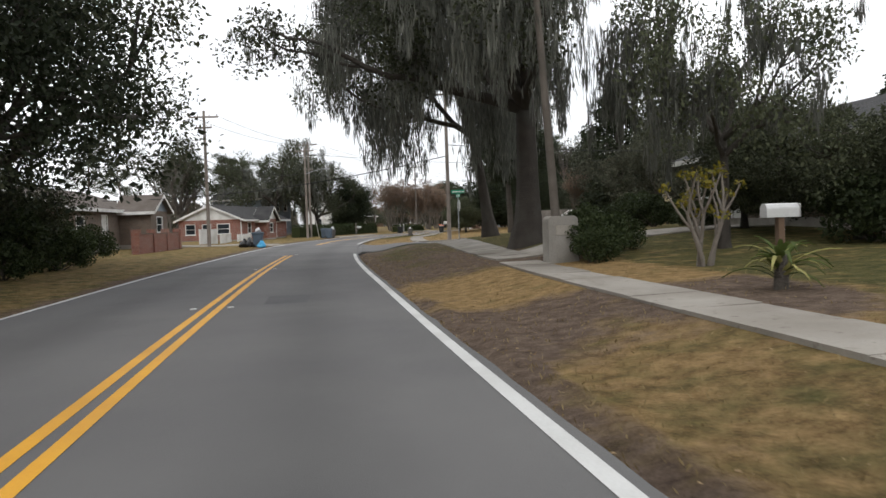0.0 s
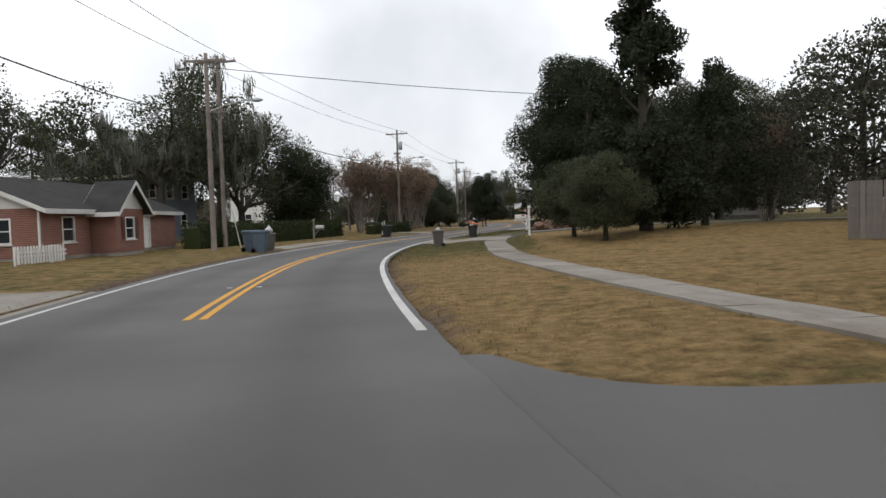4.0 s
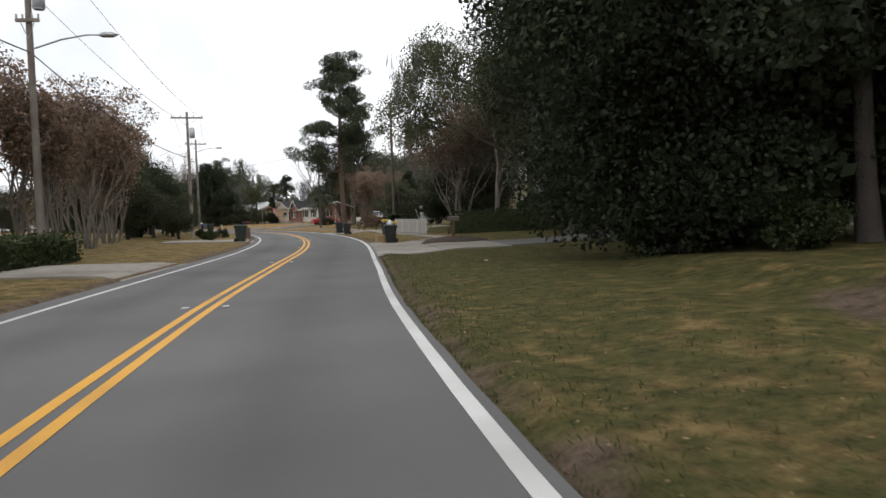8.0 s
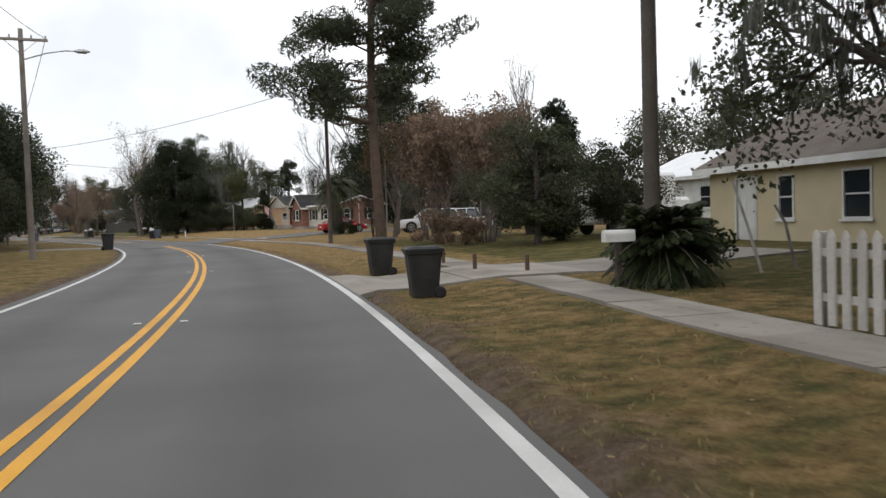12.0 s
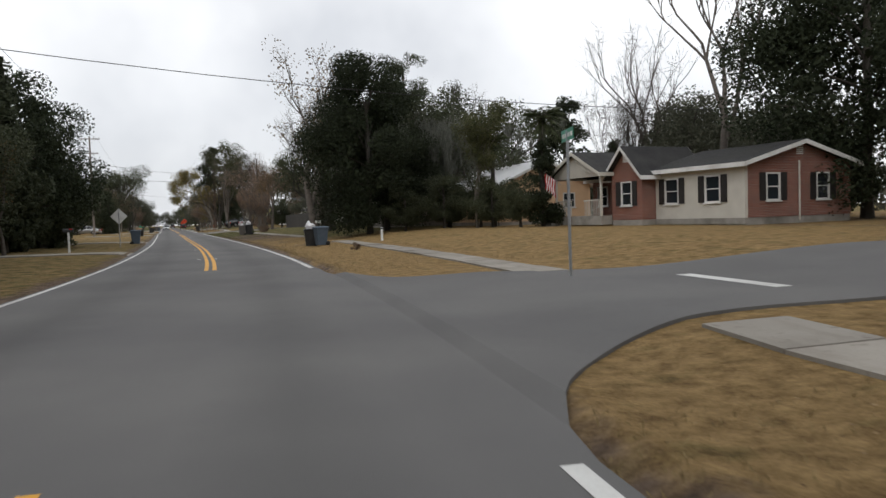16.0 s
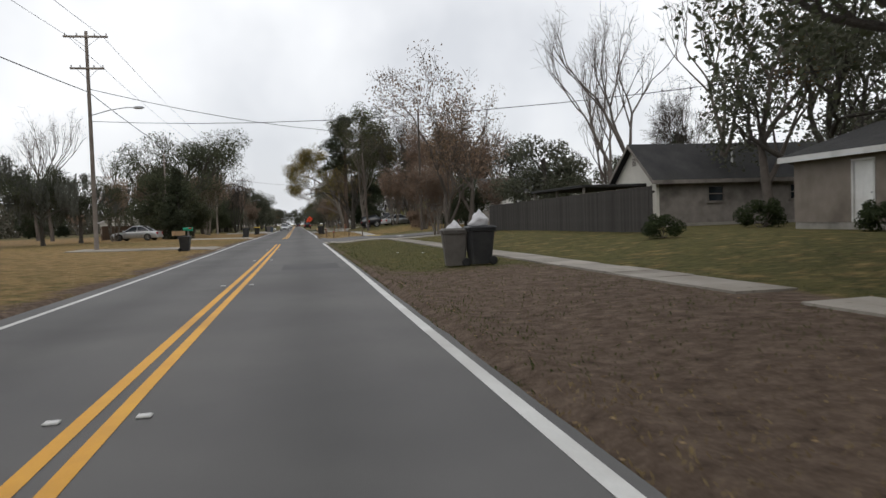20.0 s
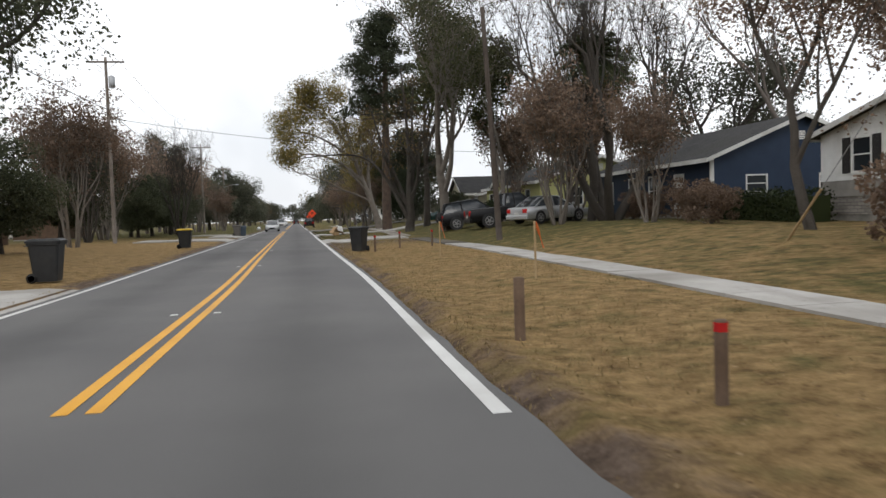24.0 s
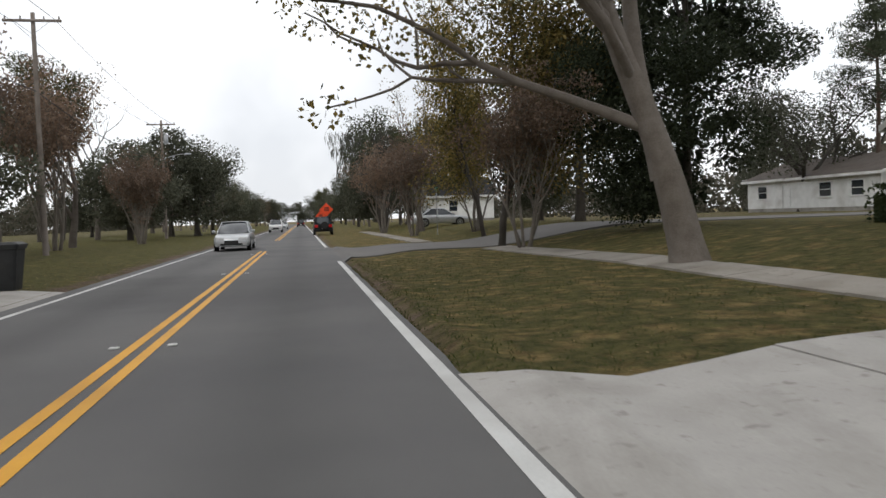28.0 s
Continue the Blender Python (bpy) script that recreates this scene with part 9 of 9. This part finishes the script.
for s, d, sc in ((135.4, 13.6, 0.42), (137.6, 13.6, 0.38), (131.2, 13.0, 0.4)):
    plant("ever_b", s, d, sc, label="low dark evergreen under taller trees")
plant("ever_b", 149.6, 12.6, 0.52)
plant("myrtle_b", 148.6, 10.5, 1.45, label="tall crape myrtle with pale fluted stems")
plant("oak_open", 150.4, 13.6, 1.0, 30)
plant("oak_open", 142.6, 13.6, 0.9, 150)
plant("oak_open", 153.5, 14.6, 0.85, 250)
plant("ever_a", 155.8, 12.4, 0.5)
plant("ever_b", 150.6, 12.4, 0.5)
plant("mixed_a", 157, 15.4, 0.85)
plant("mossy", 159.4, 13.6, 1.05, label="thin tall tree hung with grey moss")
plant("myrtle_b", 159.5, 15.5, 1.35)
plant("ever_b", 152.5, 13.5, 0.6)
plant("bare_c", 158, 14, 0.9)
plant("mixed_a", 146, 31, 1.1)
plant("mixed_b", 144, 11.8, 0.9, 120)
plant("bare_c", 156, 13.4, 0.85)
make_hedge(147.0, 139.2, 9.8, 15.2, 1.3, 1.3, "dark clipped hedge in front of a house", 6)
# left side between hedge and bend
make_hedge(88, 114, -9.9, -10.6, 1.35, 1.3, "long dark clipped hedge", 7)
make_hedge(117.5, 127.5, -8.6, -8.2, 0.95, 1.2, "low clipped hedge beside a pole", 8)
for k, s, d, sc in (("mossy", 97, -17, 1.45), ("mossy", 102, -15.5, 1.25), ("oak_plain", 108, -17, 0.9), ("ever_a", 114, -14.5, 0.85), ("ever_b", 119, -17, 0.85), ("bare_a", 88, -26, 0.8), ("oak_moss", 92, -28, 0.8)):
    plant(k, s, d, sc)
for s, d, sc in ((124.5, -12.5, 1.0), (129, -13, 1.15), (133, -11.5, 1.05), (137.5, -12, 1.1), (142, -11.5, 1.0), (146, -13, 1.1), (151, -12.5, 1.0), (156, -13, 0.95)):
    plant("myrtle_a" if int(s) % 2 else "myrtle_b", s, d, sc * 1.35, label="russet crape myrtle in a roadside row", group="row of crape myrtles")
for k, s, d, sc in (("bare_a", 133, -19, 0.75), ("bare_a", 146, -21, 0.8), ("ever_b", 163, -13, 0.7), ("ever_b", 160.5, -9.0, 0.42), ("ever_a", 169, -11.5, 0.62), ("ever_b", 174, -10, 0.62), ("ever_b", 180, -10.5, 0.68), ("ever_a", 186, -12, 0.7), ("conifer", 172, -13, 0.9), ("ever_b", 192, -10.5, 0.6)):
    plant(k, s, d, sc)
for s, d in ((152.5, -6.2), (160.5, -5.8), (163, -7.5)):
    plant("bush", s, d, 0.55)
# the pine, the bend and the second street
plant("pine_a", 190.8, 10.9, 1.05, 60)
plant("pine_b", 199, 15, 0.7)
plant("sago", 160.3, 8.3, 0.95, None, 1.6)
plant("bush", 162.2, 9.6, 1.0)
for k, s, d, sc in (("myrtle_a", 183, 11.6, 1.25), ("myrtle_a", 186.5, 12.2, 1.2), ("myrtle_a", 179.5, 12.4, 1.15), ("myrtle_b", 183.5, 14.6, 0.85), ("red_bush", 179, 11, 0.8), ("red_bush", 182, 10.8, 0.9), ("ever_b", 174.8, 12.4, 0.56), ("ever_c", 176.4, 14.2, 0.55), ("ever_b", 176, 17.0, 0.5), ("oak_plain", 162, 31.0, 1.0), ("bare_a", 188, 20, 0.8), ("date_palm", 185, 17.5, 0.9)):
    plant(k, s, d, sc)
plant("bare_c", 193.2, 12.6, 0.75, 200, label="leaning tree with several dark stems")
plant("bare_b", 195.4, 12.0, 0.42, label="small bare multi-stemmed tree")
plant("ever_a", 199, 25, 0.95)
plant("ever_c", 205, 27, 0.95)
plant("oak_dense", 213, 31, 1.05)
plant("ever_a", 221, 38, 1.2)
plant("ever_b", 209, 22, 0.6)
plant("bare_a", 241, 31, 1.55, label="tall bare tree behind the brick house")
plant("bare_a", 251, 33, 1.2)
plant("ever_a", 224, 34, 1.25)
plant("oak_dense", 230, 37, 1.2)
plant("ever_a", 216, 36, 1.2)
plant("bare_b", 247, 28.5, 1.1)
plant("ever_tall", 232.5, 33.0, 1.15, 40)
plant("palm", 249.7, 23.3, 0.95)
plant("bare_c", 268, 10.5, 1.45, 30, label="tall bare tree above the oak")
plant("bare_a", 284, 29, 1.2)
plant("pindo", 208.4, 13.9, 1.2)
plant("bush", 206.5, 14.0, 0.8)
for k, s, d, sc in (("ever_a", 204, -12, 1.05), ("ever_b", 210, -11.5, 1.1), ("ever_a", 216, -12, 1.1), ("ever_a", 222, -13, 1.3), ("ever_a", 230, -13.5, 1.3), ("ever_a", 240, -13, 0.95), ("ever_b", 246, -12, 0.95), ("conifer", 234, -12, 0.85), ("bare_c", 246.5, -9.6, 0.5), ("conifer", 251, -10.5, 1.45), ("ever_a", 256, -11.5, 1.1), ("conifer", 259, -9.6, 1.3), ("conifer", 261, -10, 1.0), ("ever_a", 266, -11.5, 0.85), ("conifer", 271, -10.5, 1.05), ("ever_b", 276, -13, 0.8)):
    plant(k, s, d, sc)
# oaks and yards on the right
plant("ever_tall", 254.0, 11.8, 0.82, 80)
plant("ever_tall", 258.5, 14.4, 0.74, 190)
plant("bare_a", 271.4, 11.4, 1.1, 130)
plant("ever_b", 250.6, 16.2, 0.42)
plant("ever_b", 253.4, 17.6, 0.45)
plant("mossy", 259.8, 14.6, 1.15, label="thin tall oak hung with grey moss")
plant("ever_a", 256.0, 13.6, 0.72)
plant("ever_b", 251.2, 13.6, 0.34)
plant("bare_a", 270.2, 14.2, 0.95, 20)
plant("mixed_b", 247.6, 17.4, 0.62)
plant("palm", 248.5, 19.0, 0.72)
plant("ever_b", 246.5, 18.0, 0.36)
plant("ever_b", 248.9, 18.2, 0.42)
plant("ever_b", 243.2, 18.4, 0.36)
plant("ever_c", 242.6, 19.6, 0.5)
plant("red_bush", 233.8, 6.2, 0.19, label="clump of dry leafy twigs on the verge")
plant("ever_b", 251.5, 17.0, 0.34)
plant("ever_c", 258, 30, 1.0)
plant("ever_a", 246, 33, 0.85)
plant("ever_b", 238, 32, 0.75)
plant("pine_b", 262.5, 17.5, 0.8)
plant("oak_plain", 272.0, 12.8, 0.9, 30, label="broad oak with many fused trunks")
plant("bare_b", 272.6, 12.2, 1.3, 20, label="cluster of tall grey stems among oaks")
plant("mossy", 283, 31.0, 1.3, 90)
plant("oak_moss", 287, 31, 0.75)
plant("oak_moss", 281, 28, 0.95)
plant("bare_a", 268.5, 15.5, 1.0)
plant("mossy", 262, 24, 1.3)
plant("oak_plain", 296, 27, 1.0)
for s, d, sc in ((293, 21, 0.9), (284, 19, 0.7), (276, 18, 0.6), (288, 13.8, 0.6)):
    plant("bush", s, d, sc)
plant("pruned", 296.2, 8.1, 0.95, 40, label="small russet tree with one thick trunk")
plant("bush", 295.6, 7.9, 0.3, label="low tuft at the foot of a tree")
plant("bare_c", 312, 12.5, 0.85, label="wide bare tree with few last leaves")
plant("bare_a", 303, 25, 1.15)
plant("bare_a", 312, 23.5, 1.2)
plant("bare_c", 298, 25, 1.2)
plant("bare_a", 320, 26, 1.2)
plant("red_bush", 297, 9.6, 0.5)
plant("myrtle_b", 318.5, 11.5, 0.8)
plant("myrtle_b", 321, 12.5, 0.85)
plant("ever_b", 317, 19.5, 0.8)
plant("bare_b", 309, 26, 1.0)
plant("bare_a", 300, 32, 0.9)
plant("ever_b", 333.5, 17, 0.6)
plant("myrtle_a", 330, 19, 0.9)
plant("bare_a", 325, 28, 0.9)
# the left yards
for k, s, d, sc in (("mossy", 326, -22, 0.8), ("mossy", 333, -20, 0.75), ("mossy", 340, -19, 0.8), ("ever_b", 352, -13.5, 0.85), ("conifer", 349, -11.5, 1.0), ("myrtle_b", 344, -17, 1.0), ("bare_a", 335, -32, 0.95), ("bare_b", 330, -28, 1.1), ("ever_a", 302, -22, 0.8), ("ever_a", 296, -20, 0.75), ("oak_plain", 290, -17, 0.85), ("bare_a", 306, -34, 1.0), ("ever_b", 365, -15, 0.8), ("ever_b", 372, -13, 0.7), ("bare_a", 380, -18, 0.7)):
    plant(k, s, d, sc)
plant("oak_plain", 359, -12.5, 1.1, 10, label="large evergreen oak above a yard")
for k, s, d, sc in (("myrtle_b", 381, -12, 1.2), ("bare_b", 392, -14, 0.8), ("ever_b", 396, -17, 0.8), ("myrtle_b", 401, -15, 1.3), ("bare_b", 412.5, -10.3, 0.95), ("ever_b", 418, -14, 0.62), ("ever_b", 424, -13, 0.6), ("ever_b", 431, -14, 0.7), ("bare_a", 428, -20, 0.85), ("bare_a", 437, -18, 0.9), ("myrtle_b", 441, -12, 1.2), ("bare_c", 446, -12.5, 0.8), ("bare_a", 452, -19, 0.9), ("myrtle_b", 459, -11, 0.9), ("ever_b", 465, -13, 0.8), ("bare_a", 470, -17, 0.95), ("myrtle_a", 452, -9.5, 0.8), ("ever_a", 480, -12, 0.9)):
    plant(k, s, d, sc * 1.3)
for k, s, d, sc in (("bare_a", 402, -27, 1.1), ("bare_a", 416, -31, 1.2), ("bare_b", 421, -24, 1.4), ("bare_a", 431, -27, 1.15), ("ever_a", 440, -24, 1.0), ("myrtle_b", 409, -16, 1.6), ("myrtle_a", 426, -12.5, 1.5), ("myrtle_b", 434, -15, 1.7), ("bare_a", 445, -25, 1.2), ("bare_a", 458, -27, 1.2), ("ever_b", 408, -13.5, 0.6), ("ever_b", 412, -15, 0.75), ("mixed_a", 470, -22, 1.1), ("bare_a", 350, -30, 1.1), ("bare_a", 362, -28, 1.2), ("bare_a", 373, -33, 1.2), ("myrtle_b", 370, -18, 1.5), ("ever_a", 384, -22, 0.9)):
    plant(k, s, d, sc)
# the right side up to the end
plant("myrtle_a", 343.5, 14.6, 1.25, label="dense russet tree with a dark trunk")
plant("red_bush", 344, 14.4, 1.2)
plant("palm", 369.5, 17.4, 1.15)
plant("multi", 368.5, 18.0, 1.15, 70)
plant("autumn", 410.2, 10.3, 1.0, 0)
plant("ever_tall", 419.5, 15.4, 0.72, 40)
plant("yellow", 423.5, 9.6, 1.0, 20)
plant("yellow", 432.0, 11.0, 0.85, 140)
plant("vase", 389.6, 10.4, 1.0, 0)
plant("arch", 380.4, 11.5, 1.0, 170)
plant("myrtle_a", 371.5, 17.0, 1.5, label="dark russet tree before a blue house")
plant("myrtle_a", 383.0, 17.0, 1.5, label="dark russet tree before a sided house")
plant("russet", 352.4, 22.5, 0.9, 80, label="tall russet tree beside a white house")
plant("russet", 350.9, 16.6, 1.0, 30, label="tall russet tree on the lawn before a white house")
plant("oak_plain", 384, 34, 1.1)
plant("bare_a", 371, 30, 1.2)
plant("myrtle_b", 367.0, 14.5, 1.25)
plant("bare_c", 372.5, 17.5, 0.95)
plant("myrtle_b", 361, 16.5, 0.95)
for s, d, sc in ((357, 17, 0.9), (361, 18.5, 1.0), (363.5, 20.0, 0.9), (366.5, 19.5, 0.9), (370, 20, 0.8)):
    plant("red_bush", s, d, sc)
make_hedge(362, 355, 20.4, 20.2, 1.1, 1.2, "dark hedge before the blue house", 9)
for k, s, d, sc, l_ in (("mixed_a", 394, 12.5, 1.35, ""), ("mixed_b", 382.5, 16.0, 1.1, ""), ("pine_big", 401.7, 10.3, 1.0, ""), ("myrtle_b", 421, 9.8, 1.0, ""), ("mixed_a", 392, 26, 1.05, "")):
    plant(k, s, d, sc, label=l_)
make_hedge(413, 407.2, 17.6, 17.6, 0.9, 1.0, "low clipped hedge under awning windows", 10)
plant("ever_b", 387.0, 13.6, 0.28, label="dark shrub beside a driveway")
plant("ever_b", 384.8, 13.2, 0.30, label="dark shrub beside a driveway")
plant("bush", 384.2, 15.5, 1.0)
plant("bush", 386.5, 16.6, 1.2)
for k, s, d, sc in (("myrtle_b", 438, 12, 1.1), ("myrtle_b", 446, 9.5, 1.1), ("ever_a", 438, 18.5, 1.2), ("bare_c", 452, 11, 1.0), ("myrtle_b", 461, 9, 1.2), ("bare_b", 470, 10, 1.1), ("ever_b", 450, 20, 0.7), ("ever_a", 482, 11, 0.9), ("bare_a", 492, 12, 1.0), ("mossy", 480, 14, 1.5)):
    plant(k, s, d, sc)
# pines and woods behind the yards, and the end of the road
for s, d, sc in ((150, -58, 0.95), (157, -62, 1.0), (164, -60, 0.9), (172, -62, 1.0), (181, -66, 0.9), (140, -66, 1.0), (126, -72, 0.9), (176, -75, 1.0), (112, -64, 1.0), (190, -60, 1.05), (134, -60, 0.9), (436, 40, 1.0), (446, 46, 0.9)):
    plant("pine_b", s, d, sc, group="distant pines")
rnd = random.Random(77)
for s in range(-30, 470, 11):
    for side in (-1, 1):
        k = rnd.choice(("ever_a", "oak_dense", "oak_plain", "ever_b", "ever_c") if rnd.random() < 0.68 else ("bare_a", "mixed_b", "bare_b", "myrtle_b"))
        d = side * rnd.uniform(40, 54)
        if side < 0 and s < 200:
            d -= 14
        if side < 0 and 50 < s < 205:
            continue
        plant(k, s + rnd.uniform(-4, 4), d, rnd.uniform(0.75, 1.05), group="background trees")
for s in range(480, 760, 13):
    for side in (-1, 1):
        for d in (10.5, 22):
            k = rnd.choice(("ever_a", "oak_dense", "oak_plain", "bare_a", "myrtle_b", "mixed_b", "bare_c"))
            plant(k, s + rnd.uniform(-4, 4), side * (d + rnd.uniform(-1.5, 3)), rnd.uniform(0.75, 1.0), group="trees along the far road")
for d in range(-24, 30, 8):
    plant("ever_a", 772, d, 1.1, group="trees along the far road")


def far_woods():
    """One mass of distant foliage closing the view behind the yards on both sides."""
    rng = np.random.default_rng(88)
    c, r = [], []
    for s in np.arange(-70, 790, 3.2):
        for side in (-1, 1):
            for k in range(3):
                d = side * rng.uniform(60, 80)
                p = P(s + rng.uniform(-2, 2), d)
                h = 7.5 + 2.5 * noise.noise(Vector((s * 0.03, side, 0))) + rng.uniform(-1.5, 1.5)
                c.append((p.x, p.y, p.z + h * (k + 0.4) / 3))
                r.append(rng.uniform(1.8, 3.2))
    v = leaf_cloud(rng, c, r, 190000, 0.8, 0.5, 0.8)
    return tagged(quads("distant_woods", v, WOODS_LEAF, None), "dull green and brown woods far behind the yards", "woods", kind="stuff")


far_woods()

# ---------------------------------------------------------------- grass and litter
PAVED = ((35, 52.5), (88, 96.5), (125.5, 138), (163, 167.2), (207.2, 222), (316, 332.5), (376, 381.6), (395.8, 401.2), (420, 435))


def on_soil(s, d):
    return d < 0 or not any(a < s < b for a, b in PAVED) and not -0.1 < d - path_d(s) < 1.2


def grass(name, label, count, region, seed, material, length=(0.03, 0.085), width=0.007):
    """Short blades scattered beside the road, one object."""
    rng = np.random.default_rng(seed)
    s = rng.uniform(region[0], region[1], count)
    d = region[2] + (region[3] - region[2]) * rng.uniform(0, 1, count) ** 1.6
    v = np.zeros((count, 4, 3))
    ln = rng.uniform(*length, count)
    for i in range(count):
        clump = noise.noise(Vector((s[i] * 0.7, d[i] * 0.7, seed)))
        if clump < -0.25:
            ln[i] *= 0.35
        if not on_soil(s[i], d[i]):
            ln[i] = 0.001
        p = np.array(P(s[i], d[i]))
        a = rng.uniform(0, 6.28)
        w = np.array((math.cos(a), math.sin(a), 0)) * width
        lean = np.array((rng.normal(0, 0.5), rng.normal(0, 0.5), 1.0))
        tip = p + lean / np.linalg.norm(lean) * ln[i]
        mid = (p + tip) / 2
        v[i] = (p - w * 0.6, mid - w, tip, mid + w)
    ob = quads(name, v, material, None)
    return tagged(ob, label, "grass", kind="stuff")


GRASS_DRY = leaf_mat("dry_grass_blade", (0.12, 0.085, 0.04), (0.34, 0.26, 0.13), 0.0, 0.9)
GRASS_GREEN = leaf_mat("green_grass_blade", (0.035, 0.050, 0.015), (0.10, 0.105, 0.035), 0.0, 0.8)
LITTER = leaf_mat("fallen_leaf", (0.12, 0.075, 0.04), (0.40, 0.29, 0.16), 0.0, 0.9)


def litter(count, seed):
    rng = np.random.default_rng(seed)
    s = rng.uniform(0, 425, count)
    d = np.where(rng.uniform(0, 1, count) < 0.8, 3.35 + rng.exponential(1.9, count), -3.4 - rng.exponential(2.5, count))
    v = leaf_cloud(rng, [(0, 0, 0)], [0.001], count, 0.05, 0.035)
    v[:, :, 2] *= 0.25
    keep = np.array([on_soil(a, b) for a, b in zip(s, d)])
    s, d, v = s[keep], d[keep], v[keep]
    for i in range(len(s)):
        v[i] += np.array(P(s[i], d[i], up=0.012))
    return tagged(quads("fallen_leaves", v, LITTER, None), "brown and yellow fallen leaves on the verge", "leaves", kind="stuff")


for s0, s1, n, m_, l_ in ((0, 48, 5000, GRASS_DRY, "dry tufts"), (52, 84, 3500, GRASS_DRY, "dry tufts"), (70, 130, 8000, GRASS_GREEN, "green tufts"), (138, 208, 8000, GRASS_DRY, "dry tufts"), (222, 270, 6000, GRASS_DRY, "dry tufts"), (270, 318, 6000, GRASS_GREEN, "green tufts"), (336, 376, 6500, GRASS_DRY, "dry tufts"), (380, 424, 6500, GRASS_GREEN, "green tufts")):
    grass("grass", "short " + l_ + " of grass on the verge", int(n * 2.2), (s0, s1, 3.32, 9.5), int(s0), m_)
grass("grass", "short dry tufts of grass on the far verge", 16000, (10, 425, -3.6, -7.5), 99, GRASS_DRY)
litter(15000, 12)
for i, (s, d, a, b) in enumerate(((295.3, 5.5, 0.2, 0.12), (293, 6.2, 0.15, 0.1), (98.2, 7.1, 0.3, 0.08), (21.8, 16.5, 0.12, 0.1), (119, 6.0, 0.25, 0.15), (246, 5.4, 0.1, 0.08))):
    ob = part("paper_scrap", bx(-a / 4, a / 4, -b / 4, b / 4, 0.02, 0.032, 0.004), WHITE_PAINT)
    ob.matrix_basis = at(s, d, i * 40)
    tagged(ob, "scrap of white paper on the grass", "litter", "paper scraps")
